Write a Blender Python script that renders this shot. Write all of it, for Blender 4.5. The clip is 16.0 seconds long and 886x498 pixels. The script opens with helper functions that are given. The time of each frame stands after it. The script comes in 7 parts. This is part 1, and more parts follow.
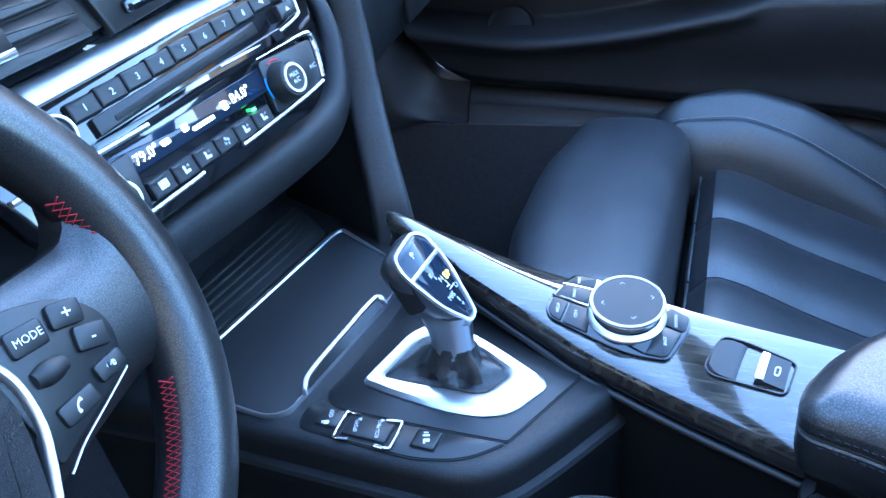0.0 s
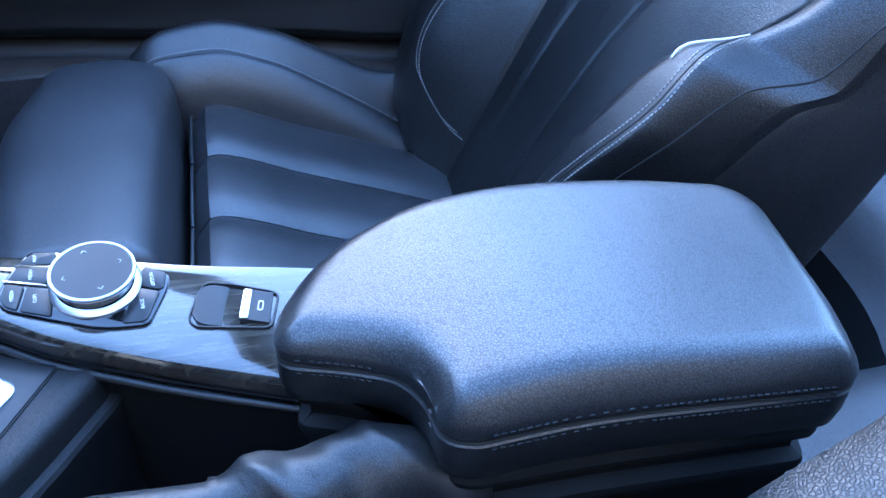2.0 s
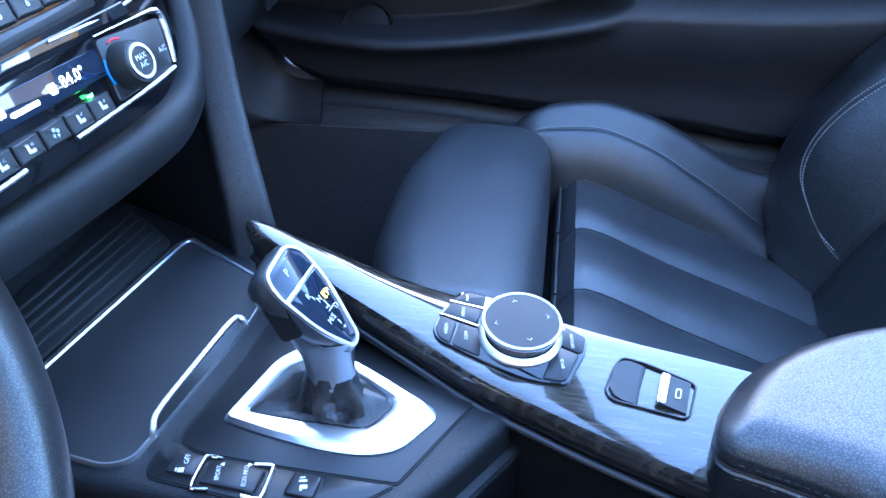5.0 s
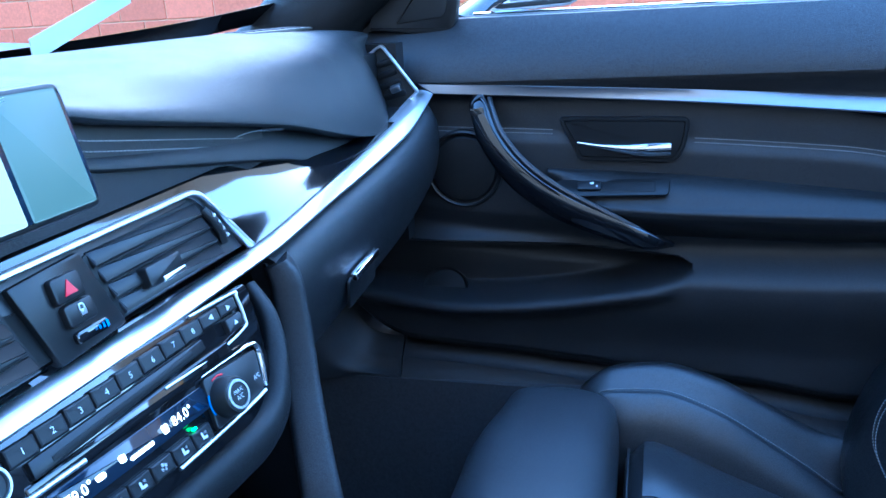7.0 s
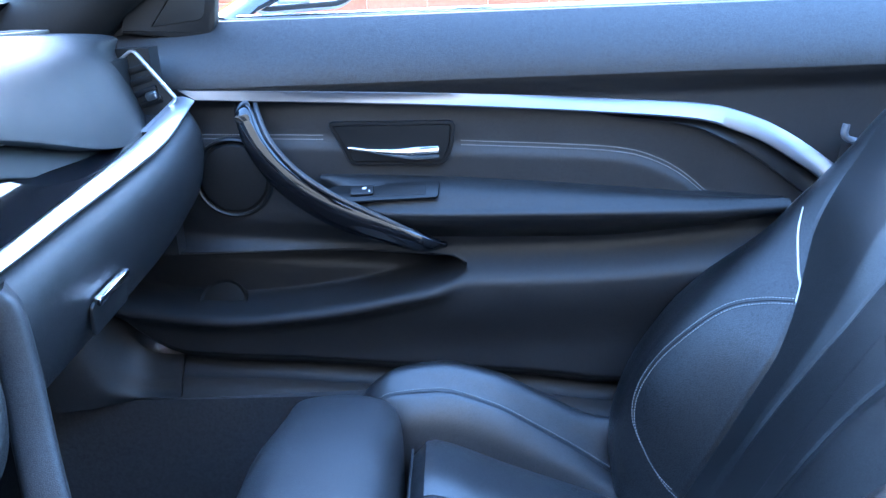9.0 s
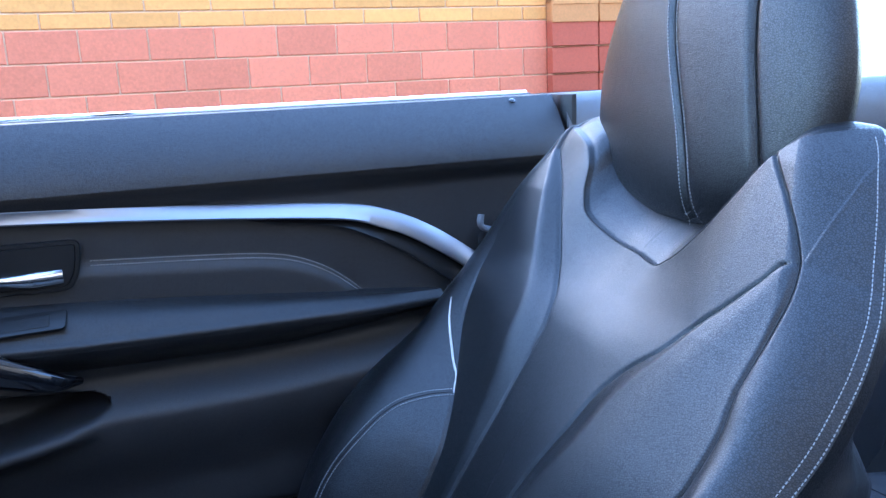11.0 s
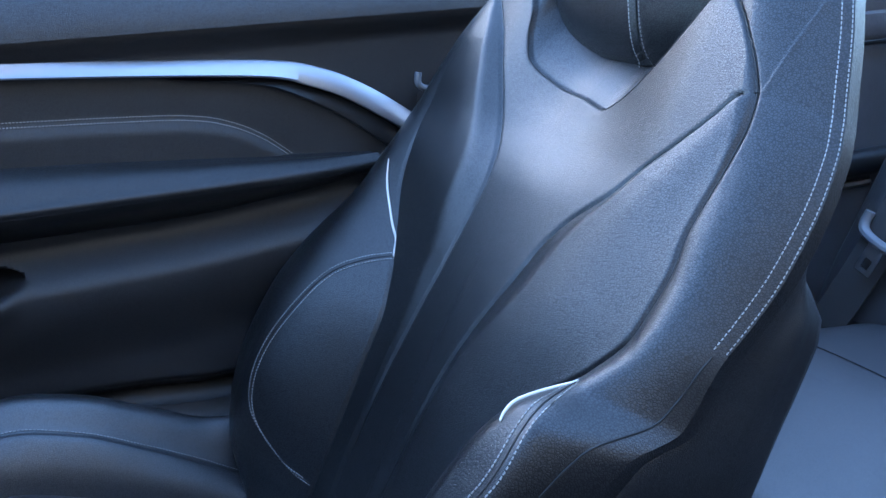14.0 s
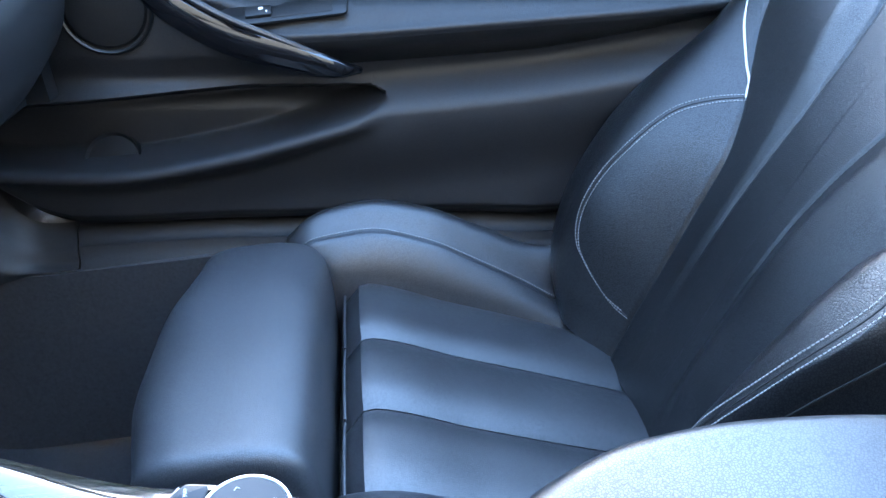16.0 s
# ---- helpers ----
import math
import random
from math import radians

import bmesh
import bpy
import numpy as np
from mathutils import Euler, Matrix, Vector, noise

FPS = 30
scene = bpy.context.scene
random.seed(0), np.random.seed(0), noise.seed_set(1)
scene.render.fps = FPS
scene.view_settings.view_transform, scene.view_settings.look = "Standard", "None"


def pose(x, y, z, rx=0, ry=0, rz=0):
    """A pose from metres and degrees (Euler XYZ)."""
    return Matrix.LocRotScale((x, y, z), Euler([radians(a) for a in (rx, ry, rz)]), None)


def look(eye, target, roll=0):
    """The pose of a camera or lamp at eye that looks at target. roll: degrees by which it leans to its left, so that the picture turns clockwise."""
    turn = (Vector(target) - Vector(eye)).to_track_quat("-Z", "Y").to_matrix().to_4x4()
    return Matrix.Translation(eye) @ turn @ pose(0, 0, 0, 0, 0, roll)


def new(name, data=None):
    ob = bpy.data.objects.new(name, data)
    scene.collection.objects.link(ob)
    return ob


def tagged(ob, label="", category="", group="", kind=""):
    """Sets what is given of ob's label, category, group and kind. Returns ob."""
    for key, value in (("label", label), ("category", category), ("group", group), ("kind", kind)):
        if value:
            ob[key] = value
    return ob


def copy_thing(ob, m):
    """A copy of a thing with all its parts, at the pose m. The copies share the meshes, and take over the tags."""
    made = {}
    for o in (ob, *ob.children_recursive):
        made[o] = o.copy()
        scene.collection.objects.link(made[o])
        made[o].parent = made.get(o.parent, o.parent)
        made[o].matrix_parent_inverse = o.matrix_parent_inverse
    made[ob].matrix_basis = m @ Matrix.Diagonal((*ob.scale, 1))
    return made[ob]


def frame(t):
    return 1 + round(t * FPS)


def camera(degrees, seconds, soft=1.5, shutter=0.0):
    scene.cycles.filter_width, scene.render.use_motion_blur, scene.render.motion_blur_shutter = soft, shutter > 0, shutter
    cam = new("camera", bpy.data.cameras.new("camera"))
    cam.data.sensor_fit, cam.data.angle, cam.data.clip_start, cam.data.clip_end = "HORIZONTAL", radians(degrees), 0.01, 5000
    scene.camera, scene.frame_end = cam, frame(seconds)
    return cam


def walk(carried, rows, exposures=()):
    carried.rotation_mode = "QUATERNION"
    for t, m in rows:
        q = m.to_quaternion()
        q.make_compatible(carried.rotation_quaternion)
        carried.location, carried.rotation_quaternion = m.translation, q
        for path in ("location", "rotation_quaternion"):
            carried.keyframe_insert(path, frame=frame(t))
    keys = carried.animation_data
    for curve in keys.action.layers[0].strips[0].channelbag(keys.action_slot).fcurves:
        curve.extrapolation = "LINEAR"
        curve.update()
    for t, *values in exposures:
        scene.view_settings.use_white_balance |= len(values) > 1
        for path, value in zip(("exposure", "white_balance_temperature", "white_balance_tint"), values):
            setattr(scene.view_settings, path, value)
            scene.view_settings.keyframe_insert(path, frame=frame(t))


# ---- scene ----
cam = camera(58.0, 16.0)
PATH = [
    (0, (-0.308, 0.288, 0.844), (1.263, 0.943, -0.206), -8.2),
    (0.5, (-0.313, 0.285, 0.841), (1.256, 0.791, -0.29), -8.4),
    (1, (-0.305, 0.278, 0.834), (1.278, 0.527, -0.363), -6.2),
    (1.5, (-0.286, 0.255, 0.832), (1.289, 0.152, -0.396), -2.8),
    (2, (-0.28, 0.242, 0.83), (1.241, -0.161, -0.405), 1.1),
    (2.5, (-0.286, 0.249, 0.826), (1.222, -0.184, -0.415), 2.9),
    (3, (-0.288, 0.262, 0.822), (1.243, -0.079, -0.418), 2.9),
    (3.5, (-0.293, 0.283, 0.821), (1.284, 0.11, -0.398), 1.7),
    (4, (-0.29, 0.301, 0.82), (1.328, 0.286, -0.356), 0.8),
    (4.5, (-0.274, 0.321, 0.817), (1.367, 0.437, -0.321), 0.5),
    (5, (-0.27, 0.326, 0.823), (1.402, 0.586, -0.243), -0.7),
    (5.2, (-0.272, 0.327, 0.828), (1.421, 0.631, -0.193), -0.9),
    (7.3, (-0.293, 0.294, 0.917), (1.567, 0.772, 0.359), -3.1),
    (7.5, (-0.291, 0.294, 0.917), (1.582, 0.728, 0.365), -2.9),
    (8, (-0.283, 0.285, 0.915), (1.607, 0.598, 0.342), -2.8),
    (8.5, (-0.278, 0.264, 0.92), (1.62, 0.453, 0.318), -3.0),
    (9, (-0.272, 0.244, 0.917), (1.627, 0.301, 0.292), -2.3),
    (9.5, (-0.264, 0.228, 0.916), (1.632, 0.13, 0.288), -1.8),
    (10, (-0.249, 0.199, 0.921), (1.626, -0.108, 0.295), -1.7),
    (10.2, (-0.242, 0.193, 0.926), (1.62, -0.21, 0.316), -1.7),
    (12.3, (-0.223, 0.16, 0.906), (1.533, -0.752, 0.615), -3.6),
    (12.5, (-0.219, 0.156, 0.902), (1.526, -0.76, 0.562), -3.7),
    (13, (-0.204, 0.146, 0.887), (1.514, -0.753, 0.397), -3.6),
    (13.5, (-0.206, 0.151, 0.88), (1.498, -0.705, 0.276), -3.6),
    (14, (-0.197, 0.163, 0.873), (1.511, -0.611, 0.177), -2.7),
    (14.5, (-0.186, 0.187, 0.865), (1.528, -0.447, 0.052), -2.8),
    (15, (-0.188, 0.192, 0.848), (1.544, -0.256, -0.047), -3.5),
    (15.5, (-0.198, 0.215, 0.837), (1.551, -0.068, -0.091), -4.6),
    (16, (-0.205, 0.256, 0.828), (1.57, 0.133, -0.085), -4.8),
]
EXPOSE = [(0, 4.75, 5650, 6), (2.5, 4.65, 5550, 12), (5.2, 4.85, 5650, 12), (7.4, 4.2, 4750, 2), (8.5, 4.65, 5050, 4), (9.0, 5.2, 5650, 7), (9.5, 4.95, 6000, 7), (10.2, 4.85, 6150, 8), (12.3, 3.4, 5000, 19), (13.1, 3.9, 4850, 18), (13.6, 4.0, 5250, 8), (14.2, 4.4, 6300, 10), (15, 5.15, 6800, 11), (16, 5.4, 6700, 6)]
walk(cam, [(t, look(e, g, r)) for t, e, g, r in PATH], EXPOSE)

# ---- world and light ----
world = bpy.data.worlds.new("sky")
scene.world = world
world.use_nodes = True
wn = world.node_tree
sky = wn.nodes.new("ShaderNodeTexSky")
sky.sky_type = "NISHITA"
sky.sun_disc = False
sky.sun_elevation = radians(21)
sky.sun_rotation = radians(80)
sky.dust_density = 0.6
sky.ozone_density = 3.0
wn.links.new(sky.outputs[0], wn.nodes["Background"].inputs[0])
wn.nodes["Background"].inputs[1].default_value = 0.15
sun_data = bpy.data.lights.new("sun", "SUN")
sun_data.energy = 4.0
sun_data.angle = radians(0.5)
sun_data.color = (1.0, 0.95, 0.87)
sun = new("sun", sun_data)
sun.matrix_world = look((20, 3.5, 7.8), (0, 0, 0))


# ---- mesh helpers ----
def part(name, bm, material, parent=None, label="", smooth=True, category="", kind="", group=""):
    """Link a bmesh as one mesh object."""
    me = bpy.data.meshes.new(name)
    bmesh.ops.recalc_face_normals(bm, faces=bm.faces)
    bm.to_mesh(me)
    bm.free()
    me.materials.append(material)
    if smooth:
        me.shade_smooth()
        me.set_sharp_from_angle(angle=radians(38))
    ob = new(name, me)
    if parent is not None:
        ob.parent = parent
        ob.matrix_parent_inverse = parent.matrix_world.inverted()
    return tagged(ob, label, category, group, kind)


def thing(name, label, category, at=(0, 0, 0), group=""):
    ob = new(name)
    ob.empty_display_size = 0.05
    ob.location = at
    ob.matrix_world = pose(*at)
    return tagged(ob, label, category, group)


def crom(pts, n):
    """A smooth curve through control points, n samples."""
    p = np.array(pts, float)
    m = len(p)
    if m == 2:
        return p[0] + (p[1] - p[0]) * np.linspace(0, 1, n)[:, None]
    out = []
    for s in np.linspace(0, m - 1, n):
        i = min(int(s), m - 2)
        f = s - i
        a, b = p[i], p[i + 1]
        ta = (p[i + 1] - p[i - 1]) / 2 if i > 0 else b - a
        tb = (p[i + 2] - p[i]) / 2 if i + 2 < m else b - a
        out.append((2 * f**3 - 3 * f**2 + 1) * a + (f**3 - 2 * f**2 + f) * ta + (3 * f**2 - 2 * f**3) * b + (f**3 - f**2) * tb)
    return np.array(out)


def lerp(x, xs, ys):
    """A smooth function through few knots, with no overshoot."""
    if x <= xs[0]:
        return float(ys[0])
    if x >= xs[-1]:
        return float(ys[-1])
    i = bisect_right(xs, x) - 1
    n = len(xs)
    h = xs[i + 1] - xs[i]
    d = (ys[i + 1] - ys[i]) / h

    def slope(k):
        if k == 0 or k == n - 1:
            j = 0 if k == 0 else n - 2
            return (ys[j + 1] - ys[j]) / (xs[j + 1] - xs[j])
        a, b = (ys[k] - ys[k - 1]) / (xs[k] - xs[k - 1]), (ys[k + 1] - ys[k]) / (xs[k + 1] - xs[k])
        return 0.0 if a * b <= 0 else 2 * a * b / (a + b)

    f = (x - xs[i]) / h
    return float(ys[i] + h * (slope(i) * f * (1 - f) ** 2 - slope(i + 1) * f * f * (1 - f)) + (ys[i + 1] - ys[i]) * f * f * (3 - 2 * f))


def bisect_right(xs, x):
    k = 0
    while k < len(xs) and xs[k] <= x:
        k += 1
    return k


def sstep(a, b, x):
    f = min(max((x - a) / (b - a), 0.0), 1.0)
    return f * f * (3 - 2 * f)


def grid_bm(g, close_u=False, close_v=False, bm=None):
    """Faces over a grid of points g[u][v]."""
    bm = bm or bmesh.new()
    vs = [[bm.verts.new(p) for p in row] for row in g]
    nu, nv = len(vs), len(vs[0])
    for i in range(nu if close_u else nu - 1):
        for j in range(nv if close_v else nv - 1):
            a, b = vs[i][j], vs[(i + 1) % nu][j]
            c, d = vs[(i + 1) % nu][(j + 1) % nv], vs[i][(j + 1) % nv]
            bm.faces.new((a, b, c, d))
    return bm, vs


def skin(rows, nu, nv):
    """A smooth open sheet through rows of control points."""
    mid = [crom(r, nv) for r in rows]
    return [list(r) for r in np.array([crom([m[j] for m in mid], nu) for j in range(nv)]).transpose(1, 0, 2)]


def slab(g, back):
    """A closed body: the sheet g and the same sheet moved by back."""
    g = np.array(g)
    h = g + np.array(back)
    bm, a = grid_bm(g)
    _, b = grid_bm(h, bm=bm)
    nu, nv = len(a), len(a[0])
    rim_a = [a[i][0] for i in range(nu)] + [a[-1][j] for j in range(1, nv)] + [a[i][-1] for i in range(nu - 2, -1, -1)] + [a[0][j] for j in range(nv - 2, 0, -1)]
    rim_b = [b[i][0] for i in range(nu)] + [b[-1][j] for j in range(1, nv)] + [b[i][-1] for i in range(nu - 2, -1, -1)] + [b[0][j] for j in range(nv - 2, 0, -1)]
    for k in range(len(rim_a)):
        m = (k + 1) % len(rim_a)
        bm.faces.new((rim_a[k], rim_a[m], rim_b[m], rim_b[k]))
    return bm


def loft(sections, bm=None, close=True):
    """A body through closed sections with the same number of points, capped."""
    bm, vs = grid_bm(sections, close_v=close, bm=bm)
    if close:
        bm.faces.new(vs[0])
        bm.faces.new(list(reversed(vs[-1])))
    return bm


def sweep(path, rx, ry=None, n=10, up=(0, 0, 1), bm=None, power=2.0):
    """A tube along a path; radii may be numbers or lists; ry is measured along up."""
    p = np.array(path, float)
    m = len(p)
    rx = np.full(m, rx) if np.isscalar(rx) else np.interp(np.linspace(0, 1, m), np.linspace(0, 1, len(rx)), rx)
    ry = rx if ry is None else (np.full(m, ry) if np.isscalar(ry) else np.interp(np.linspace(0, 1, m), np.linspace(0, 1, len(ry)), ry))
    sections = []
    for i in range(m):
        t = p[min(i + 1, m - 1)] - p[max(i - 1, 0)]
        t = t / (np.linalg.norm(t) + 1e-9)
        s = np.cross(t, up)
        s = s / (np.linalg.norm(s) + 1e-9)
        w = np.cross(s, t)
        ring = []
        for k in range(n):
            a = 2 * math.pi * k / n
            ca, sa = math.cos(a), math.sin(a)
            ca, sa = math.copysign(abs(ca) ** (2 / power), ca), math.copysign(abs(sa) ** (2 / power), sa)
            ring.append(p[i] + s * rx[i] * ca + w * ry[i] * sa)
        sections.append(ring)
    return loft(sections, bm)


def round_poly(pts, r, n=4):
    """A 2D outline with rounded corners; r one radius or one per corner."""
    out = []
    m = len(pts)
    for i in range(m):
        p, a, b = (np.array(pts[j % m], float) for j in (i, i - 1, i + 1))
        ri = r[i] if isinstance(r, (list, tuple)) else r
        da, db = a - p, b - p
        la, lb = np.linalg.norm(da), np.linalg.norm(db)
        ri = min(ri, la * 0.49, lb * 0.49)
        s, e = p + da / la * ri, p + db / lb * ri
        for k in range(n + 1):
            f = k / n
            out.append((1 - f) ** 2 * s + 2 * f * (1 - f) * p + f * f * e)
    return out


def inset(pts, d):
    """The outline moved inwards by d (counter-clockwise outline)."""
    p = np.array(pts, float)
    t = np.roll(p, -1, 0) - np.roll(p, 1, 0)
    t /= np.linalg.norm(t, axis=1)[:, None] + 1e-9
    area = np.sum(p[:, 0] * np.roll(p[:, 1], -1) - np.roll(p[:, 0], -1) * p[:, 1])
    nrm = np.stack([-t[:, 1], t[:, 0]], 1) * (1 if area > 0 else -1)
    return p + nrm * d


def plate(pts, h, place, bevel=0.0015, bm=None, bottom=True):
    """A raised plate over an outline in a local plane; place maps (u, v, w) to the world."""
    levels = [(0, 0.0), (0, h - bevel), (bevel * 0.35, h - bevel * 0.3), (bevel, h)]
    secs = []
    for d, w in levels:
        q = inset(pts, d) if d else np.array(pts)
        secs.append([place(u, v, w) for u, v in q])
    return loft(secs, bm)


def ring_plate(outer, inner, h, place, bevel=0.001, bm=None):
    """A frame between two outlines with the same number of points."""
    o, i = np.array(outer), np.array(inner)
    mid_o, mid_i = o + (i - o) * 0.18, i + (o - i) * 0.18
    secs = [[place(u, v, w) for u, v in q] for q, w in ((o, 0), (o, h - bevel), (mid_o, h), (mid_i, h), (i, h - bevel), (i, 0))]
    bm, _ = grid_bm(secs, close_u=True, close_v=True, bm=bm)
    return bm


def frame_at(origin, u, v):
    """A local plane: u and v directions and their normal."""
    o, u, v = (np.array(a, float) for a in (origin, u, v))
    u /= np.linalg.norm(u)
    w = np.cross(u, v)
    w /= np.linalg.norm(w)
    v = np.cross(w, u)
    return lambda a, b, c=0.0: tuple(o + u * a + v * b + w * c)


def rect(w, h, x=0.0, y=0.0):
    return [(x - w / 2, y - h / 2), (x + w / 2, y - h / 2), (x + w / 2, y + h / 2), (x - w / 2, y + h / 2)]


def rbox(w, h, d, place, r=0.002, x=0.0, y=0.0, bevel=0.0015, bm=None):
    return plate(round_poly(rect(w, h, x, y), r, 3), d, place, bevel, bm)


def lathe(profile, place, n=40, bm=None):
    """Turn a profile of (radius, height) round the local w axis."""
    secs = [[place(r * math.cos(2 * math.pi * k / n), r * math.sin(2 * math.pi * k / n), w) for k in range(n)] for r, w in profile]
    bm, vs = grid_bm(secs, close_v=True, bm=bm)
    for row, (r, _) in ((vs[0], profile[0]), (vs[-1], profile[-1])):
        if r < 0.0035:
            bm.faces.new(row)
    return bm


def stitches(path, normal, bm, pitch=0.0042, size=0.0008):
    """Short thread bars along a path, lying on the surface."""
    p = np.array(path, float)
    d = np.r_[0, np.cumsum(np.linalg.norm(np.diff(p, axis=0), axis=1))]
    many = np.array(normal, float)
    for s in np.arange(0, d[-1] - pitch, pitch):
        nrm = many if many.ndim == 1 else np.array([np.interp(s, d, many[:, k]) for k in range(3)])
        a = np.array([np.interp(s, d, p[:, k]) for k in range(3)])
        b = np.array([np.interp(s + pitch * 0.62, d, p[:, k]) for k in range(3)])
        t = (b - a) / (np.linalg.norm(b - a) + 1e-9)
        side = np.cross(t, nrm)
        side /= np.linalg.norm(side) + 1e-9
        q = [a + side * size, a - side * size, b - side * size, b + side * size]
        lo = [bm.verts.new(v - nrm * size) for v in q]
        hi = [bm.verts.new(v + nrm * size) for v in q]
        bm.faces.new(hi)
        for k in range(4):
            bm.faces.new((lo[k], lo[(k + 1) % 4], hi[(k + 1) % 4], hi[k]))
    return bm


def text_bm(words, size, place, lift=0.0004, bm=None):
    """Letters of the built-in font, centred on a local plane."""
    cu = bpy.data.curves.new("letters", "FONT")
    cu.body, cu.size, cu.align_x, cu.align_y = words, size, "CENTER", "CENTER"
    cu.resolution_u = 2
    ob = bpy.data.objects.new("letters", cu)
    me = ob.to_mesh()
    bm = bm or bmesh.new()
    vs = [bm.verts.new(place(v.co.x, v.co.y, lift)) for v in me.vertices]
    for poly in me.polygons:
        try:
            bm.faces.new([vs[i] for i in poly.vertices])
        except ValueError:
            pass
    ob.to_mesh_clear()
    bpy.data.objects.remove(ob)
    bpy.data.curves.remove(cu)
    return bm


# ---- materials ----
def mat(name, base, rough=0.5, metal=0.0, spec=0.5, vary=0.12, scale=40.0, bump=0.0, bump_scale=600.0, coat=0.0, grain="noise", rough_vary=0.1, sheen=0.0, crease=0.0):
    m = bpy.data.materials.new(name)
    m.use_nodes = True
    nt = m.node_tree
    b = nt.nodes["Principled BSDF"]
    b.inputs["Roughness"].default_value = rough
    b.inputs["Metallic"].default_value = metal
    b.inputs["Specular IOR Level"].default_value = spec
    b.inputs["Coat Weight"].default_value = coat
    b.inputs["Coat Roughness"].default_value = 0.03
    b.inputs["Sheen Weight"].default_value = sheen
    tc = nt.nodes.new("ShaderNodeTexCoord")
    big = nt.nodes.new("ShaderNodeTexNoise")
    big.inputs["Scale"].default_value = scale
    big.inputs["Detail"].default_value = 6
    nt.links.new(tc.outputs["Object"], big.inputs["Vector"])
    ramp = nt.nodes.new("ShaderNodeMix")
    ramp.data_type = "RGBA"
    lo, hi = [max(c * (1 - vary), 0) for c in base], [min(c * (1 + vary), 1) for c in base]
    ramp.inputs[6].default_value, ramp.inputs[7].default_value = (*lo, 1), (*hi, 1)
    nt.links.new(big.outputs["Fac"], ramp.inputs[0])
    nt.links.new(ramp.outputs[2], b.inputs["Base Color"])
    mr = nt.nodes.new("ShaderNodeMapRange")
    mr.inputs["To Min"].default_value = max(rough - rough_vary, 0.02)
    mr.inputs["To Max"].default_value = min(rough + rough_vary, 1)
    nt.links.new(big.outputs["Fac"], mr.inputs["Value"])
    nt.links.new(mr.outputs["Result"], b.inputs["Roughness"])
    if bump:
        if grain == "cells":
            tex = nt.nodes.new("ShaderNodeTexVoronoi")
            tex.feature = "DISTANCE_TO_EDGE"
            tex.inputs["Scale"].default_value = bump_scale
            warp = nt.nodes.new("ShaderNodeTexNoise")
            warp.inputs["Scale"].default_value = bump_scale * 0.35
            add = nt.nodes.new("ShaderNodeVectorMath")
            add.operation = "MULTIPLY_ADD"
            add.inputs[1].default_value = (0.0015,) * 3
            nt.links.new(warp.outputs["Color"], add.inputs[0])
            nt.links.new(tc.outputs["Object"], warp.inputs["Vector"])
            nt.links.new(tc.outputs["Object"], add.inputs[2])
            nt.links.new(add.outputs[0], tex.inputs["Vector"])
            clampn = nt.nodes.new("ShaderNodeMath")
            clampn.operation = "MINIMUM"
            clampn.inputs[1].default_value = 0.22
            nt.links.new(tex.outputs["Distance"], clampn.inputs[0])
            h = clampn.outputs[0]
            # worn tops of the grain shine more than its furrows
            shine = nt.nodes.new("ShaderNodeMapRange")
            shine.inputs["From Max"].default_value = 0.22
            shine.inputs["To Min"].default_value = spec * 0.6
            shine.inputs["To Max"].default_value = spec * 1.08
            nt.links.new(h, shine.inputs["Value"])
            nt.links.new(shine.outputs["Result"], b.inputs["Specular IOR Level"])
        else:
            tex = nt.nodes.new("ShaderNodeTexNoise")
            tex.inputs["Scale"].default_value = bump_scale
            tex.inputs["Detail"].default_value = 3
            nt.links.new(tc.outputs["Object"], tex.inputs["Vector"])
            h = tex.outputs["Fac"]
        bp = nt.nodes.new("ShaderNodeBump")
        bp.inputs["Strength"].default_value = bump
        bp.inputs["Distance"].default_value = 0.0014 if grain == "cells" else 0.001
        nt.links.new(h, bp.inputs["Height"])
        if crease:
            pull = nt.nodes.new("ShaderNodeTexNoise")
            pull.inputs["Scale"].default_value = 38
            pull.inputs["Detail"].default_value = 4
            pull.inputs["Distortion"].default_value = 0.6
            nt.links.new(tc.outputs["Object"], pull.inputs["Vector"])
            soft_bump = nt.nodes.new("ShaderNodeBump")
            soft_bump.inputs["Strength"].default_value = crease
            soft_bump.inputs["Distance"].default_value = 0.012
            nt.links.new(pull.outputs["Fac"], soft_bump.inputs["Height"])
            nt.links.new(soft_bump.outputs[0], bp.inputs["Normal"])
        nt.links.new(bp.outputs[0], b.inputs["Normal"])
    return m


LEATHER_LID = mat("padded lid leather", (0.010, 0.010, 0.0108), 0.37, vary=0.3, scale=14, bump=0.15, bump_scale=700, grain="cells", spec=0.92, crease=0.035, rough_vary=0.04)
# black leather made paler to stand in for skylight on the rear bench
LEATHER_REAR = mat("rear leather lightened for skylight", (0.045, 0.045, 0.049), 0.46, vary=0.3, scale=14, bump=0.4, bump_scale=600, grain="cells", spec=0.8, crease=0.05)
# cushion bolster leather, base lightened to stand in for sky light from above
LEATHER = mat("black leather", (0.021, 0.021, 0.023), 0.35, vary=0.3, scale=14, bump=0.36, bump_scale=580, grain="cells", spec=1.0, crease=0.02, rough_vary=0.04)
BOOT = mat("soft black boot leather", (0.012, 0.012, 0.0125), 0.42, vary=0.2, scale=30, bump=0.15, bump_scale=1000, grain="cells", spec=0.7, crease=0.12)
TRAY_SKIN = mat("satin tray coating", (0.012, 0.012, 0.013), 0.5, vary=0.2, scale=30, bump=0.1, bump_scale=1200, spec=0.9)
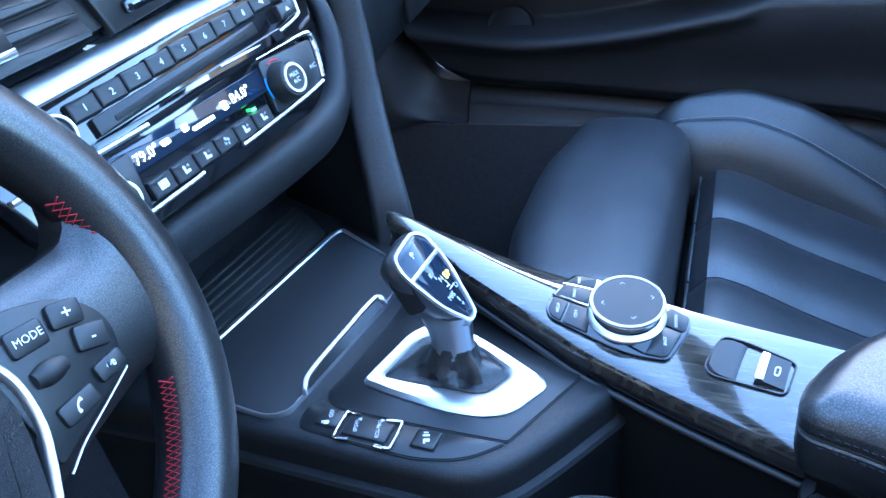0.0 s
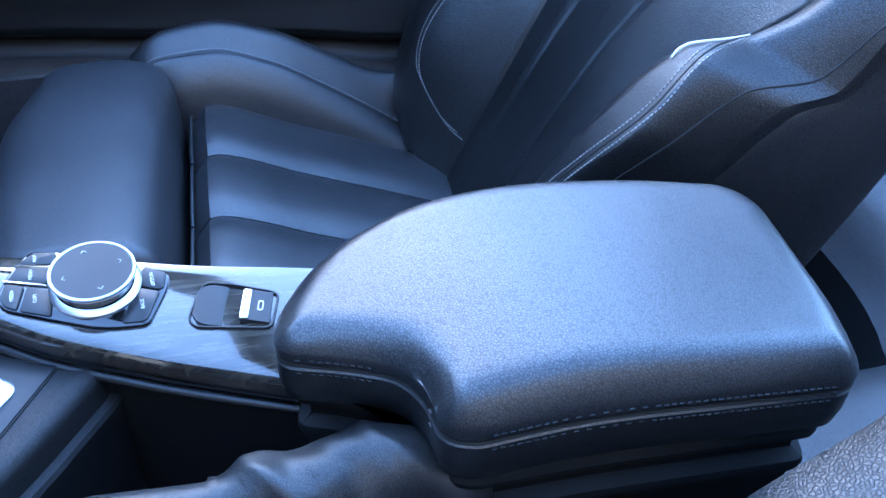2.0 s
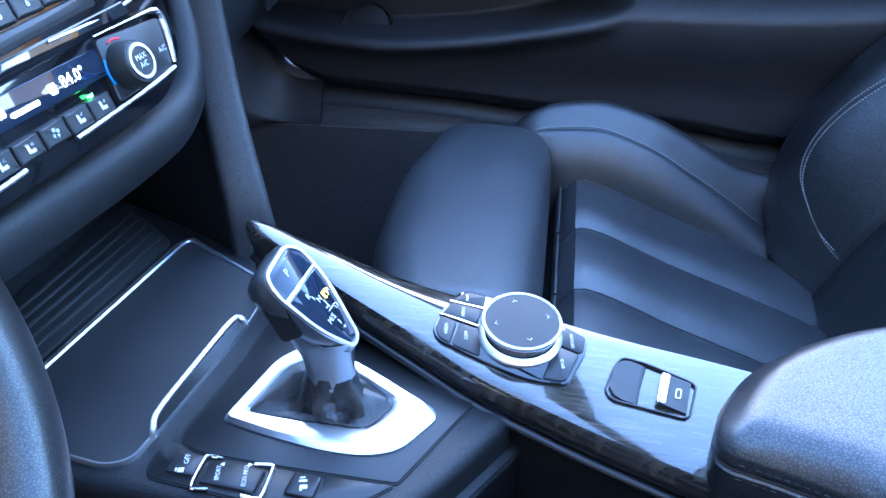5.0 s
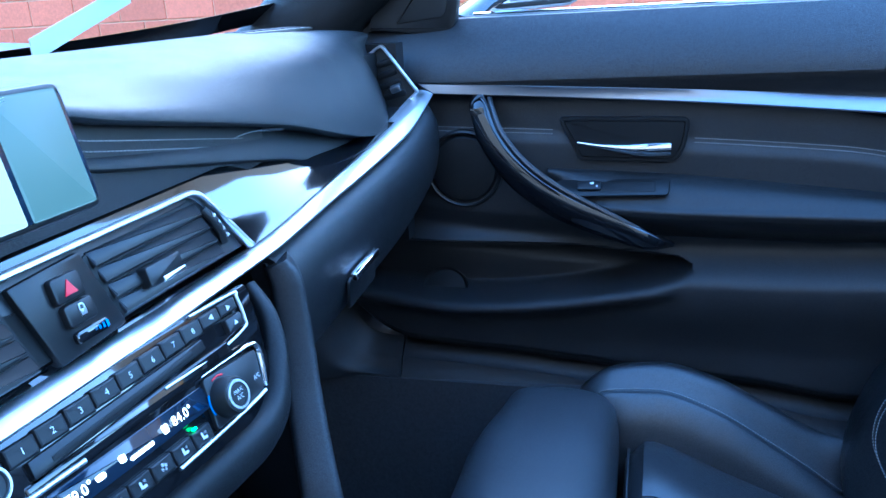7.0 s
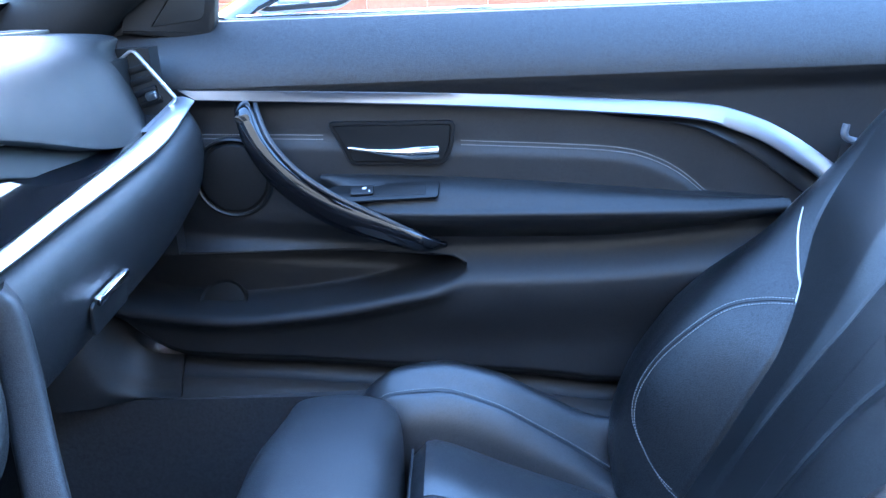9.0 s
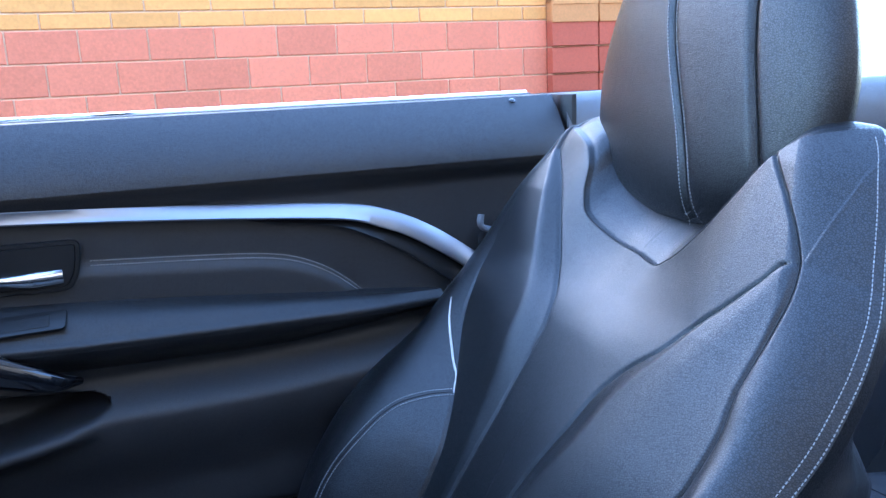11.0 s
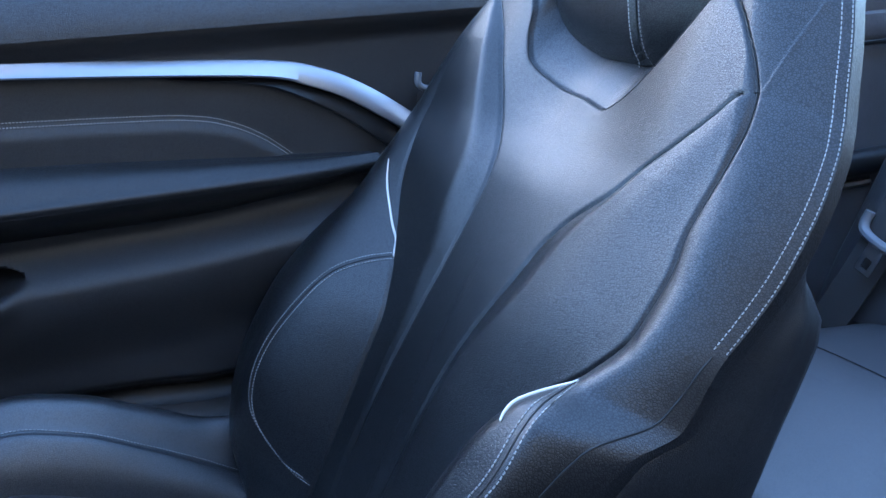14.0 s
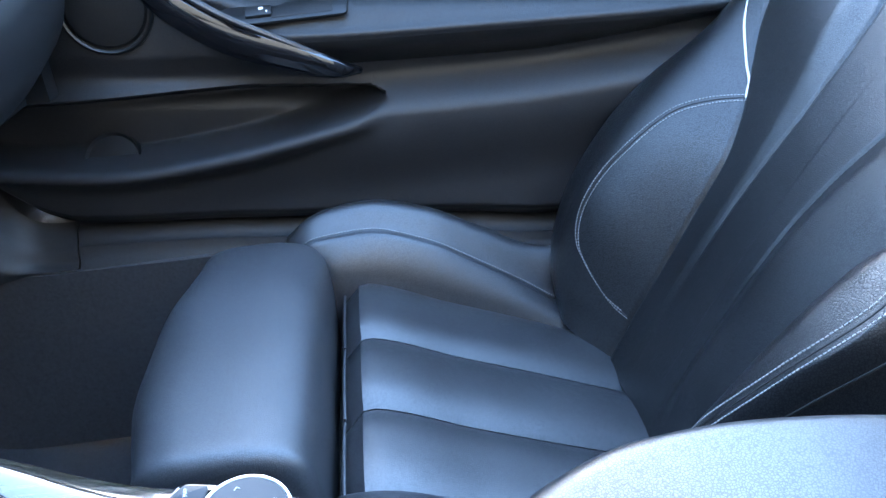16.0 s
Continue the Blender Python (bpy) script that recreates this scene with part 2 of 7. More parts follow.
RIM_LEATHER = mat("polished rim leather", (0.014, 0.0135, 0.0135), 0.33, vary=0.3, scale=25, bump=0.05, bump_scale=1000, grain="cells", spec=0.8)
# same seat leather, base darkened for the shade on backrest and headrest
LEATHER_SHADED = mat("grained leather darkened for shade", (0.0075, 0.0075, 0.0082), 0.35, vary=0.3, scale=14, bump=0.38, bump_scale=500, grain="cells", spec=0.61, crease=0.02, rough_vary=0.035)
LEATHER_FINE = mat("fine black leather", (0.011, 0.011, 0.012), 0.40, vary=0.3, scale=12, bump=0.5, bump_scale=600, grain="cells", spec=0.70, crease=0.03)
# same seat leather, sky light on the cushion mixed into its base
LEATHER_LIT = mat("sky-lightened smooth leather", (0.025, 0.025, 0.027), 0.33, vary=0.35, scale=20, bump=0.32, bump_scale=620, grain="cells", spec=1.0, crease=0.035, rough_vary=0.05)
PLASTIC = mat("soft black plastic", (0.010, 0.010, 0.0106), 0.50, vary=0.25, scale=30, bump=0.35, bump_scale=900, grain="cells", spec=0.42)
# darker copy of PLASTIC: shade under the trim and armrest put into colour
SHADED_PLASTIC = mat("black plastic darkened for shade", (0.005, 0.005, 0.005), 0.7, vary=0.2, scale=30, bump=0.2, bump_scale=700, spec=0.2)
DASH_SKIN = mat("grained dash skin", (0.013, 0.0135, 0.0145), 0.42, vary=0.15, scale=18, bump=0.4, bump_scale=900, grain="cells", spec=0.58)
PLASTIC_SMOOTH = mat("smooth black plastic", (0.009, 0.009, 0.0095), 0.38, vary=0.15, bump=0.05, bump_scale=1500, spec=0.45)
BUTTON = mat("button black", (0.012, 0.012, 0.013), 0.42, vary=0.1, spec=0.45)
GLOSS = mat("gloss black", (0.006, 0.006, 0.007), 0.06, vary=0.1, coat=0.6, rough_vary=0.03)
SATIN = mat("satin aluminium", (0.78, 0.78, 0.79), 0.36, metal=1.0, vary=0.05, rough_vary=0.06)
STRIP = mat("brushed aluminium strip", (0.38, 0.38, 0.40), 0.40, metal=1.0, vary=0.06, rough_vary=0.06)
CHROME = mat("bright chrome", (0.85, 0.85, 0.86), 0.1, metal=1.0, vary=0.03, rough_vary=0.04)
CARPET = mat("black carpet", (0.048, 0.048, 0.052), 0.95, vary=0.5, scale=220, bump=0.9, bump_scale=900, sheen=0.15, spec=0.1)
RUBBER = mat("black rubber", (0.01, 0.01, 0.01), 0.6, vary=0.1)
THREAD = mat("pale grey thread", (0.28, 0.275, 0.265), 0.7, vary=0.2, scale=300)
THREAD_DARK = mat("dark thread", (0.018, 0.018, 0.02), 0.6, vary=0.2, scale=300)
THREAD_RED = mat("red thread", (0.35, 0.02, 0.03), 0.6, vary=0.25, scale=300)
PIPING = mat("pale piping", (0.62, 0.58, 0.52), 0.45, vary=0.1, scale=60)
WHITE = mat("white print", (0.8, 0.8, 0.8), 0.5, vary=0.03)
DARK = mat("dark recess", (0.006, 0.006, 0.006), 0.7, vary=0.2)
GREY_METAL = mat("grey steel", (0.35, 0.36, 0.38), 0.35, metal=1.0, vary=0.1)
BUCKLE = mat("grey buckle plastic", (0.16, 0.17, 0.19), 0.45, vary=0.1)
# same seat leather, lightened further for sky light on the thigh support
LEATHER_LIT_SATIN = mat("sky-lightened satin leather", (0.032, 0.032, 0.035), 0.42, vary=0.3, scale=14, bump=0.35, bump_scale=650, grain="cells", spec=1.0, crease=0.04)
DOOR_SKIN = mat("dull black door leather", (0.013, 0.013, 0.0138), 0.42, vary=0.25, scale=14, bump=0.4, bump_scale=600, grain="cells", spec=0.6)
DOOR_CARD = mat("satin black door plastic", (0.019, 0.019, 0.0205), 0.47, vary=0.25, scale=22, bump=0.35, bump_scale=800, grain="cells", spec=0.62)
# black lining made paler, skylight on the rear side put into its base
LINING = mat("lining leather lightened for skylight", (0.09, 0.09, 0.096), 0.42, vary=0.3, scale=12, bump=0.5, bump_scale=520, grain="cells", spec=0.85)
WEBBING = mat("belt webbing", (0.034, 0.034, 0.036), 0.8, vary=0.2, scale=200, bump=0.5, bump_scale=900)


def wood_mat():
    m = mat("glossy dark wood", (0.03, 0.022, 0.016), 0.12, coat=1.0)
    nt = m.node_tree
    b = nt.nodes["Principled BSDF"]
    tc = nt.nodes.new("ShaderNodeTexCoord")
    mp = nt.nodes.new("ShaderNodeMapping")
    mp.inputs["Scale"].default_value = (420, 34, 34)
    mp.inputs["Rotation"].default_value = (0, 0, radians(-22))
    nz = nt.nodes.new("ShaderNodeTexNoise")
    nz.inputs["Scale"].default_value = 1.0
    nz.inputs["Detail"].default_value = 5
    rp = nt.nodes.new("ShaderNodeValToRGB")
    rp.color_ramp.elements[0].position, rp.color_ramp.elements[0].color = 0.36, (0.012, 0.010, 0.008, 1)
    rp.color_ramp.elements[1].position, rp.color_ramp.elements[1].color = 0.72, (0.062, 0.052, 0.04, 1)
    nt.links.new(tc.outputs["Object"], mp.inputs["Vector"])
    nt.links.new(mp.outputs[0], nz.inputs["Vector"])
    nt.links.new(nz.outputs["Fac"], rp.inputs[0])
    nt.links.new(rp.outputs[0], b.inputs["Base Color"])
    return m


WOOD = wood_mat()


def glow(name, color, strength):
    m = bpy.data.materials.new(name)
    m.use_nodes = True
    b = m.node_tree.nodes["Principled BSDF"]
    b.inputs["Base Color"].default_value = (0.02, 0.02, 0.02, 1)
    b.inputs["Emission Color"].default_value = (*color, 1)
    b.inputs["Emission Strength"].default_value = strength
    return m


LED_GREEN = glow("green indicator", (0.1, 1.0, 0.2), 0.7)
DIGITS = glow("lit digits", (0.75, 0.9, 1.0), 0.45)
AMBER = glow("amber indicator", (1.0, 0.75, 0.05), 1.2)
RED_MARK = mat("red print", (0.7, 0.02, 0.03), 0.4, vary=0.05)
BLUE_MARK = mat("blue print", (0.02, 0.25, 0.7), 0.4, vary=0.05)
RED_LENS = mat("red hazard lens", (0.75, 0.02, 0.05), 0.3, vary=0.05)
GLASS_BLACK = mat("display glass", (0.012, 0.02, 0.035), 0.05, vary=0.05, rough_vary=0.02)
SCREEN_MAP = glow("screen map", (0.6, 0.85, 0.9), 0.07)
SCREEN_BAR = glow("screen bar", (0.25, 0.55, 0.6), 0.03)


def brick_mat(name, base):
    m = mat(name, base, 0.9, vary=0.0, bump=0.8, bump_scale=130, spec=0.2)
    nt = m.node_tree
    b = nt.nodes["Principled BSDF"]
    info = nt.nodes.new("ShaderNodeObjectInfo")
    hue = nt.nodes.new("ShaderNodeHueSaturation")
    mr = nt.nodes.new("ShaderNodeMapRange")
    mr.inputs["To Min"].default_value, mr.inputs["To Max"].default_value = 0.88, 1.1
    nt.links.new(info.outputs["Random"], mr.inputs["Value"])
    nt.links.new(mr.outputs["Result"], hue.inputs["Value"])
    nz = nt.nodes.new("ShaderNodeTexNoise")
    nz.inputs["Scale"].default_value = 55
    nz.inputs["Detail"].default_value = 8
    nz.noise_dimensions = "4D"
    tc = nt.nodes.new("ShaderNodeTexCoord")
    nt.links.new(tc.outputs["Object"], nz.inputs["Vector"])
    nt.links.new(info.outputs["Random"], nz.inputs["W"])
    mx = nt.nodes.new("ShaderNodeMix")
    mx.data_type = "RGBA"
    mx.inputs[6].default_value = (*[c * 0.72 for c in base], 1)
    mx.inputs[7].default_value = (*[min(c * 1.22, 1) for c in base], 1)
    nt.links.new(nz.outputs["Fac"], mx.inputs[0])
    nt.links.new(mx.outputs[2], hue.inputs["Color"])
    nt.links.new(hue.outputs[0], b.inputs["Base Color"])
    return m


BLOCK_TAN = brick_mat("tan block", (0.90, 0.35, 0.10))
BLOCK_RED = brick_mat("red block", (0.76, 0.21, 0.108))
BLOCK_SPLIT = brick_mat("split face tan block", (0.60, 0.235, 0.08))
BLOCK_SPLIT_RED = brick_mat("split face red block", (0.46, 0.095, 0.05))
MORTAR = mat("mortar", (0.72, 0.43, 0.25), 0.95, vary=0.2, scale=60, bump=0.4, bump_scale=200)
ASPHALT = mat("asphalt", (0.055, 0.054, 0.052), 0.9, vary=0.35, scale=6, bump=0.6, bump_scale=120)
# dark base for the added wall, so it reflects little into the cabin
WALL_GREY = mat("unseen dark wall", (0.036, 0.039, 0.044), 0.9, vary=0.2, scale=3, bump=0.3, bump_scale=60)
PAINT = mat("white car paint", (0.75, 0.76, 0.78), 0.2, vary=0.02, coat=0.8)
PAPER = mat("paper strip", (0.55, 0.6, 0.58), 0.6, vary=0.05)
LEAF = mat("yellow green leaf", (0.30, 0.24, 0.03), 0.6, vary=0.3, scale=30)
MIRROR = mat("mirror glass", (0.9, 0.9, 0.9), 0.02, metal=1.0, vary=0.0, rough_vary=0.01)

# ---- structure: ground, walls, car floor ----
def sheet_bm(x0, x1, y0, y1, z, n=2):
    g = [[(x0 + (x1 - x0) * i / n, y0 + (y1 - y0) * j / n, z) for j in range(n + 1)] for i in range(n + 1)]
    return grid_bm(g)[0]


part("ground", sheet_bm(-300, 300, -300, 300, -0.3, 8), ASPHALT, kind="structure", label="grey asphalt of the parking area")

WALL_X = 5.3
part("wall_east", rbox(14.6, 3.6, 0.3, frame_at((WALL_X + 0.31, 4.5, 1.5), (0, -1, 0), (0, 0, 1)), 0.01), MORTAR, kind="structure", label="masonry wall of tan and red blocks")
part("wall_east_pilaster", rbox(1.5, 3.6, 0.36, frame_at((WALL_X + 0.31, -3.55, 1.5), (0, -1, 0), (0, 0, 1)), 0.01), MORTAR, kind="structure", label="split face block end of the wall")
# unseen wall, added to keep low sky light off surfaces facing the driver side
part("wall_west_light_block", rbox(40, 5.2, 0.3, frame_at((-3.7, 0, 2.3), (0, 1, 0), (0, 0, 1)), 0.01), WALL_GREY, kind="structure", label="unseen dark wall added to block low sky light")

# car floor and tunnel carpet
part("floor", slab([[(x, y, 0.09 + 0.05 * sstep(0.7, 1.05, y) + 0.30 * sstep(0.95, 1.25, y)) for y in np.linspace(-1.5, 1.25, 60)] for x in np.linspace(-0.86, 0.86, 12)], (0, 0, -0.03)), CARPET, kind="structure", label="black carpet of the car floor")
part("firewall", slab([[(x, 1.22 + 0.02 * z, z) for z in np.linspace(0.1, 0.75, 6)] for x in np.linspace(-0.86, 0.86, 6)], (0, 0.03, 0)), CARPET, kind="structure", label="dark bulkhead of the footwell")


def sill_top(y):
    """The sill falls a little towards the rear."""
    return lerp(y, (-0.60, 0.05, 0.15, 0.37, 0.50, 0.66, 0.95), (0.350, 0.362, 0.376, 0.396, 0.408, 0.416, 0.420))


def sill():
    prof = [(0.748, -0.26), (0.748, -0.060), (0.737, -0.050), (0.739, -0.043), (0.746, -0.036), (0.751, -0.026), (0.753, -0.018), (0.757, -0.0165), (0.761, -0.012), (0.768, -0.002), (0.778, 0.002), (0.80, 0.002), (0.87, 0.0), (0.88, -0.28)]
    return loft([[(x, y, sill_top(y) + z) for x, z in prof] for y in np.linspace(-0.75, 0.655, 50)])


part("door_sill", sill(), DOOR_CARD, kind="structure", label="black plastic door sill")
DOOR_LOW_Y, DOOR_LOW_Z = (0.60, 0.645, 0.685, 0.715, 0.738, 0.752, 0.765), (0.418, 0.424, 0.438, 0.462, 0.500, 0.545, 0.62)


def door_low(y):
    return sill_top(y) + 0.008 if y < 0.58 else max(lerp(y, DOOR_LOW_Y, DOOR_LOW_Z), sill_top(y) + 0.008)


# kick panel swelling up at the front of the sill
kick = []
start = crom([(0.745, 0.372), (0.737, 0.374), (0.746, 0.381), (0.752, 0.394), (0.758, 0.401), (0.768, 0.415), (0.776, 0.424)], 26)
for y in np.linspace(0.657, 1.16, 60):
    low, high = 0.372 + 0.006 * math.sin(6 * (y - 0.65)), door_low(min(y, 0.765)) + 0.10 * sstep(0.70, 0.80, y)
    row = []
    for f in np.linspace(0, 1, 26):
        swell = math.sin(math.pi * min(f * 1.15, 1)) ** 1.2
        bowl = 0.020 * swell * sstep(0.66, 0.82, y) * (1 - 0.6 * sstep(0.86, 1.0, y))
        foot = 0.738 - 0.040 * sstep(0.657, 0.78, y)
        sx, sz = start[int(round(f * 25))]
        blend = sstep(0.655, 0.82, y)
        x, z = foot + (0.776 - foot) * f ** 1.25 - bowl, low + (high - low) * f ** 1.1
        row.append((sx + (x - sx) * blend, y, sz + (z - sz) * blend))
    kick.append(row)
part("kick_panel", slab(kick, (0.03, 0, 0)), DOOR_CARD, kind="structure", label="black plastic kick panel of the footwell")

# ---- passenger door ----
door = thing("side_door", "black leather lined car door with aluminium strip, closed", "car door", (0.80, 0.1, 0.36))
LINE_Y, LINE_Z = (-0.38, -0.178, 0.11, 0.27, 0.414, 0.70), (0.606, 0.598, 0.581, 0.582, 0.593, 0.62)
STITCH_Y, STITCH_Z = (-0.12, -0.092, -0.066, -0.038, -0.008, 0.025, 0.062, 0.12, 0.258, 0.403, 0.62), (0.60, 0.629, 0.655, 0.678, 0.695, 0.7065, 0.7125, 0.7175, 0.727, 0.738, 0.747)
STRIP_T = [(0.60, 0.8055), (0.42, 0.797), (0.256, 0.788), (0.08, 0.776), (-0.057, 0.764), (-0.12, 0.748), (-0.174, 0.722), (-0.231, 0.683), (-0.27, 0.652)]
STRIP_B = [(0.575, 0.791), (0.42, 0.782), (0.256, 0.772), (0.08, 0.758), (-0.05, 0.744), (-0.10, 0.729), (-0.145, 0.709), (-0.208, 0.668), (-0.25, 0.635)]
POCK_Y = (0.245, 0.30, 0.417, 0.50, 0.556, 0.64, 0.75)
POCK_LO = (0.546, 0.535, 0.512, 0.502, 0.499, 0.503, 0.515)
POCK_HI = (0.572, 0.576, 0.586, 0.588, 0.589, 0.59, 0.592)


def door_x(y, z):
    """The door's inner face."""
    line = lerp(y, LINE_Y, LINE_Z)
    stitch = lerp(y, STITCH_Y, STITCH_Z)
    x = 0.756
    # belt pad, rolled over at the top
    x -= 0.018 * sstep(0.776, 0.806, z)
    x += 0.050 * max((z - 0.80) / 0.084, 0) ** 1.7
    # padded panel below the seam
    if y > -0.12:
        x -= 0.007 * sstep(stitch + 0.001, stitch - 0.02, z) * sstep(line, line + 0.03, z)
    # ledge over the lower panel
    x -= 0.036 * sstep(line + 0.002, line - 0.046, z)
    x += 0.020 * sstep(line - 0.05, 0.43, z)
    # map pocket
    lo, hi = lerp(y, POCK_Y, POCK_LO), lerp(y, POCK_Y, POCK_HI)
    if y > 0.243:
        end = math.sqrt(1 - (1 - min(max((y - 0.243) / 0.03, 0), 1)) ** 2)
        mid, half = (lo + hi) / 2, (hi - lo) / 2 * end
        d = half - abs(z - mid)
        x += 0.06 * sstep(0.0, 0.018, d)
        lip = math.exp(-((z - lo + 0.008) / 0.012) ** 2) * sstep(0.243, 0.30, y)
        x -= 0.012 * lip
    # the face draws outwards towards the hinge
    x += 0.02 * sstep(0.55, 0.75, y)
    return x


zs = np.r_[np.linspace(0.372, 0.62, 86), np.linspace(0.623, 0.884, 74)]
ys = np.linspace(-0.372, 0.76, 220)
def door_rows(y):
    low = door_low(y)
    return [low + (0.62 - low) * (z - 0.372) / 0.248 if z < 0.62 else z for z in zs]


part("door_card", slab([[(door_x(y, z) + 0.02 * sstep(door_low(y) + 0.02, door_low(y), z), y, z) for z in door_rows(y)] for y in ys], (0.05, 0, 0)), DOOR_CARD, door, "black grained door lining with a long map pocket")
part("belt_cap", slab([[(0.788 + 0.012 * i, y, 0.884 - 0.0012 * i * i) for i in range(6)] for y in np.linspace(-0.372, 0.70, 30)], (0, 0, -0.02)), LEATHER_FINE, door, "black leather shoulder pad")
part("window_seal", sweep([(0.853, y, 0.880) for y in np.linspace(-0.372, 0.74, 24)], 0.008, 0.006, 8), RUBBER, door, "black rubber window seal")
part("outer_skin", slab([[(0.87 + 0.05 * math.sin(math.pi * f) , y, 0.872 - 0.55 * f) for f in np.linspace(0, 1, 10)] for y in np.linspace(-0.37, 0.74, 20)], (0.012, 0, 0)), PAINT, door, "white painted outer skin")
part("belt_moulding", sweep([(0.866, y, 0.8845) for y in np.linspace(-0.372, 0.74, 24)], 0.006, 0.005, 8), CHROME, door, "bright window moulding")

# pale upper pad: a skin 3 mm over the card
pad = [[(door_x(y, z) - 0.003, y, z) for z in np.linspace(0.806 + 0.0, 0.8835, 22)] for y in np.linspace(-0.371, 0.72, 60)]
part("shoulder_pad", slab(pad, (0.003, 0, 0)), LEATHER_FINE, door, "black leather shoulder pad")


def strip_bm(top, bottom, n=70, proud=0.008):
    t, b = crom(top, n), crom(bottom, n)
    g = []
    for i in range(n):
        row = []
        for f, w in ((0, 0.0), (0.06, proud * 0.2), (0.5, proud * 0.75), (0.86, proud * 1.35), (0.97, proud * 1.3), (1.0, 0.0)):
            y, z = t[i] + (b[i] - t[i]) * f
            row.append((door_x(y, z) - w - 0.002, y, z))
        g.append(row)
    return slab(g, (0.006, 0, 0))


part("aluminium_strip", strip_bm(STRIP_T, STRIP_B), STRIP, door, "satin aluminium trim strip")
low_t = [(y, z - 0.0005) for y, z in STRIP_B[3:]]
low_b = [(0.05, 0.752), (-0.04, 0.737), (-0.09, 0.716), (-0.135, 0.690), (-0.185, 0.652), (-0.225, 0.622)]
part("strip_backing", strip_bm(low_t, low_b, 50, 0.006), PLASTIC_SMOOTH, door, "dark satin strip flare")
bm = bmesh.new()
for off in (0.0, -0.0052):
    path = [(door_x(y, lerp(y, STITCH_Y, STITCH_Z) + off) - 0.0006, y, lerp(y, STITCH_Y, STITCH_Z) + off) for y in np.linspace(0.60, -0.085, 150) if not 0.25 < y < 0.418]
    stitches([p for p in path if p[1] > 0.4], (-1, 0, 0), bm, 0.0034, 0.0005)
    stitches([p for p in path if p[1] < 0.3], (-1, 0, 0), bm, 0.0034, 0.0005)
part("seam_stitching", bm, THREAD, door, "pale grey double seam", smooth=False, kind="stuff")

# handle cup with lever
dp = frame_at((0.7475, 0.335, 0.727), (0, -1, 0), (0, 0, 1))
cup = round_poly([(-0.083, 0.031), (-0.06, -0.012), (-0.055, -0.026), (0.066, -0.030), (0.078, -0.01), (0.083, 0.028)], [0.012, 0.01, 0.01, 0.012, 0.012, 0.012], 5)
cup_in = inset(cup, 0.006)
part("handle_frame", ring_plate(cup, cup_in, 0.0055, dp, 0.002), PLASTIC_SMOOTH, door, "black handle surround")
secs = [[dp(u, v, w) for u, v in q] for q, w in ((cup_in, 0.003), (inset(cup, 0.009), -0.004), (inset(cup, 0.014), -0.018), (inset(cup, 0.02), -0.024))]
part("handle_cup", loft([[(p[0] - 0.004 if k == 0 else p[0] - 0.0, p[1], p[2]) for p in s] for k, s in enumerate(secs)]), PLASTIC_SMOOTH, door, "hollow behind the door lever", smooth=False)
lev = crom([(-0.056, -0.003), (-0.02, -0.008), (0.02, -0.012), (0.06, -0.012)], 24)
part("door_lever", sweep([dp(u, v, 0.007 + 0.004 * math.sin(math.pi * k / 23)) for k, (u, v) in enumerate(lev)], [0.002, 0.0025, 0.005, 0.0085, 0.008], [0.002, 0.002, 0.003, 0.004, 0.0035], 12, up=(-1, 0, 0)), CHROME, door, "bright chrome door lever")

# armrest
def arm_section(y):
    top = lerp(y, (-0.175, 0.039, 0.259, 0.42), (0.636, 0.659, 0.679, 0.688))
    out = lerp(y, (-0.175, -0.05, 0.25, 0.345, 0.40, 0.43), (0.724, 0.704, 0.700, 0.704, 0.722, 0.742))
    edge = lerp(y, (-0.175, 0.12, 0.33, 0.43), (0.632, 0.639, 0.645, 0.66))
    low = edge - lerp(y, (-0.175, 0.1, 0.43), (0.02, 0.045, 0.045))
    return [(0.757, y, top + 0.002), (0.742, y, top), ((out + 0.742) / 2, y, (top + edge) / 2 + 0.007), (out + 0.006, y, edge + 0.006), (out, y, edge), (out + 0.002, y, edge - 0.008), (out + 0.014, y, (edge + low) / 2), (0.752, y, low), (0.762, y, low)]


part("armrest", loft([[tuple(p) for p in crom(arm_section(y), 26)] for y in np.linspace(-0.175, 0.43, 60)]), DOOR_SKIN, door, "black leather door armrest")
bm = bmesh.new()
stitches([(arm_section(y)[5][0] - 0.0006, y, arm_section(y)[5][2] + 0.001) for y in np.linspace(0.33, -0.16, 60)], (-1, 0, 0), bm, 0.004, 0.0004)
part("armrest_stitching", bm, THREAD_DARK, door, smooth=False)
sp = frame_at((0.721, 0.352, 0.669), (0, -1, 0.02), (0.85, 0, 0.5))
part("switch_panel", plate(round_poly([(-0.085, -0.004), (-0.06, -0.016), (0.075, -0.016), (0.078, 0.014), (-0.06, 0.014)], 0.006, 4), 0.0028, sp, 0.0012), PLASTIC_SMOOTH, door, "black window switch panel")
part("switch_well", rbox(0.07, 0.020, 0.0008, frame_at(sp(0.025, -0.001, 0.0028), (0, -1, 0.02), (0.85, 0, 0.5)), 0.004), PLASTIC, door)
sw = part("window_switch", rbox(0.030, 0.016, 0.004, frame_at(sp(-0.022, 0.0, 0.0028), (0, -1, 0.02), (0.85, 0, 0.5)), 0.003), BUTTON, door, "small window switch")
bm = bmesh.new()
rbox(0.005, 0.004, 0.0005, frame_at(sp(-0.019, 0.0025, 0.0069), (0, -1, 0.02), (0.85, 0, 0.5)), 0.001, bm=bm)
rbox(0.002, 0.003, 0.0005, frame_at(sp(-0.0125, -0.003, 0.0069), (0, -1, 0.02), (0.85, 0, 0.5)), 0.0008, bm=bm)
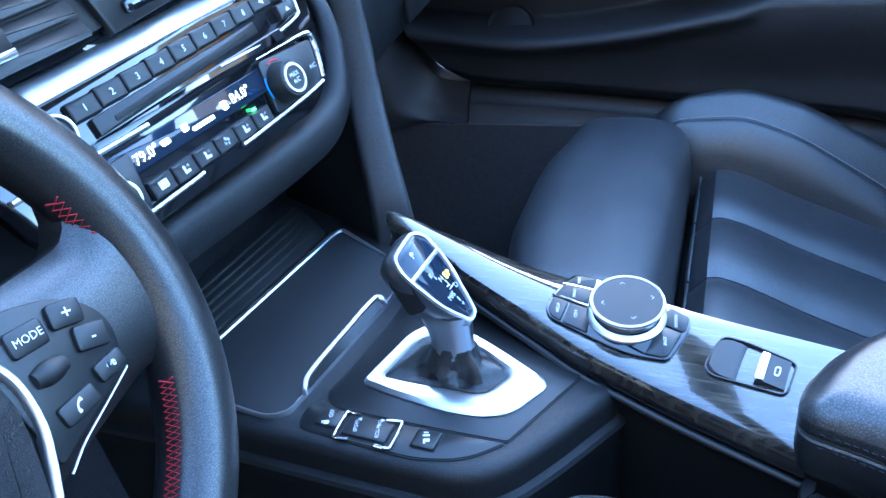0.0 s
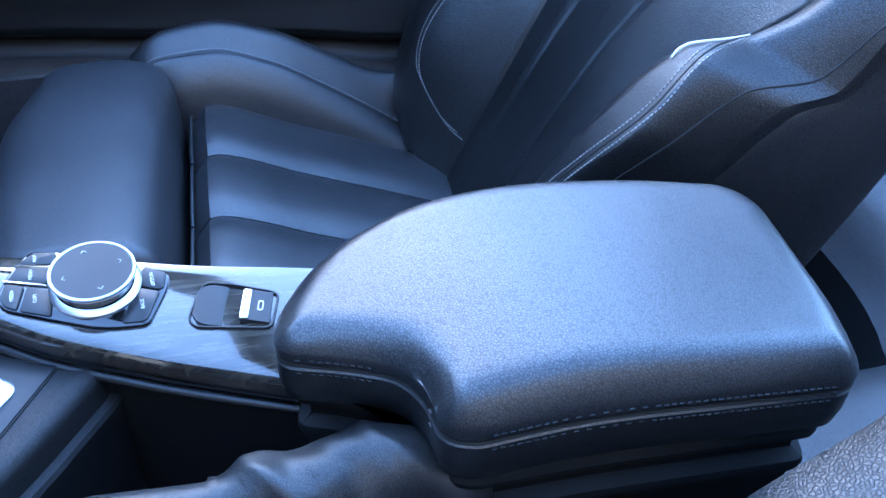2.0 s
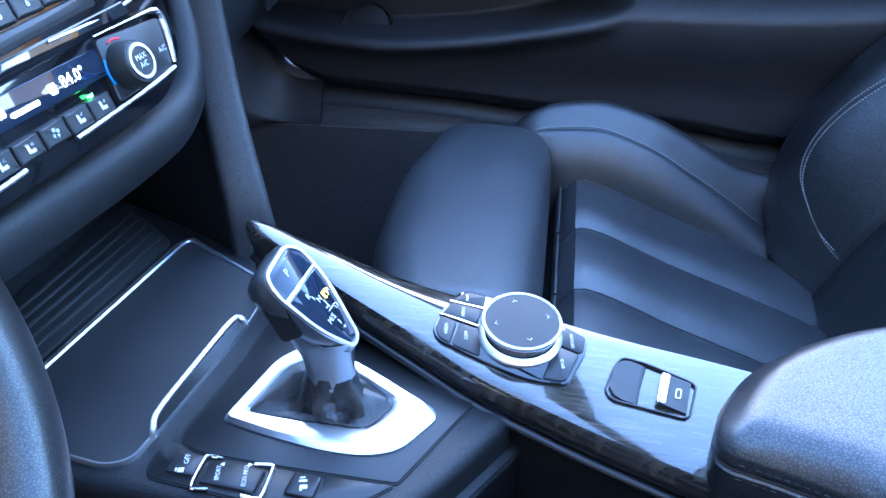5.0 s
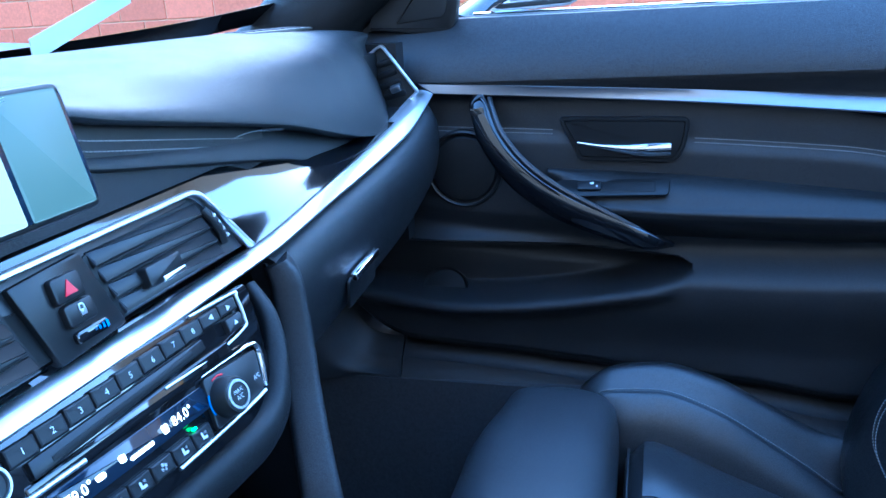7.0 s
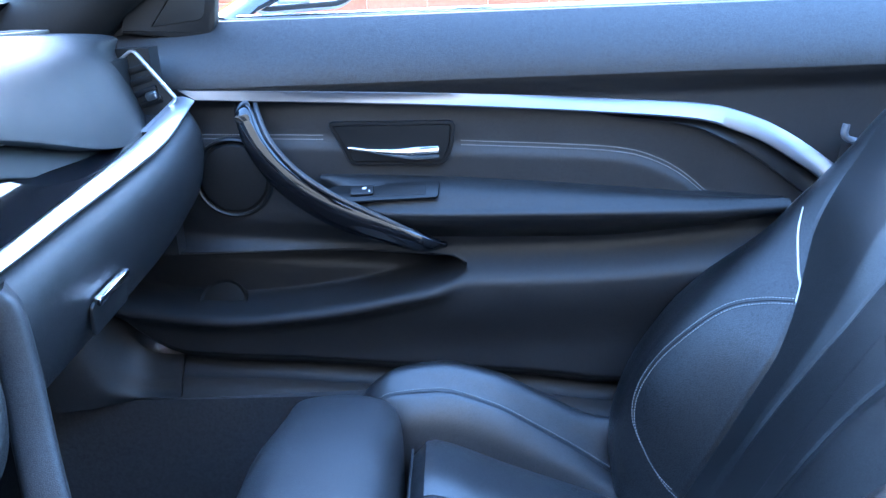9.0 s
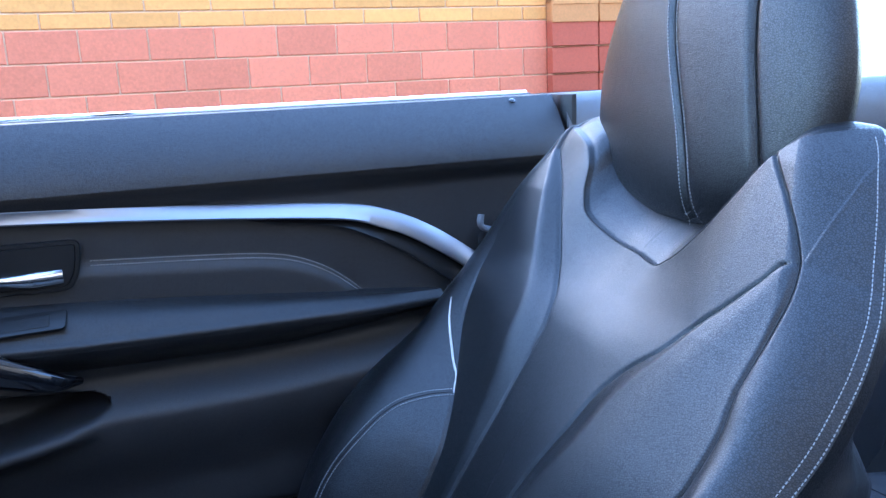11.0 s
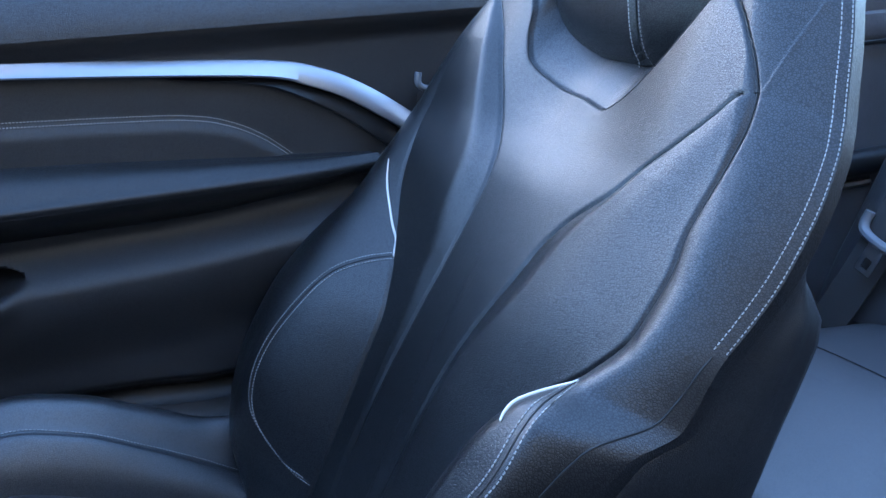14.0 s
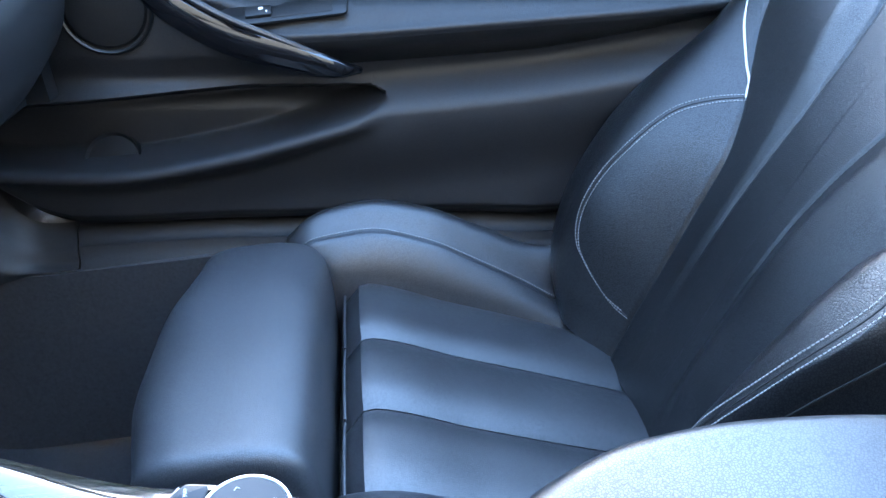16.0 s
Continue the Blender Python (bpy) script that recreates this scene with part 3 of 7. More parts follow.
part("switch_mark", bm, WHITE, sw)

# grab handle
gh = crom([(0.748, 0.522, 0.786), (0.726, 0.515, 0.772), (0.712, 0.498, 0.733), (0.704, 0.462, 0.690), (0.699, 0.41, 0.654), (0.698, 0.35, 0.628), (0.703, 0.30, 0.606), (0.722, 0.27, 0.596)], 60)
part("grab_handle", sweep(gh, [0.010, 0.013, 0.016, 0.019, 0.020, 0.018, 0.012, 0.004], [0.006, 0.010, 0.012, 0.013, 0.013, 0.012, 0.009, 0.004], 16, up=(-1, 0, 0), power=2.6), GLOSS, door, "gloss black curved grab handle")
gt = crom([(0.742, 0.505, 0.786), (0.724, 0.498, 0.772), (0.708, 0.483, 0.742), (0.697, 0.452, 0.707), (0.691, 0.41, 0.677), (0.690, 0.36, 0.650), (0.697, 0.31, 0.622), (0.716, 0.275, 0.602)], 60)
part("grab_handle_edge", sweep(gt, [0.0035, 0.004, 0.004, 0.0035, 0.002], None, 8, up=(-1, 0, 0)), LEATHER_LIT, door, "smooth black upper edge")
part("grab_handle_inlay", plate(round_poly([(-0.016, -0.009), (0.03, -0.006), (0.04, 0.003), (-0.012, 0.010)], 0.003, 3), 0.002, frame_at((0.714, 0.512, 0.762), (0, -0.42, -0.9), (0, -0.9, 0.42)), 0.001), WOOD, door, "glossy wood inlay")

# speaker cover
sk = frame_at((0.7485, 0.545, 0.688), (0, -1, 0), (0, 0, 1))
part("speaker_cover", lathe([(0.001, 0.0045), (0.035, 0.0042), (0.043, 0.003), (0.0465, -0.001), (0.047, -0.006)], sk, 48), PLASTIC, door, "round black speaker cover")
part("speaker_ring", lathe([(0.0475, -0.008), (0.0482, 0.002), (0.0505, 0.0035), (0.053, 0.002), (0.054, -0.008)], sk, 48), PLASTIC_SMOOTH, door, "thin ring round the speaker")
part("cup_holder", lathe([(0.002, 0.012), (0.030, 0.012), (0.033, 0.016), (0.035, 0.0)], frame_at((0.772, 0.585, 0.50), (0, -1, 0), (0.55, 0, 0.83)), 32), PLASTIC_SMOOTH, door, "round bottle rest in the pocket")
part("lock_pin", lathe([(0.0085, 0.0), (0.0085, 0.003), (0.005, 0.004), (0.0045, 0.012), (0.002, 0.0135)], frame_at((0.7855, -0.308, 0.8690), (0.87, 0, 0.5), (0, 1, 0)), 16), GLOSS, door, "small black lock pin")

# quarter panel behind the door
quarter = thing("rear_side_panel", "black leather lined side panel beside the rear seat", "side panel", (0.80, -0.9, 0.3))
Q_ROWS = [(0.80, 0.884), (0.774, 0.884), (0.757, 0.872), (0.745, 0.84), (0.742, 0.775), (0.748, 0.752), (0.738, 0.748), (0.735, 0.715), (0.742, 0.704), (0.748, 0.70), (0.748, 0.60), (0.742, 0.52), (0.74, 0.30), (0.75, 0.15)]
qg = []
for y in np.linspace(-0.378, -1.45, 40):
    qg.append([(x + 0.0 - 0.015 * sstep(-0.7, -1.3, y), y, z) for x, z in Q_ROWS])
part("side_lining", slab(qg, (0.06, 0, 0)), LINING, quarter, "black leather side lining")
part("panel_moulding", sweep([(0.733 - 0.015 * sstep(-0.7, -1.3, y), y, 0.703) for y in np.linspace(-0.40, -1.45, 30)], 0.003, 0.004, 8), PLASTIC_SMOOTH, quarter, "thin black moulding")
part("panel_strip", sweep([(0.738 - 0.015 * sstep(-0.7, -1.3, y), y, 0.459) for y in np.linspace(-0.75, -1.09, 20)], 0.006, 0.007, 8), SATIN, quarter, "satin aluminium strip")
part("side_armrest", sweep([(0.730 - 0.015 * sstep(-0.7, -1.3, y), y, 0.500) for y in np.linspace(-0.72, -1.18, 20)], 0.022, 0.022, 12, power=3), LEATHER_FINE, quarter, "padded side armrest")
lp = frame_at((0.7285, -1.263, 0.804), (0, -1, 0), (0, 0, 1))
part("latch_plate", rbox(0.116, 0.041, 0.005, lp, 0.005), PLASTIC_SMOOTH, quarter, "black plastic latch plate")
part("latch_hole", lathe([(0.016, 0.0), (0.016, 0.0075), (0.012, 0.0078), (0.011, 0.0065), (0.001, 0.0063)], lp, 24), DARK, quarter, "round dark latch hole")
part("door_gap_post", sweep([(0.765, -0.386, z) for z in np.linspace(0.3, 0.884, 12)], 0.010, 0.02, 10, up=(1, 0, 0)), LEATHER_FINE, quarter, "black padded edge")

# driver side lining, unseen, added to close the cabin and block side light
part("wall_driver_side", slab([[(-0.80 - 0.02 * sstep(0.8, 0.88, z), y, z) for z in np.linspace(0.12, 0.884, 10)] for y in np.linspace(-1.45, 0.95, 12)], (-0.06, 0, 0)), LEATHER_FINE, kind="structure", label="unseen black driver side lining")
part("wall_passenger_front", slab([[(0.80, y, z) for z in np.linspace(0.12, 0.87, 8)] for y in np.linspace(0.74, 1.25, 6)], (0.06, 0, 0)), PLASTIC, kind="structure", label="black side wall of the footwell")
part("sill_carpet", slab([[(0.739 - 0.004 * sstep(0.30, 0.37, z), y, z) for z in np.linspace(0.1, 0.372, 10)] for y in np.linspace(0.30, 1.2, 16)], (0.02, 0, 0)), CARPET, kind="structure", label="black carpet up the sill")

# ---- seats ----
SX = 0.4235


def cushion_z(y):
    """Height of the seat insert along the seat."""
    return lerp(y, (-0.12, -0.02, 0.10, 0.20, 0.29, 0.315), (0.235, 0.268, 0.315, 0.355, 0.392, 0.395))


def seat_back_point(u, v, w):
    """Across, up along and out of the reclined back."""
    return (SX + u, -0.46 * v + 0.888 * w, 0.27 + 0.888 * v + 0.46 * w)


def make_seat():
    seat = thing("sport_seat", "black leather sport seat with pale seams and piping", "seat", (SX, 0.1, 0.1))
    # seat base under the cushion
    base = [[(SX + 0.235 * cx, y, z) for cx, z in ((-1, 0.12), (-1, 0.30), (-0.8, 0.31), (0.8, 0.31), (1, 0.30), (1, 0.12))] for y in np.linspace(-0.12, 0.36, 12)]
    for row in base:
        y = row[0][1]
        for k in (1, 2, 3, 4):
            row[k] = (row[k][0], y, min(row[k][2], cushion_z(y) - 0.03))
    part("seat_base", loft(base), PLASTIC, seat, "black plastic seat base")
    # three padded panels of the insert
    for c, half in ((-0.1155, 0.0575), (0.0, 0.0565), (0.1155, 0.0575)):
        rows = []
        for y in np.linspace(-0.09, 0.320, 40):
            row = []
            for f in np.linspace(-1, 1, 13):
                narrow = 1 - 0.10 * sstep(0.15, -0.09, y)
                puff = 0.010 * (1 - abs(f) ** 3.2)
                front = 0.030 * sstep(0.288, 0.322, y) ** 1.6
                wrinkle = 0.0012 * math.sin(y * 210 + f * 2.0) * sstep(0.06, -0.03, y)
                row.append((SX + c * narrow + half * narrow * f, y, cushion_z(y) - 0.008 + puff - front + wrinkle))
            rows.append(row)
        panel = part("insert_panel", slab(rows, (0, 0, -0.05)), LEATHER_LIT, seat)
        part("front_piping", sweep([(SX + c + half * f, 0.3165, cushion_z(0.3165) - 0.0175 - 0.004 * abs(f) ** 3) for f in np.linspace(-0.97, 0.97, 14)], 0.0015, None, 8), LEATHER_LIT_SATIN, panel, "thin leather piping")
    # side bolsters of the cushion
    for s in (1, -1):
        rows = []
        for y in np.linspace(-0.115, 0.40, 44):
            crest = lerp(y, (-0.115, -0.02, 0.08, 0.15, 0.217, 0.28, 0.33, 0.37, 0.40), (0.345, 0.358, 0.372, 0.408, 0.443, 0.458, 0.452, 0.430, 0.385))
            seam = lerp(y, (-0.115, -0.015, 0.05, 0.11, 0.157, 0.22, 0.285, 0.34, 0.37, 0.40), (0.262, 0.282, 0.310, 0.352, 0.383, 0.420, 0.440, 0.436, 0.42, 0.38))
            if s < 0:
                crest, seam = crest - 0.045, seam - 0.03
            inner = cushion_z(min(y, 0.31)) - 0.012 - 0.10 * sstep(0.31, 0.40, y)
            drop = 0.02 * sstep(0.36, 0.40, y)
            prof = [(0.163 - 0.01 * sstep(0.15, -0.1, y), inner), (0.172, (inner + seam) / 2 + 0.002), (0.19, seam - 0.004), (0.197, seam - 0.0035), (0.205, seam + 0.003), (0.222, (seam + crest) / 2 + 0.010), (0.237, crest - drop), (0.252, crest - 0.008 - drop), (0.264, crest - 0.035 - drop), (0.266, 0.27), (0.25, 0.16)]
            rows.append([(SX + s * x, y, z) for x, z in (tuple(q) for q in crom(prof, 34))])
        body = loft([r + [(SX + s * 0.15, r[0][1], 0.16)] for r in rows])
        bol = part("cushion_bolster", body, LEATHER, seat, "raised leather side bolster")
        bm = bmesh.new()
        for off, z_up in ((0.1915, 0.0), (0.1995, 0.001)):
            path = []
            for y in np.linspace(0.375, -0.05, 70):
                seam = lerp(y, (-0.115, -0.015, 0.05, 0.11, 0.157, 0.22, 0.285, 0.34, 0.37, 0.40), (0.262, 0.282, 0.310, 0.352, 0.383, 0.420, 0.440, 0.436, 0.42, 0.38))
                path.append((SX + s * off, y, seam - 0.0015 + z_up - (0.03 if s < 0 else 0.0)))
            if off > 0.195:
                stitches(path, (-s * 0.5, 0, 0.86), bm, 0.0036, 0.00038)
        crest_path = []
        for y in np.linspace(0.385, 0.02, 60):
            crest = lerp(y, (-0.115, -0.02, 0.08, 0.15, 0.217, 0.28, 0.33, 0.37, 0.40), (0.345, 0.358, 0.372, 0.408, 0.443, 0.458, 0.452, 0.430, 0.385))
            crest_path.append((SX + s * 0.243, y, crest - 0.0035 - 0.02 * sstep(0.36, 0.40, y) - (0.045 if s < 0 else 0.0)))
        stitches(crest_path, (s * 0.4, 0, 0.9), bm, 0.0036, 0.00038)
        part("bolster_stitching", bm, THREAD, bol, "pale grey seam", smooth=False, kind="stuff")
    # thigh support
    secs = []
    for f in np.sin(np.linspace(-1, 1, 40) * math.pi / 2):
        x = SX + 0.178 * f
        e = 1 - max(0, abs(f) - 0.93) / 0.07
        k = math.sqrt(max(1 - (1 - e) ** 2, 0.0)) if abs(f) > 0.93 else 1.0
        prof = [(0.330, 0.30), (0.328, 0.385), (0.3335, 0.424), (0.349, 0.441), (0.38, 0.449), (0.42, 0.450), (0.458, 0.447), (0.483, 0.433), (0.495, 0.393), (0.484, 0.32)]
        mid = (0.39, 0.37)
        q = crom(prof, 36)
        bow = 0.022 * sstep(0.25, 1.0, abs(f))
        secs.append([(x, mid[0] + (y - mid[0]) * (0.78 + 0.22 * k) - bow * max(y - 0.34, 0) / 0.15, mid[1] + (z - mid[1]) * (0.80 + 0.20 * k)) for y, z in q])
    part("thigh_support", loft(secs), LEATHER_LIT_SATIN, seat, "smooth leather thigh support")
    # backrest: a spine panel, wings either side and high bolsters
    def back_half(v, s=1):
        if s < 0 and v < 0.42:
            return lerp(v, (0.0, 0.05, 0.10, 0.19, 0.265, 0.315, 0.36, 0.42), (0.185, 0.212, 0.235, 0.264, 0.282, 0.285, 0.285, 0.285))
        return lerp(v, (0.0, 0.03, 0.10, 0.20, 0.27, 0.34, 0.40, 0.45, 0.50, 0.54, 0.58, 0.625, 0.655, 0.675, 0.695, 0.705), (0.21, 0.248, 0.271, 0.280, 0.283, 0.284, 0.285, 0.284, 0.279, 0.270, 0.254, 0.236, 0.223, 0.211, 0.190, 0.155))

    def seam_u(v, s=-1):
        if s > 0:
            return lerp(v, (0.0, 0.06, 0.12, 0.19, 0.25, 0.30, 0.347, 0.40, 0.456, 0.508, 0.557, 0.594, 0.637, 0.68), (0.108, 0.108, 0.106, 0.108, 0.112, 0.132, 0.170, 0.205, 0.222, 0.228, 0.232, 0.228, 0.220, 0.200))
        return lerp(v, (0.0, 0.06, 0.12, 0.21, 0.27, 0.31, 0.345, 0.385, 0.426, 0.468, 0.503, 0.534, 0.559, 0.588, 0.613, 0.638, 0.68), (0.120, 0.127, 0.137, 0.145, 0.155, 0.175, 0.205, 0.225, 0.227, 0.221, 0.221, 0.219, 0.213, 0.197, 0.177, 0.153, 0.115))

    def valley_u(v, s=-1):
        if s > 0:
            return lerp(v, (0.0, 0.18, 0.23, 0.29, 0.35, 0.39, 0.431, 0.461, 0.494, 0.54, 0.583, 0.628), (0.056, 0.059, 0.058, 0.054, 0.050, 0.051, 0.053, 0.064, 0.091, 0.124, 0.154, 0.197))
        return lerp(v, (0.0, 0.15, 0.245, 0.29, 0.33, 0.367, 0.404, 0.432, 0.465, 0.495, 0.523, 0.548, 0.563, 0.571), (0.018, 0.024, 0.031, 0.039, 0.050, 0.063, 0.074, 0.090, 0.119, 0.141, 0.166, 0.187, 0.198, 0.212))

    def notch(u, v):
        """How far inside the notch that takes the headrest."""
        a = abs(u)
        low = lerp(a, (0.0, 0.03, 0.065, 0.095, 0.112, 0.122, 0.14, 0.20), (0.540, 0.543, 0.551, 0.563, 0.588, 0.618, 0.638, 0.660)) if u > 0 else lerp(a, (0.0, 0.034, 0.052, 0.09, 0.115, 0.14, 0.20), (0.540, 0.534, 0.543, 0.578, 0.612, 0.650, 0.700))
        return v - low

    def back_w(u, v):
        a = abs(u)
        s_ = 1 if u > 0 else -1
        half, su, vu = back_half(v, s_), seam_u(v, s_), valley_u(v, s_)
        w = lerp(v, (0.0, 0.1, 0.2, 0.28, 0.34, 0.42, 0.46, 0.50, 0.70), (0.030, 0.030, 0.029, 0.025, 0.020, 0.010, 0.005, 0.0, -0.004))
        w -= 0.022 * sstep(0.44, 0.55, v) * (1 - sstep(0.02, 0.15, a))
        # wings: a sharp rise from the valley, falling softly to the seam
        span = max(su - vu, 0.004)
        g = min(max((a - vu) / span, 0), 1)
        wing = sstep(-0.03, 0.26, g) * (1 - (0.45 if u < 0 else 0.12) * sstep(0.4, 1.0, g))
        w += (0.015 if u < 0 else 0.004 + 0.009 * sstep(0.33, 0.43, v)) * wing * min(span / 0.085, 1) * sstep(0.0, 0.10, v)
        # side bolsters
        lift = lerp(v, (0.0, 0.05, 0.14, 0.22, 0.28, 0.33, 0.38, 0.45, 0.55), (0.045, 0.070, 0.082, 0.074, 0.058, 0.038, 0.020, 0.008, 0.002)) if u > 0 else lerp(v, (0.0, 0.05, 0.14, 0.22, 0.28, 0.315, 0.345, 0.38, 0.45, 0.55), (0.052, 0.074, 0.083, 0.081, 0.075, 0.066, 0.032, 0.018, 0.008, 0.002))
        f = min(max((a - su) / max(half - su, 0.02), 0), 1)
        w += lift * math.sin(min(f / (0.66 if u > 0 else 0.52), 1) * math.pi / 2) ** 1.15
        # seams
        w -= 0.0028 * math.exp(-((a - su) / 0.0022) ** 2) * (1 if u < 0 else sstep(0.48, 0.40, v))
        lean = math.hypot(1, (valley_u(v + 0.004, s_) - valley_u(v - 0.004, s_)) / 0.008)
        w -= 0.0022 * math.exp(-((a - vu) / (0.0021 * lean)) ** 2) * sstep(0.0, 0.012, su - vu) * sstep(0.12, 0.26, v)
        # turned edge
        turn = lerp(v, (0.0, 0.25, 0.33, 0.40, 0.46, 0.62, 0.69), (0.022, 0.024, 0.029, 0.036, 0.042, 0.040, 0.03)) * (1 if u < 0 else 0.45)
        soft = lerp(v, (0.0, 0.24, 0.54), (2.4, 2.4, 1.4)) if u < 0 else 2.6
        begin = half - 0.060
        if u < 0 and v < 0.40:
            # the outer flank drops steeply behind the stitched crest
            low = sstep(0.40, 0.33, v)
            begin += (lerp(v, (0.0, 0.05, 0.105, 0.19, 0.265, 0.31, 0.342), (0.156, 0.166, 0.189, 0.227, 0.256, 0.253, 0.230)) - begin) * low
            turn += (0.055 - turn) * low
            soft += (1.5 - soft) * low
        w -= turn * max((a - begin) / max(half - begin, 0.012), 0) ** soft
        w -= 0.012 * sstep(0.64, 0.705, v)
        # notch for the headrest
        d = notch(u, v)
        w -= 0.006 * sstep(-0.001, 0.004, d) + 0.040 * sstep(0.0, 0.09, d)
        return w

    def back_normal(u, v):
        e = 0.003
        p, q, r = (np.array(seat_back_point(a, b, back_w(a, b))) for a, b in ((u, v), (u + e, v), (u, v + e)))
        n = np.cross(q - p, r - p)
        n /= np.linalg.norm(n) + 1e-9
        return n if n[1] > 0 else -n

    def back_seam(name, line, mat_, label, lift=0.0004, pitch=0.0036, size=0.00038):
        pts = [seat_back_point(u, v, back_w(u, v) + lift) for u, v in line]
        nrm = [back_normal(u, v) for u, v in line]
        part(name, stitches(pts, nrm, bmesh.new(), pitch, size), mat_, seat, label, smooth=False, kind="stuff")

    us = np.sin(np.linspace(-1, 1, 541) * math.pi / 2 * 0.86) / math.sin(math.pi / 2 * 0.86)
    vs = np.linspace(0.0, 0.705, 430)
    front = [[seat_back_point(h * f, v, back_w(h * f, v)) for f, h in ((f, back_half(v, f)) for f in us)] for v in vs]
    part("backrest", slab(front, tuple(np.array((0, -0.888, -0.46)) * 0.012)), LEATHER_SHADED, seat, "reclined leather backrest with padded wings")
    # side and rear shell of the backrest
    secs = []
    for v in np.linspace(0.0, 0.688, 40):
        h, hn = back_half(v) - 0.003, back_half(v, -1) - 0.003
        far = sstep(0.43, 0.50, v)
        depth = lerp(v, (0, 0.1, 0.35, 0.6, 0.69), (0.10, 0.125, 0.115, 0.095, 0.075))
        edge = back_w(-back_half(v, -1), v) - 0.008
        bulge = 0.004 * sstep(0.40, 0.3, v)
        ring = [(h, edge), (h + bulge - 0.010 * far, edge - 0.02 + 0.006 * far), (h + bulge * 0.8 - 0.04 * far, min(-depth * 0.6, edge - 0.024)), (h * (0.86 - 0.24 * far), -depth), (0, -depth * 1.08)]
        ring = crom(ring, 16)
        side = [tuple(q) for q in ring] + [(-u * (1 + (hn / h - 1) * sstep(-0.06, 0.0, w)), w) for u, w in ring[::-1][1:]] + [(-h * 0.5, -0.06), (h * 0.5, -0.06)]
        secs.append([seat_back_point(u, v, w) for u, w in side])
    part("backrest_shell", loft(secs), LEATHER_FINE, seat, "black rear face of the backrest")
    # crest seams, piping, edge stitching
    for s in (1, -1):
        if s > 0:
            arc = crom([(0.148, 0.323), (0.167, 0.304), (0.183, 0.276), (0.191, 0.229), (0.198, 0.180), (0.196, 0.134), (0.184, 0.100), (0.163, 0.080), (0.136, 0.062), (0.116, 0.058)], 80)
            rows2 = [[(u - off * 0.8, v - off * 0.5) for u, v in arc] for off in (0.0, 0.008)]
        else:
            arc = crom([(0.224, 0.342), (0.2375, 0.328), (0.247, 0.310), (0.250, 0.265), (0.221, 0.19), (0.183, 0.105), (0.160, 0.05), (0.150, 0.02)], 80)
            rows2 = [[(u + off, v) for u, v in arc] for off in (-0.005, 0.006)]
        for line in rows2:
            back_seam("back_stitching", [(s * u, v) for u, v in line], THREAD, "pale grey seam")
        mid = [(s * (a[0] + b[0]) / 2, (a[1] + b[1]) / 2) for a, b in zip(*rows2)]
        part("back_seam", sweep([seat_back_point(u, v, back_w(u, v) - 0.0002) for u, v in mid], 0.0009, None, 6, up=(0, 0.888, 0.46)), DARK, seat, "dark joint of the cover")
        for off in (0.001, 0.0065):
            back_seam("back_stitching", [(s * (back_half(v, s) - off), v) for v in np.linspace(0.40, 0.685, 70)], THREAD, "pale grey seam")
        pipe = [seat_back_point(s * u, v, back_w(s * u, v) + 0.0012) for u, v in crom([(0.142, 0.319), (0.177, 0.350), (0.213, 0.383), (0.235, 0.411)] if s > 0 else [(0.228, 0.305), (0.218, 0.317), (0.216, 0.330), (0.226, 0.343)], 30)]
        part("piping", sweep(pipe, [0.0008, 0.0014, 0.0014, 0.0013, 0.0007], None, 8, up=(0, 0.888, 0.46)), PIPING, seat, "pale leather piping")
        part("back_seam", sweep([seat_back_point(s * seam_u(v, s), v, back_w(s * seam_u(v, s), v) + 0.0) for v in np.linspace(0.345, 0.645 if s < 0 else 0.42, 60)], 0.0009, None, 6, up=(0, 0.888, 0.46)), DARK, seat, "dark joint of the cover")
    line = [(-lerp(v, (0.12, 0.19, 0.265, 0.345, 0.395), (0.212, 0.243, 0.270, 0.276, 0.280)), v) for v in np.linspace(0.12, 0.395, 60)]
    part("back_seam", sweep([seat_back_point(u, v, back_w(u, v)) for u, v in line], 0.0010, None, 6, up=(-0.8, 0.5, 0.3)), DARK, seat, "dark joint of the outer flank")
    for s in (1, -1):
        line = [(s * valley_u(v, s), v) for v in np.linspace(0.36, 0.570 if s < 0 else 0.628, 70)]
        part("back_seam", sweep([seat_back_point(u, v, back_w(u, v) - 0.0003) for u, v in line], 0.0005, None, 6, up=(0, 0.888, 0.46)), DARK, seat, "dark joint of the cover")
    edge = [(u, v) for u in np.linspace(-0.135, 0.12, 90) for v in [0.545 - notch(u, 0.545)] if v < 0.645]
    part("back_seam", sweep([seat_back_point(u, v, back_w(u, v) + 0.0) for u, v in edge], 0.0009, None, 6, up=(0, 0.888, 0.46)), DARK, seat, "dark joint of the cover")
    # headrest: a broad upright wedge standing in the notch
    HR_V = (0.588, 0.598, 0.622, 0.66, 0.72, 0.78, 0.84, 0.88, 0.90)
    HR_H = (0.05, 0.095, 0.142, 0.170, 0.180, 0.168, 0.136, 0.11, 0.07)
    HR_F = (-0.050, -0.038, -0.022, -0.006, 0.014, 0.032, 0.046, 0.042, 0.026)
    HR_B = (-0.085, -0.10, -0.105, -0.10, -0.080, -0.055, -0.028, -0.008, 0.010)

    def head_w(u, v):
        h, wf, wb = lerp(v, HR_V, HR_H), lerp(v, HR_V, HR_F), lerp(v, HR_V, HR_B)
        k = max(1 - (abs(u) / h) ** 2.4, 0.0)
        return (wf + wb) / 2 + (wf - wb) / 2 * k ** 0.5

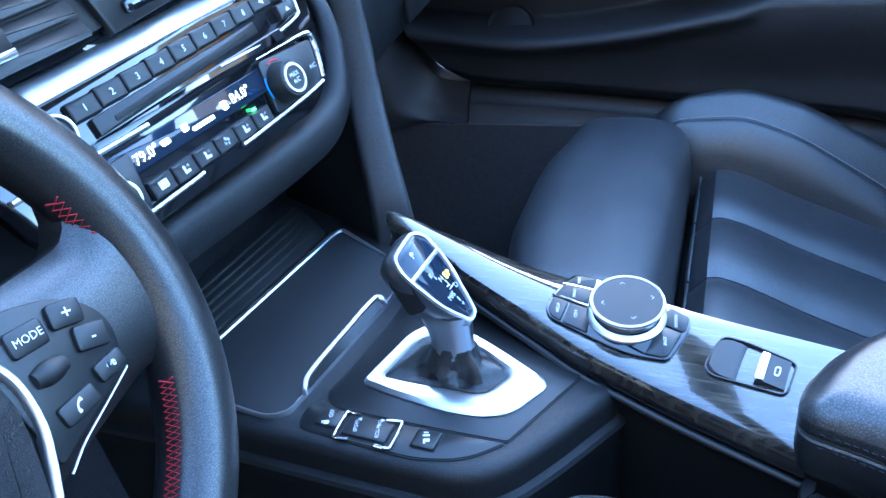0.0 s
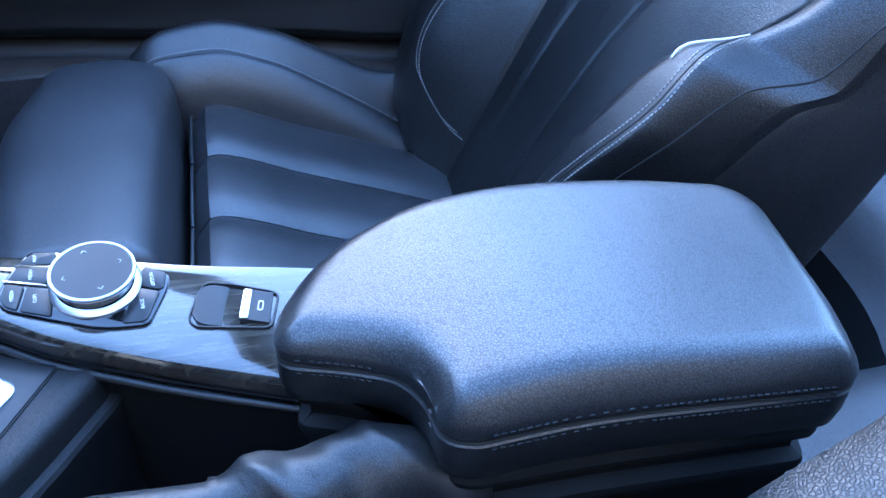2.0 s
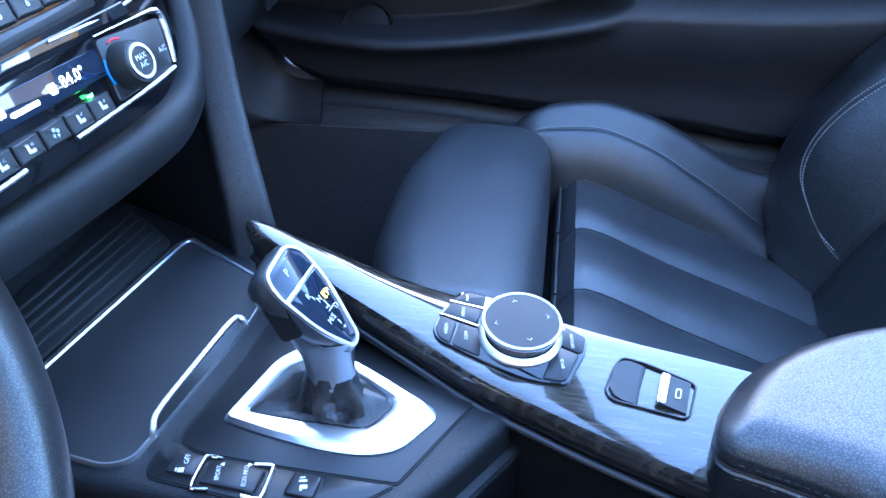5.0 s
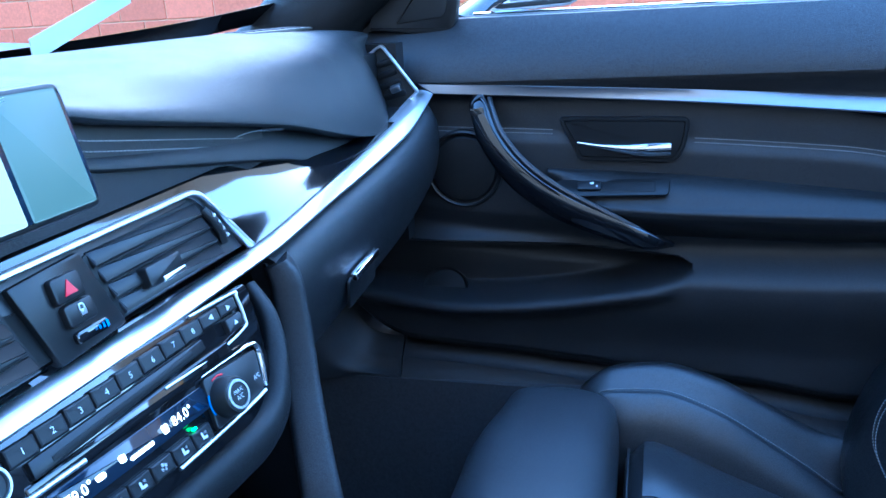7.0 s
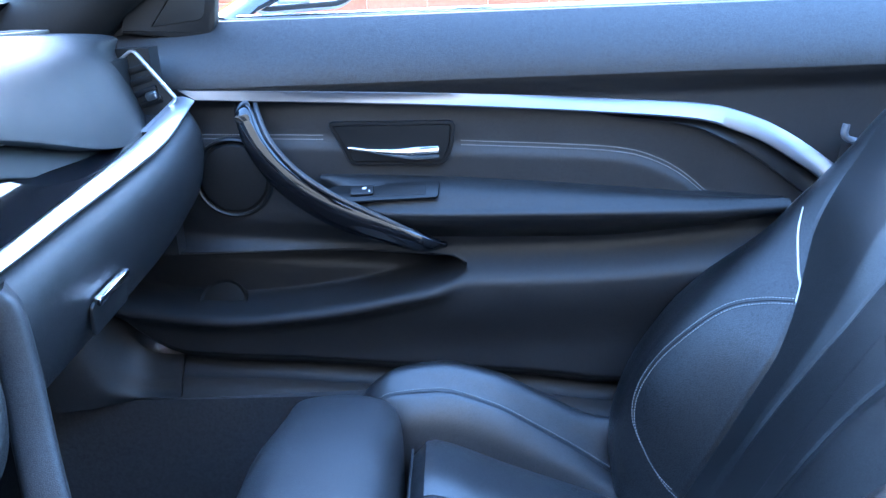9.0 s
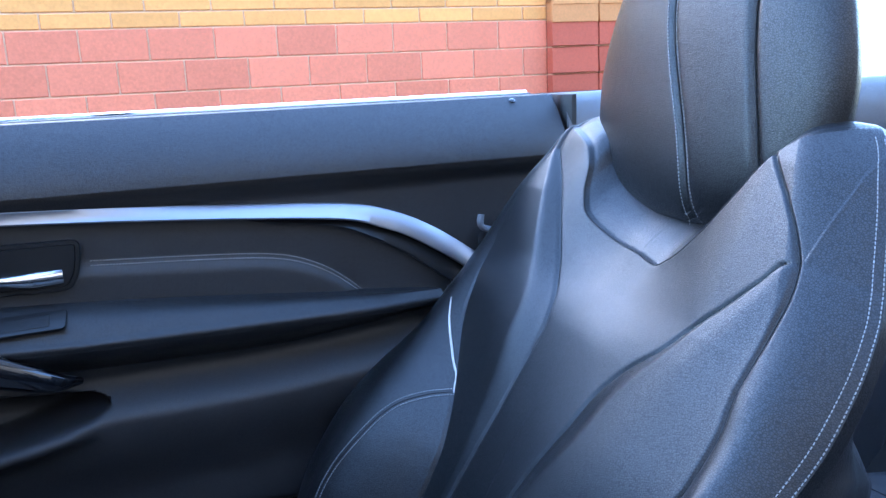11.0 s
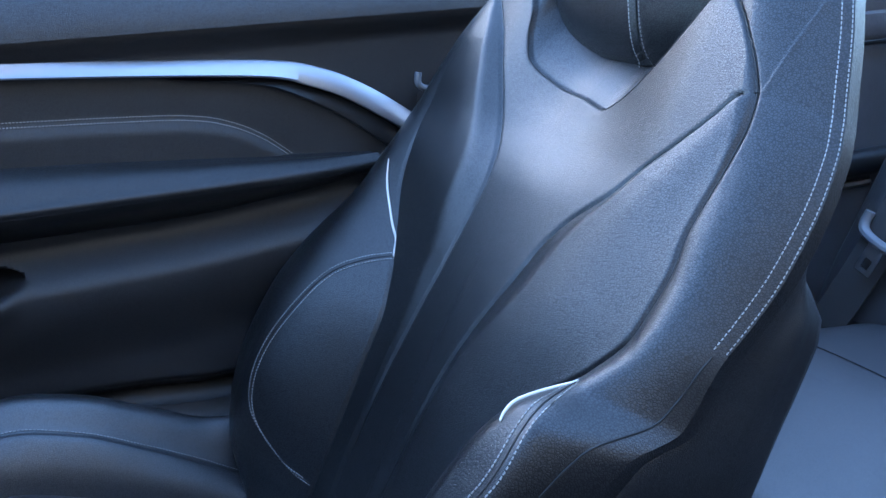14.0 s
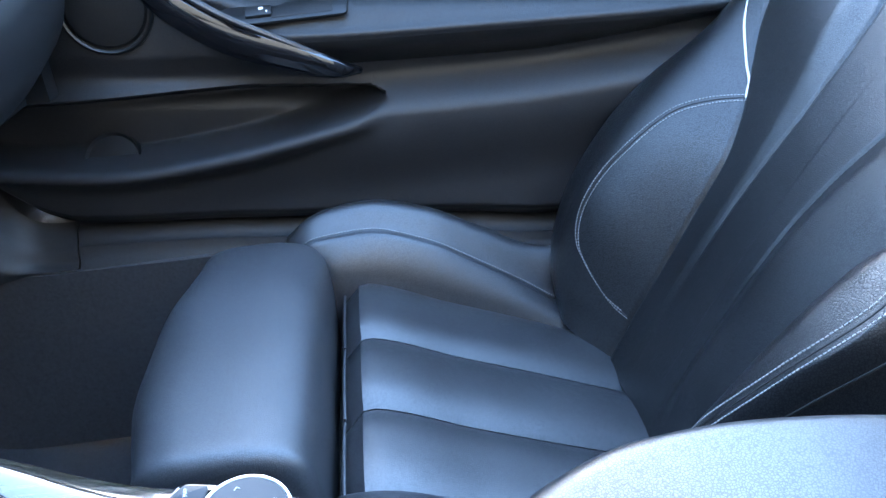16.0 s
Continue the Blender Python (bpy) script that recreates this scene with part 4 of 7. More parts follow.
    def head_fold(v):
        return lerp(v, (0.59, 0.66, 0.75, 0.88), (0.004, 0.014, 0.030, 0.042))

    def head_mid(v):
        return -0.016 - 0.03 * sstep(0.80, 0.62, v)

    secs = []
    for v in np.linspace(0.588, 0.90, 60):
        h, wf, wb = lerp(v, HR_V, HR_H), lerp(v, HR_V, HR_F), lerp(v, HR_V, HR_B)
        us2 = h * np.sin(np.linspace(-1, 1, 141) * math.pi / 2)
        ring = []
        for u in us2:
            d = min(abs(u - head_mid(v) - head_fold(v)), abs(u - head_mid(v) + 0.075))
            ring.append(seat_back_point(u + 0.016, v, head_w(u, v) - 0.005 * math.exp(-(d / 0.0035) ** 2)))
        for u in us2[::-6][1:-1]:
            ring.append(seat_back_point(u + 0.016, v, wf + wb - head_w(u, v)))
        secs.append(ring)
    head = part("headrest", loft(secs), LEATHER_SHADED, seat, "broad leather headrest with stitched centre")
    for s in (1, -1):
        line = [(head_mid(v) + (head_fold(v) if s > 0 else -0.075), v) for v in np.linspace(0.585, 0.885, 60)]
        line = [(u, v) for u, v in line if abs(u) < lerp(v, HR_V, HR_H) - 0.008]
        part("headrest_seam", sweep([seat_back_point(u + 0.016, v, head_w(u, v) - 0.0034) for u, v in line], 0.0012, None, 6, up=(0, 0.888, 0.46)), DARK, head, "dark joint of the cover")
    for off in (-0.007, 0.007):
        line = [(head_mid(v) + head_fold(v) + off, v) for v in np.linspace(0.585, 0.885, 60)]
        line = [(u, v) for u, v in line if abs(u) < lerp(v, HR_V, HR_H) - 0.008]
        part("headrest_stitching", stitches([seat_back_point(u + 0.016, v, head_w(u, v) + 0.0003) for u, v in line], (0, 0.9, 0.4), bmesh.new(), 0.0036, 0.00038), THREAD, head, "pale seam", smooth=False, kind="stuff")
    # belt anchor beside the seat
    part("belt_anchor", rbox(0.03, 0.012, 0.006, frame_at((SX + 0.215, 0.05, 0.345), (0, 1, -0.4), (0.3, 0.3, 0.9)), 0.003), GREY_METAL, seat, "small metal anchor")
    return seat


passenger_seat = make_seat()

# ---- dashboard ----
dash = thing("dashboard", "black dashboard with gloss trim, satin bars, vents and radio", "dashboard", (0.2, 0.8, 0.5))
SF = frame_at((0.05, 0.562, 0.70), (1, -0.12, 0), (0, 0.35, 0.94))
SU, SV = (1, -0.12, 0), (0, 0.35, 0.94)
TF = frame_at((0.2, 0.597, 0.77), (1, -0.02, 0), (0, 0.25, 0.97))
TU, TV = (1, -0.02, 0), (0, 0.25, 0.97)


def on_stack(u, v, w=0.0):
    return frame_at(SF(u, v, w), SU, SV)


def on_trim(u, v, w=0.0):
    return frame_at(TF(u, v, w), TU, TV)


# padded top
LIP_X = (-0.86, -0.4, 0.06, 0.113, 0.26, 0.35, 0.52, 0.585, 0.64, 0.70)
LIP_Z = (0.876, 0.876, 0.867, 0.857, 0.832, 0.816, 0.777, 0.771, 0.768, 0.766)
LIP_Y = (0.62, 0.62, 0.612, 0.608, 0.606, 0.604, 0.594, 0.594, 0.610, 0.628)
rows = []
for x in np.linspace(-0.86, 0.705, 70):
    ly, lz = lerp(x, LIP_X, LIP_Y), lerp(x, LIP_X, LIP_Z)
    end = sstep(0.56, 0.705, x)
    crest = 0.886 - 0.006 * end
    prof = [(ly + 0.05, lz - 0.004), (ly + 0.004, lz - 0.004), (ly, lz + 0.003), (ly + 0.012, lz + (crest - lz) * 0.36), (ly + 0.040 - 0.012 * end, lz + (crest - lz) * 0.78), (0.69 - 0.03 * end, crest - 0.004), (0.77, crest + 0.001), (0.86, crest - 0.008), (0.98, crest - 0.028)]
    rows.append([(x, y, z) for y, z in (tuple(q) for q in crom(prof, 40))])
part("dash_pad", slab(rows, (0, 0.01, -0.03)), DASH_SKIN, dash, "grained black soft dash top")
# stitched band below the lip
band = [[(x, 0.6215 - 0.002 * f, lerp(x, LIP_X, LIP_Z) - 0.002 + (0.800 - 0.02 * sstep(0.25, 0.33, x) - lerp(x, LIP_X, LIP_Z)) * f) for f in np.linspace(0, 1, 8)] for x in np.linspace(-0.3, 0.33, 32)]
part("stitched_band", slab(band, (0, 0.02, 0)), DASH_SKIN, dash, "black stitched leather band")
bm = bmesh.new()
for dz in (0.014, 0.0205):
    stitches([(x, 0.6208, lerp(x, LIP_X, LIP_Z) - dz) for x in np.linspace(0.0, 0.30, 60)], (0, -1, 0), bm, 0.004, 0.0004)
part("band_stitching", bm, THREAD, dash, "pale double seam", smooth=False, kind="stuff")
# body behind the trims
part("dash_body", slab([[(x, 0.640, z) for z in np.linspace(0.60, 0.85, 8)] for x in np.linspace(-0.86, 0.72, 10)], (0, 0.30, 0)), PLASTIC_SMOOTH, dash, "black dash carrier")

# gloss trim with bright edges
TRIM_U = (-0.60, -0.1235, -0.079, -0.0197, 0.0535, 0.0977, 0.1617, 0.2115, 0.280, 0.345, 0.390)
TRIM_T = (0.035, 0.0381, 0.0385, 0.0426, 0.0470, 0.0505, 0.0442, 0.0339, 0.0184, 0.0105, 0.0100)
BAR_U = (-0.60, -0.19, 0.022, 0.156, 0.30, 0.396, 0.53)
BAR_T = (-0.031, -0.031, -0.029, -0.018, -0.003, 0.008, 0.029)
BAR_B = (-0.044, -0.043, -0.040, -0.031, -0.021, -0.012, 0.018)
g = [[TF(u, v, 0.004 - 0.030 * f - 0.006 * math.sin(math.pi * f)) for f, v in ((f, lerp(u, BAR_U, BAR_T) + (lerp(u, TRIM_U, TRIM_T) - lerp(u, BAR_U, BAR_T)) * f) for f in np.linspace(0, 1, 12))] for u in np.linspace(-0.6, 0.39, 60)]
part("gloss_trim", slab(g, (0, 0.012, 0)), GLOSS, dash, "gloss black decor trim")


def bar_bm(us, top, bottom, w, bm=None):
    g = []
    for u in us:
        t, b = top(u), bottom(u)
        g.append([TF(u, b + (t - b) * f, w + h) for f, h in ((0, -0.004), (0.03, 0.008), (0.15, 0.0085), (0.6, 0.003), (0.97, -0.004), (1, -0.008))])
    return slab(g, (0, 0.006, 0))


part("satin_bar", bar_bm(np.linspace(-0.6, 0.53, 70), lambda u: lerp(u, BAR_U, BAR_T), lambda u: lerp(u, BAR_U, BAR_B), 0.006), SATIN, dash, "broad satin aluminium bar")
part("satin_edge", bar_bm(np.linspace(-0.30, 0.17, 50), lambda u: lerp(u, TRIM_U, TRIM_T) + 0.0035, lambda u: lerp(u, TRIM_U, TRIM_T) - 0.001, -0.022), SATIN, dash, "satin edge over the trim")

# glove box lid and lower pad
rows = []
for x in np.linspace(0.240, 0.765, 42):
    zt = 0.77 + lerp(x - 0.2, BAR_U, BAR_B) * 0.97 - 0.002
    e = sstep(0.70, 0.765, x)
    prof = [(0.630, zt + 0.004), (0.585 + 0.02 * e, zt), (0.567 + 0.03 * e, zt - 0.020), (0.566 + 0.035 * e, zt - 0.06), (0.582 + 0.03 * e, zt - 0.105 + 0.02 * e), (0.615, zt - 0.135 + 0.03 * e), (0.70, zt - 0.15 + 0.03 * e)]
    rows.append([(x, y, z) for y, z in (tuple(q) for q in crom(prof, 30))])
part("glove_box", slab(rows, (0, 0.03, 0.0)), LEATHER_FINE, dash, "black padded glove box lid")
part("glove_box_catch", rbox(0.066, 0.008, 0.006, frame_at((0.395, 0.565, 0.672), (1, 0, 0.07), (0, -0.1, 1)), 0.002), CHROME, dash, "slim chrome glove box catch")
part("catch_recess", rbox(0.075, 0.03, 0.003, frame_at((0.395, 0.569, 0.656), (1, 0, 0.07), (0, -0.1, 1)), 0.006), PLASTIC_SMOOTH, dash, "dark catch recess")

# centre vent
vent = thing("centre_air_vent", "black centre air vent with satin frame and slats", "air vent", TF(-0.08, 0.0, 0.0))
vo = round_poly([(-0.30, -0.029), (0.021, -0.029), (-0.022, 0.028), (-0.30, 0.026)], [0.004, 0.004, 0.012, 0.004], 4)
vi = inset(vo, 0.004)
vpath = [q for q in round_poly([(-0.33, 0.0235), (-0.022, 0.026), (0.019, -0.027)], [0.0, 0.012, 0.0], 6)]
part("vent_frame", sweep([TF(u, v, 0.006) for u, v in vpath], 0.0022, 0.0045, 10, up=tuple(np.array(TF(0, 0, 1)) - np.array(TF(0, 0, 0))), power=3), SATIN, vent, "satin vent frame")
part("vent_face", plate(vi, 0.004, TF, 0.0005), PLASTIC_SMOOTH, vent, "black vent surround")
part("vent_well", plate(round_poly([(-0.130, -0.025), (-0.017, -0.021), (-0.028, 0.021), (-0.139, 0.017)], 0.003, 3), 0.0052, TF, 0.0005), DARK, vent, "dark vent throat")
part("vent_well", plate(round_poly([(-0.305, -0.027), (-0.192, -0.025), (-0.203, 0.018), (-0.316, 0.016)], 0.003, 3), 0.0052, TF, 0.0005), DARK, vent, "dark vent throat")
for k in range(4):
    part("slat", rbox(0.108, 0.0105, 0.002, frame_at(TF(-0.258 + 0.003 * k, 0.0105 - 0.0105 * k, 0.0050), TU, (0, 0.62, 0.79)), 0.001), BUTTON, vent)
left_tab = part("vent_tab", rbox(0.036, 0.013, 0.008, on_trim(-0.262, -0.013, 0.005), 0.002), BUTTON, vent, "vent slider tab")
part("tab_edge", rbox(0.024, 0.004, 0.0014, on_trim(-0.256, -0.0180, 0.0125), 0.001), SATIN, left_tab, "bright tab edge")
for k in range(4):
    v = 0.0135 - 0.0105 * k
    part("slat", rbox(0.110, 0.0105, 0.002, frame_at(TF(-0.080 + 0.003 * k, v, 0.0050), TU, (0, 0.62, 0.79)), 0.001), BUTTON, vent)
tab = part("vent_tab", rbox(0.036, 0.013, 0.008, on_trim(-0.086, -0.010, 0.005), 0.002), BUTTON, vent, "vent slider tab")
part("tab_edge", rbox(0.024, 0.004, 0.0014, on_trim(-0.080, -0.0150, 0.0125), 0.001), SATIN, tab, "bright tab edge")
wheel_v = part("vent_wheel", sweep([TF(-0.019 + 0.011 * f, 0.012 - 0.027 * f, 0.005 + 0.003 * math.sin(math.pi * f)) for f in np.linspace(0, 1, 12)], 0.0035, 0.003, 10, up=(0, -1, 0)), RUBBER, vent, "ribbed vent wheel")
bm = bmesh.new()
for k in range(4):
    rbox(0.0012, 0.003, 0.001, on_trim(-0.0165 + 0.0025 * k, 0.006 - 0.0055 * k, 0.0105), 0.0004, bm=bm)
part("wheel_mark", bm, WHITE, wheel_v)

# hazard switch panel
haz = thing("hazard_switch_panel", "black switch panel with red hazard triangle and lock button", "switch panel", TF(-0.155, 0, 0))
part("panel_plate", plate(round_poly([(-0.182, -0.030), (-0.128, -0.027), (-0.142, 0.021), (-0.195, 0.018)], 0.002, 2), 0.008, TF, 0.001), PLASTIC_SMOOTH, haz, "black panel")
hb = part("hazard_button", rbox(0.022, 0.0145, 0.004, on_trim(-0.162, 0.0065, 0.008), 0.003), BUTTON, haz, "hazard button")
tri = [(-0.0048, -0.0038), (0.0048, -0.0038), (0.0, 0.0045)]
part("hazard_triangle", plate(tri, 0.0006, on_trim(-0.162, 0.0065, 0.012), 0.0002), RED_LENS, hb, "red triangle", smooth=False)
lb = part("lock_button", rbox(0.022, 0.0125, 0.004, on_trim(-0.160, -0.008, 0.008), 0.003), BUTTON, haz, "lock button")
bm = rbox(0.005, 0.004, 0.0005, on_trim(-0.159, -0.0087, 0.012), 0.0006)
ring_plate(round_poly(rect(0.0042, 0.005, -0.1595, -0.0060), 0.0018, 3), round_poly(rect(0.0028, 0.0036, -0.1595, -0.0060), 0.0012, 3), 0.0005, lambda a, b, c=0.0: TF(a, b, 0.012 + c), 0.0001, bm)
part("lock_mark", bm, WHITE, lb)
tw = part("temperature_wheel", rbox(0.026, 0.007, 0.003, on_trim(-0.156, -0.0205, 0.008), 0.003), GLOSS, haz, "temperature wheel")
bm = bmesh.new()
for k in range(4):
    rbox(0.0014, 0.002 + 0.0009 * k, 0.0005, on_trim(-0.155 + 0.003 * k, -0.0205, 0.011), 0.0004, bm=bm)
part("temperature_marks", bm, BLUE_MARK, tw)

# display on the dash
scr = thing("dash_screen", "tilted dash display with thin black frame, lit", "screen", (0.04, 0.63, 0.845))
PF = frame_at((-0.0770, 0.593, 0.849), (1, 0, 0), (0, 0.22, 0.97))
part("screen_body", plate(round_poly(rect(0.272, 0.066), 0.006, 4), 0.010, PF, 0.002), PLASTIC_SMOOTH, scr, "thin black screen body")
part("screen_glass", rbox(0.270, 0.061, 0.0006, frame_at(PF(0, 0, 0.010), (1, 0, 0), (0, 0.22, 0.97)), 0.006), GLASS_BLACK, scr, "dark display glass")
part("screen_map", rbox(0.215, 0.060, 0.0003, frame_at(PF(-0.0255, 0.0, 0.0107), (1, 0, 0), (0, 0.22, 0.97)), 0.002), SCREEN_MAP, scr, "pale map picture")
part("screen_bar", rbox(0.046, 0.060, 0.0003, frame_at(PF(0.1085, 0.0, 0.0107), (1, 0, 0), (0, 0.22, 0.97)), 0.002), SCREEN_BAR, scr, "blue side bar")
bm = bmesh.new()
for k in range(3):
    rbox(0.012, 0.003, 0.0002, frame_at(PF(0.06 + 0.016 * k, 0.0275, 0.0108), (1, 0, 0), (0, 0.22, 0.97)), 0.0006, bm=bm)
part("screen_text", bm, WHITE, scr)

# radio and climate panel
radio = thing("radio_climate_panel", "gloss black radio and climate panel with buttons and knobs", "radio panel", SF(0, 0, 0))
outline = round_poly([(-0.105, -0.043), (0.075, -0.043), (0.106, -0.024), (0.117, 0.030), (0.116, 0.0385), (-0.15, 0.0345), (-0.15, 0.03), (-0.135, -0.024)], [0.004, 0.014, 0.014, 0.006, 0.003, 0.003, 0.006, 0.014], 5)
part("panel_face", plate(outline, 0.006, lambda a, b, c=0.0: SF(a, b, c - 0.008), 0.001), GLOSS, radio, "gloss black panel face")
for k in range(10):
    u = -0.0775 + 0.01845 * k
    b = part("preset_button", rbox(0.0181, 0.0106 if k < 8 else 0.0088, 0.004, on_stack(u, 0.0226 + 0.0009 * k, -0.003), 0.0010), BUTTON, radio, smooth=False)
    if k < 8:
        part("button_number", text_bm(str(k + 1), 0.0052, on_stack(u, 0.0226 + 0.0009 * k, 0.001)), WHITE, b, smooth=False)
    else:
        s = -1 if k == 8 else 1
        part("arrow_mark", plate([(-0.002 * s, -0.002), (-0.002 * s, 0.002), (0.002 * s, 0.0)], 0.0004, on_stack(u, 0.0304, 0.001), 0.0001), WHITE, b, smooth=False)
eb = part("eject_button", rbox(0.017, 0.0095, 0.004, on_stack(0.0885, 0.0195, -0.002), 0.0012), BUTTON, radio)
part("eject_mark", plate([(-0.002, -0.001), (0.002, -0.001), (0, 0.0018)], 0.0004, on_stack(0.0885, 0.0195, 0.002), 0.0001), WHITE, eb, smooth=False)
part("disc_slot_plate", plate(round_poly([(-0.078, 0.0070), (0.056, 0.0150), (0.056, 0.0222), (-0.078, 0.0166)], 0.001, 3), 0.0030, lambda a, b, c=0.0: SF(a, b, c - 0.002), 0.0008), BUTTON, radio, "black disc slot plate")
part("disc_slot", plate(round_poly([(-0.066, 0.0100), (0.044, 0.0165), (0.044, 0.0195), (-0.066, 0.0130)], 0.0012, 3), 0.0004, lambda a, b, c=0.0: SF(a, b, c + 0.0011), 0.0001), DARK, radio, "disc slot")
part("volume_knob", lathe([(0.0105, 0.0), (0.0105, 0.008), (0.0095, 0.0095), (0.0075, 0.0095), (0.007, 0.0088), (0.001, 0.0088)], on_stack(-0.1015, 0.0175, -0.002), 36), BUTTON, radio, "volume knob")
part("volume_ring", lathe([(0.0080, 0.0094), (0.0082, 0.0102), (0.0094, 0.0102), (0.0097, 0.0094)], on_stack(-0.1015, 0.0175, -0.002), 36), SATIN, radio, "bright ring")
part("silver_line", sweep([SF(u, v, -0.0005) for u, v in crom([(0.015, 0.0085), (0.06, 0.0085), (0.095, 0.0125), (0.1005, 0.018), (0.1015, 0.033), (0.099, 0.0365), (0.055, 0.0375)], 50)], 0.0012, None, 8, up=(0, -1, 0.3)), SATIN, radio, "thin satin line")
part("silver_line", sweep([SF(u, 0.0012, -0.0005) for u in np.linspace(-0.135, -0.05, 10)], 0.0016, None, 8, up=(0, -1, 0.3)), SATIN, radio, "thin satin line")
DISP = frame_at(SF(-0.023, -0.0098, -0.0022), SU, (0, 0.52, 0.85))
band = frame_at(SF(-0.004, 0.0050, -0.0020), (1, -0.12, 0.035), (0, 0.50, 0.86))
part("gloss_band", rbox(0.160, 0.0088, 0.0022, band, 0.001), GLOSS, radio, "gloss black band over the display")
part("climate_display", rbox(0.134, 0.0150, 0.002, DISP, 0.001), GLASS_BLACK, radio, "dark blue climate display")
part("display_digits", text_bm("84.0\u00b0", 0.0082, on_stack(0.016, -0.0098, 0.0009)), DIGITS, radio, "lit temperature digits", smooth=False)
part("display_digits", text_bm("79.0\u00b0", 0.0082, on_stack(-0.062, -0.0108, 0.0009)), DIGITS, radio, "lit temperature digits", smooth=False)
bm = bmesh.new()
rbox(0.004, 0.005, 0.0002, on_stack(0.002, -0.0105, 0.0009), 0.001, bm=bm)
rbox(0.018, 0.0008, 0.0002, on_stack(-0.018, -0.0125, 0.0009), 0.0003, bm=bm)
rbox(0.004, 0.004, 0.0002, on_stack(-0.031, -0.0095, 0.0009), 0.001, bm=bm)
rbox(0.006, 0.003, 0.0002, on_stack(-0.047, -0.0105, 0.0009), 0.001, bm=bm)
part("display_symbols", bm, DIGITS, radio)
for k in range(6):
    u = -0.0625 + 0.0174 * k
    b = part("climate_button", rbox(0.0168, 0.0104, 0.004, on_stack(u, -0.0278, -0.003), 0.0008), BUTTON, radio, smooth=False)
    bm = bmesh.new()
    if k == 0:
        ring_plate(round_poly(rect(0.0062, 0.0045), 0.0008, 2), round_poly(rect(0.005, 0.0033), 0.0006, 2), 0.0004, on_stack(u, -0.0276, 0.001), 0.0001, bm)
        for j in (-1, 0, 1):
            rbox(0.0006, 0.004, 0.0004, on_stack(u + 0.0014 * j, -0.0276, 0.001), 0.0002, bm=bm)
    elif k == 3:
        for j in range(4):
            a = j * math.pi / 2 + 0.4
            rbox(0.0022, 0.0022, 0.0004, on_stack(u + 0.0017 * math.cos(a), -0.0276 + 0.0017 * math.sin(a), 0.001), 0.001, bm=bm)
    else:
        rbox(0.0014, 0.005, 0.0004, on_stack(u - 0.0012, -0.0276, 0.001), 0.0005, bm=bm)
        rbox(0.0038, 0.0014, 0.0004, on_stack(u + 0.001, -0.0290, 0.001), 0.0005, bm=bm)
        rbox(0.002, 0.0012, 0.0004, on_stack(u + 0.0022, -0.0262, 0.001), 0.0005, bm=bm)
    part("climate_symbol", bm, WHITE, b)
part("green_light", rbox(0.0036, 0.0013, 0.0006, on_stack(0.0215, -0.0212, -0.0002), 0.0004), LED_GREEN, radio, "small green indicator")
part("silver_line", sweep([SF(u, v, 0.001) for u, v in crom([(-0.112, -0.0370), (-0.074, -0.0356), (-0.045, -0.0350), (-0.036, -0.0345)], 24)], 0.0013, None, 8, up=(0, -1, 0.3)), SATIN, radio, "thin satin line")
part("silver_line", sweep([SF(u, v, 0.001) for u, v in crom([(-0.001, -0.0346), (0.015, -0.0342), (0.040, -0.0332), (0.070, -0.0318), (0.0885, -0.0300)], 24)], 0.0013, None, 8, up=(0, -1, 0.3)), SATIN, radio, "thin satin line")
part("bezel_line", sweep([SF(u, v, 0.001) for u, v in crom([(0.042, 0.0022), (0.070, 0.0020), (0.092, 0.0015), (0.0978, -0.0020), (0.0965, -0.012), (0.0905, -0.028)], 40)], [0.0005, 0.0007, 0.0015, 0.0020, 0.0018, 0.0014], None, 8, up=(0, -1, 0.3)), CHROME, radio, "bright bezel line")
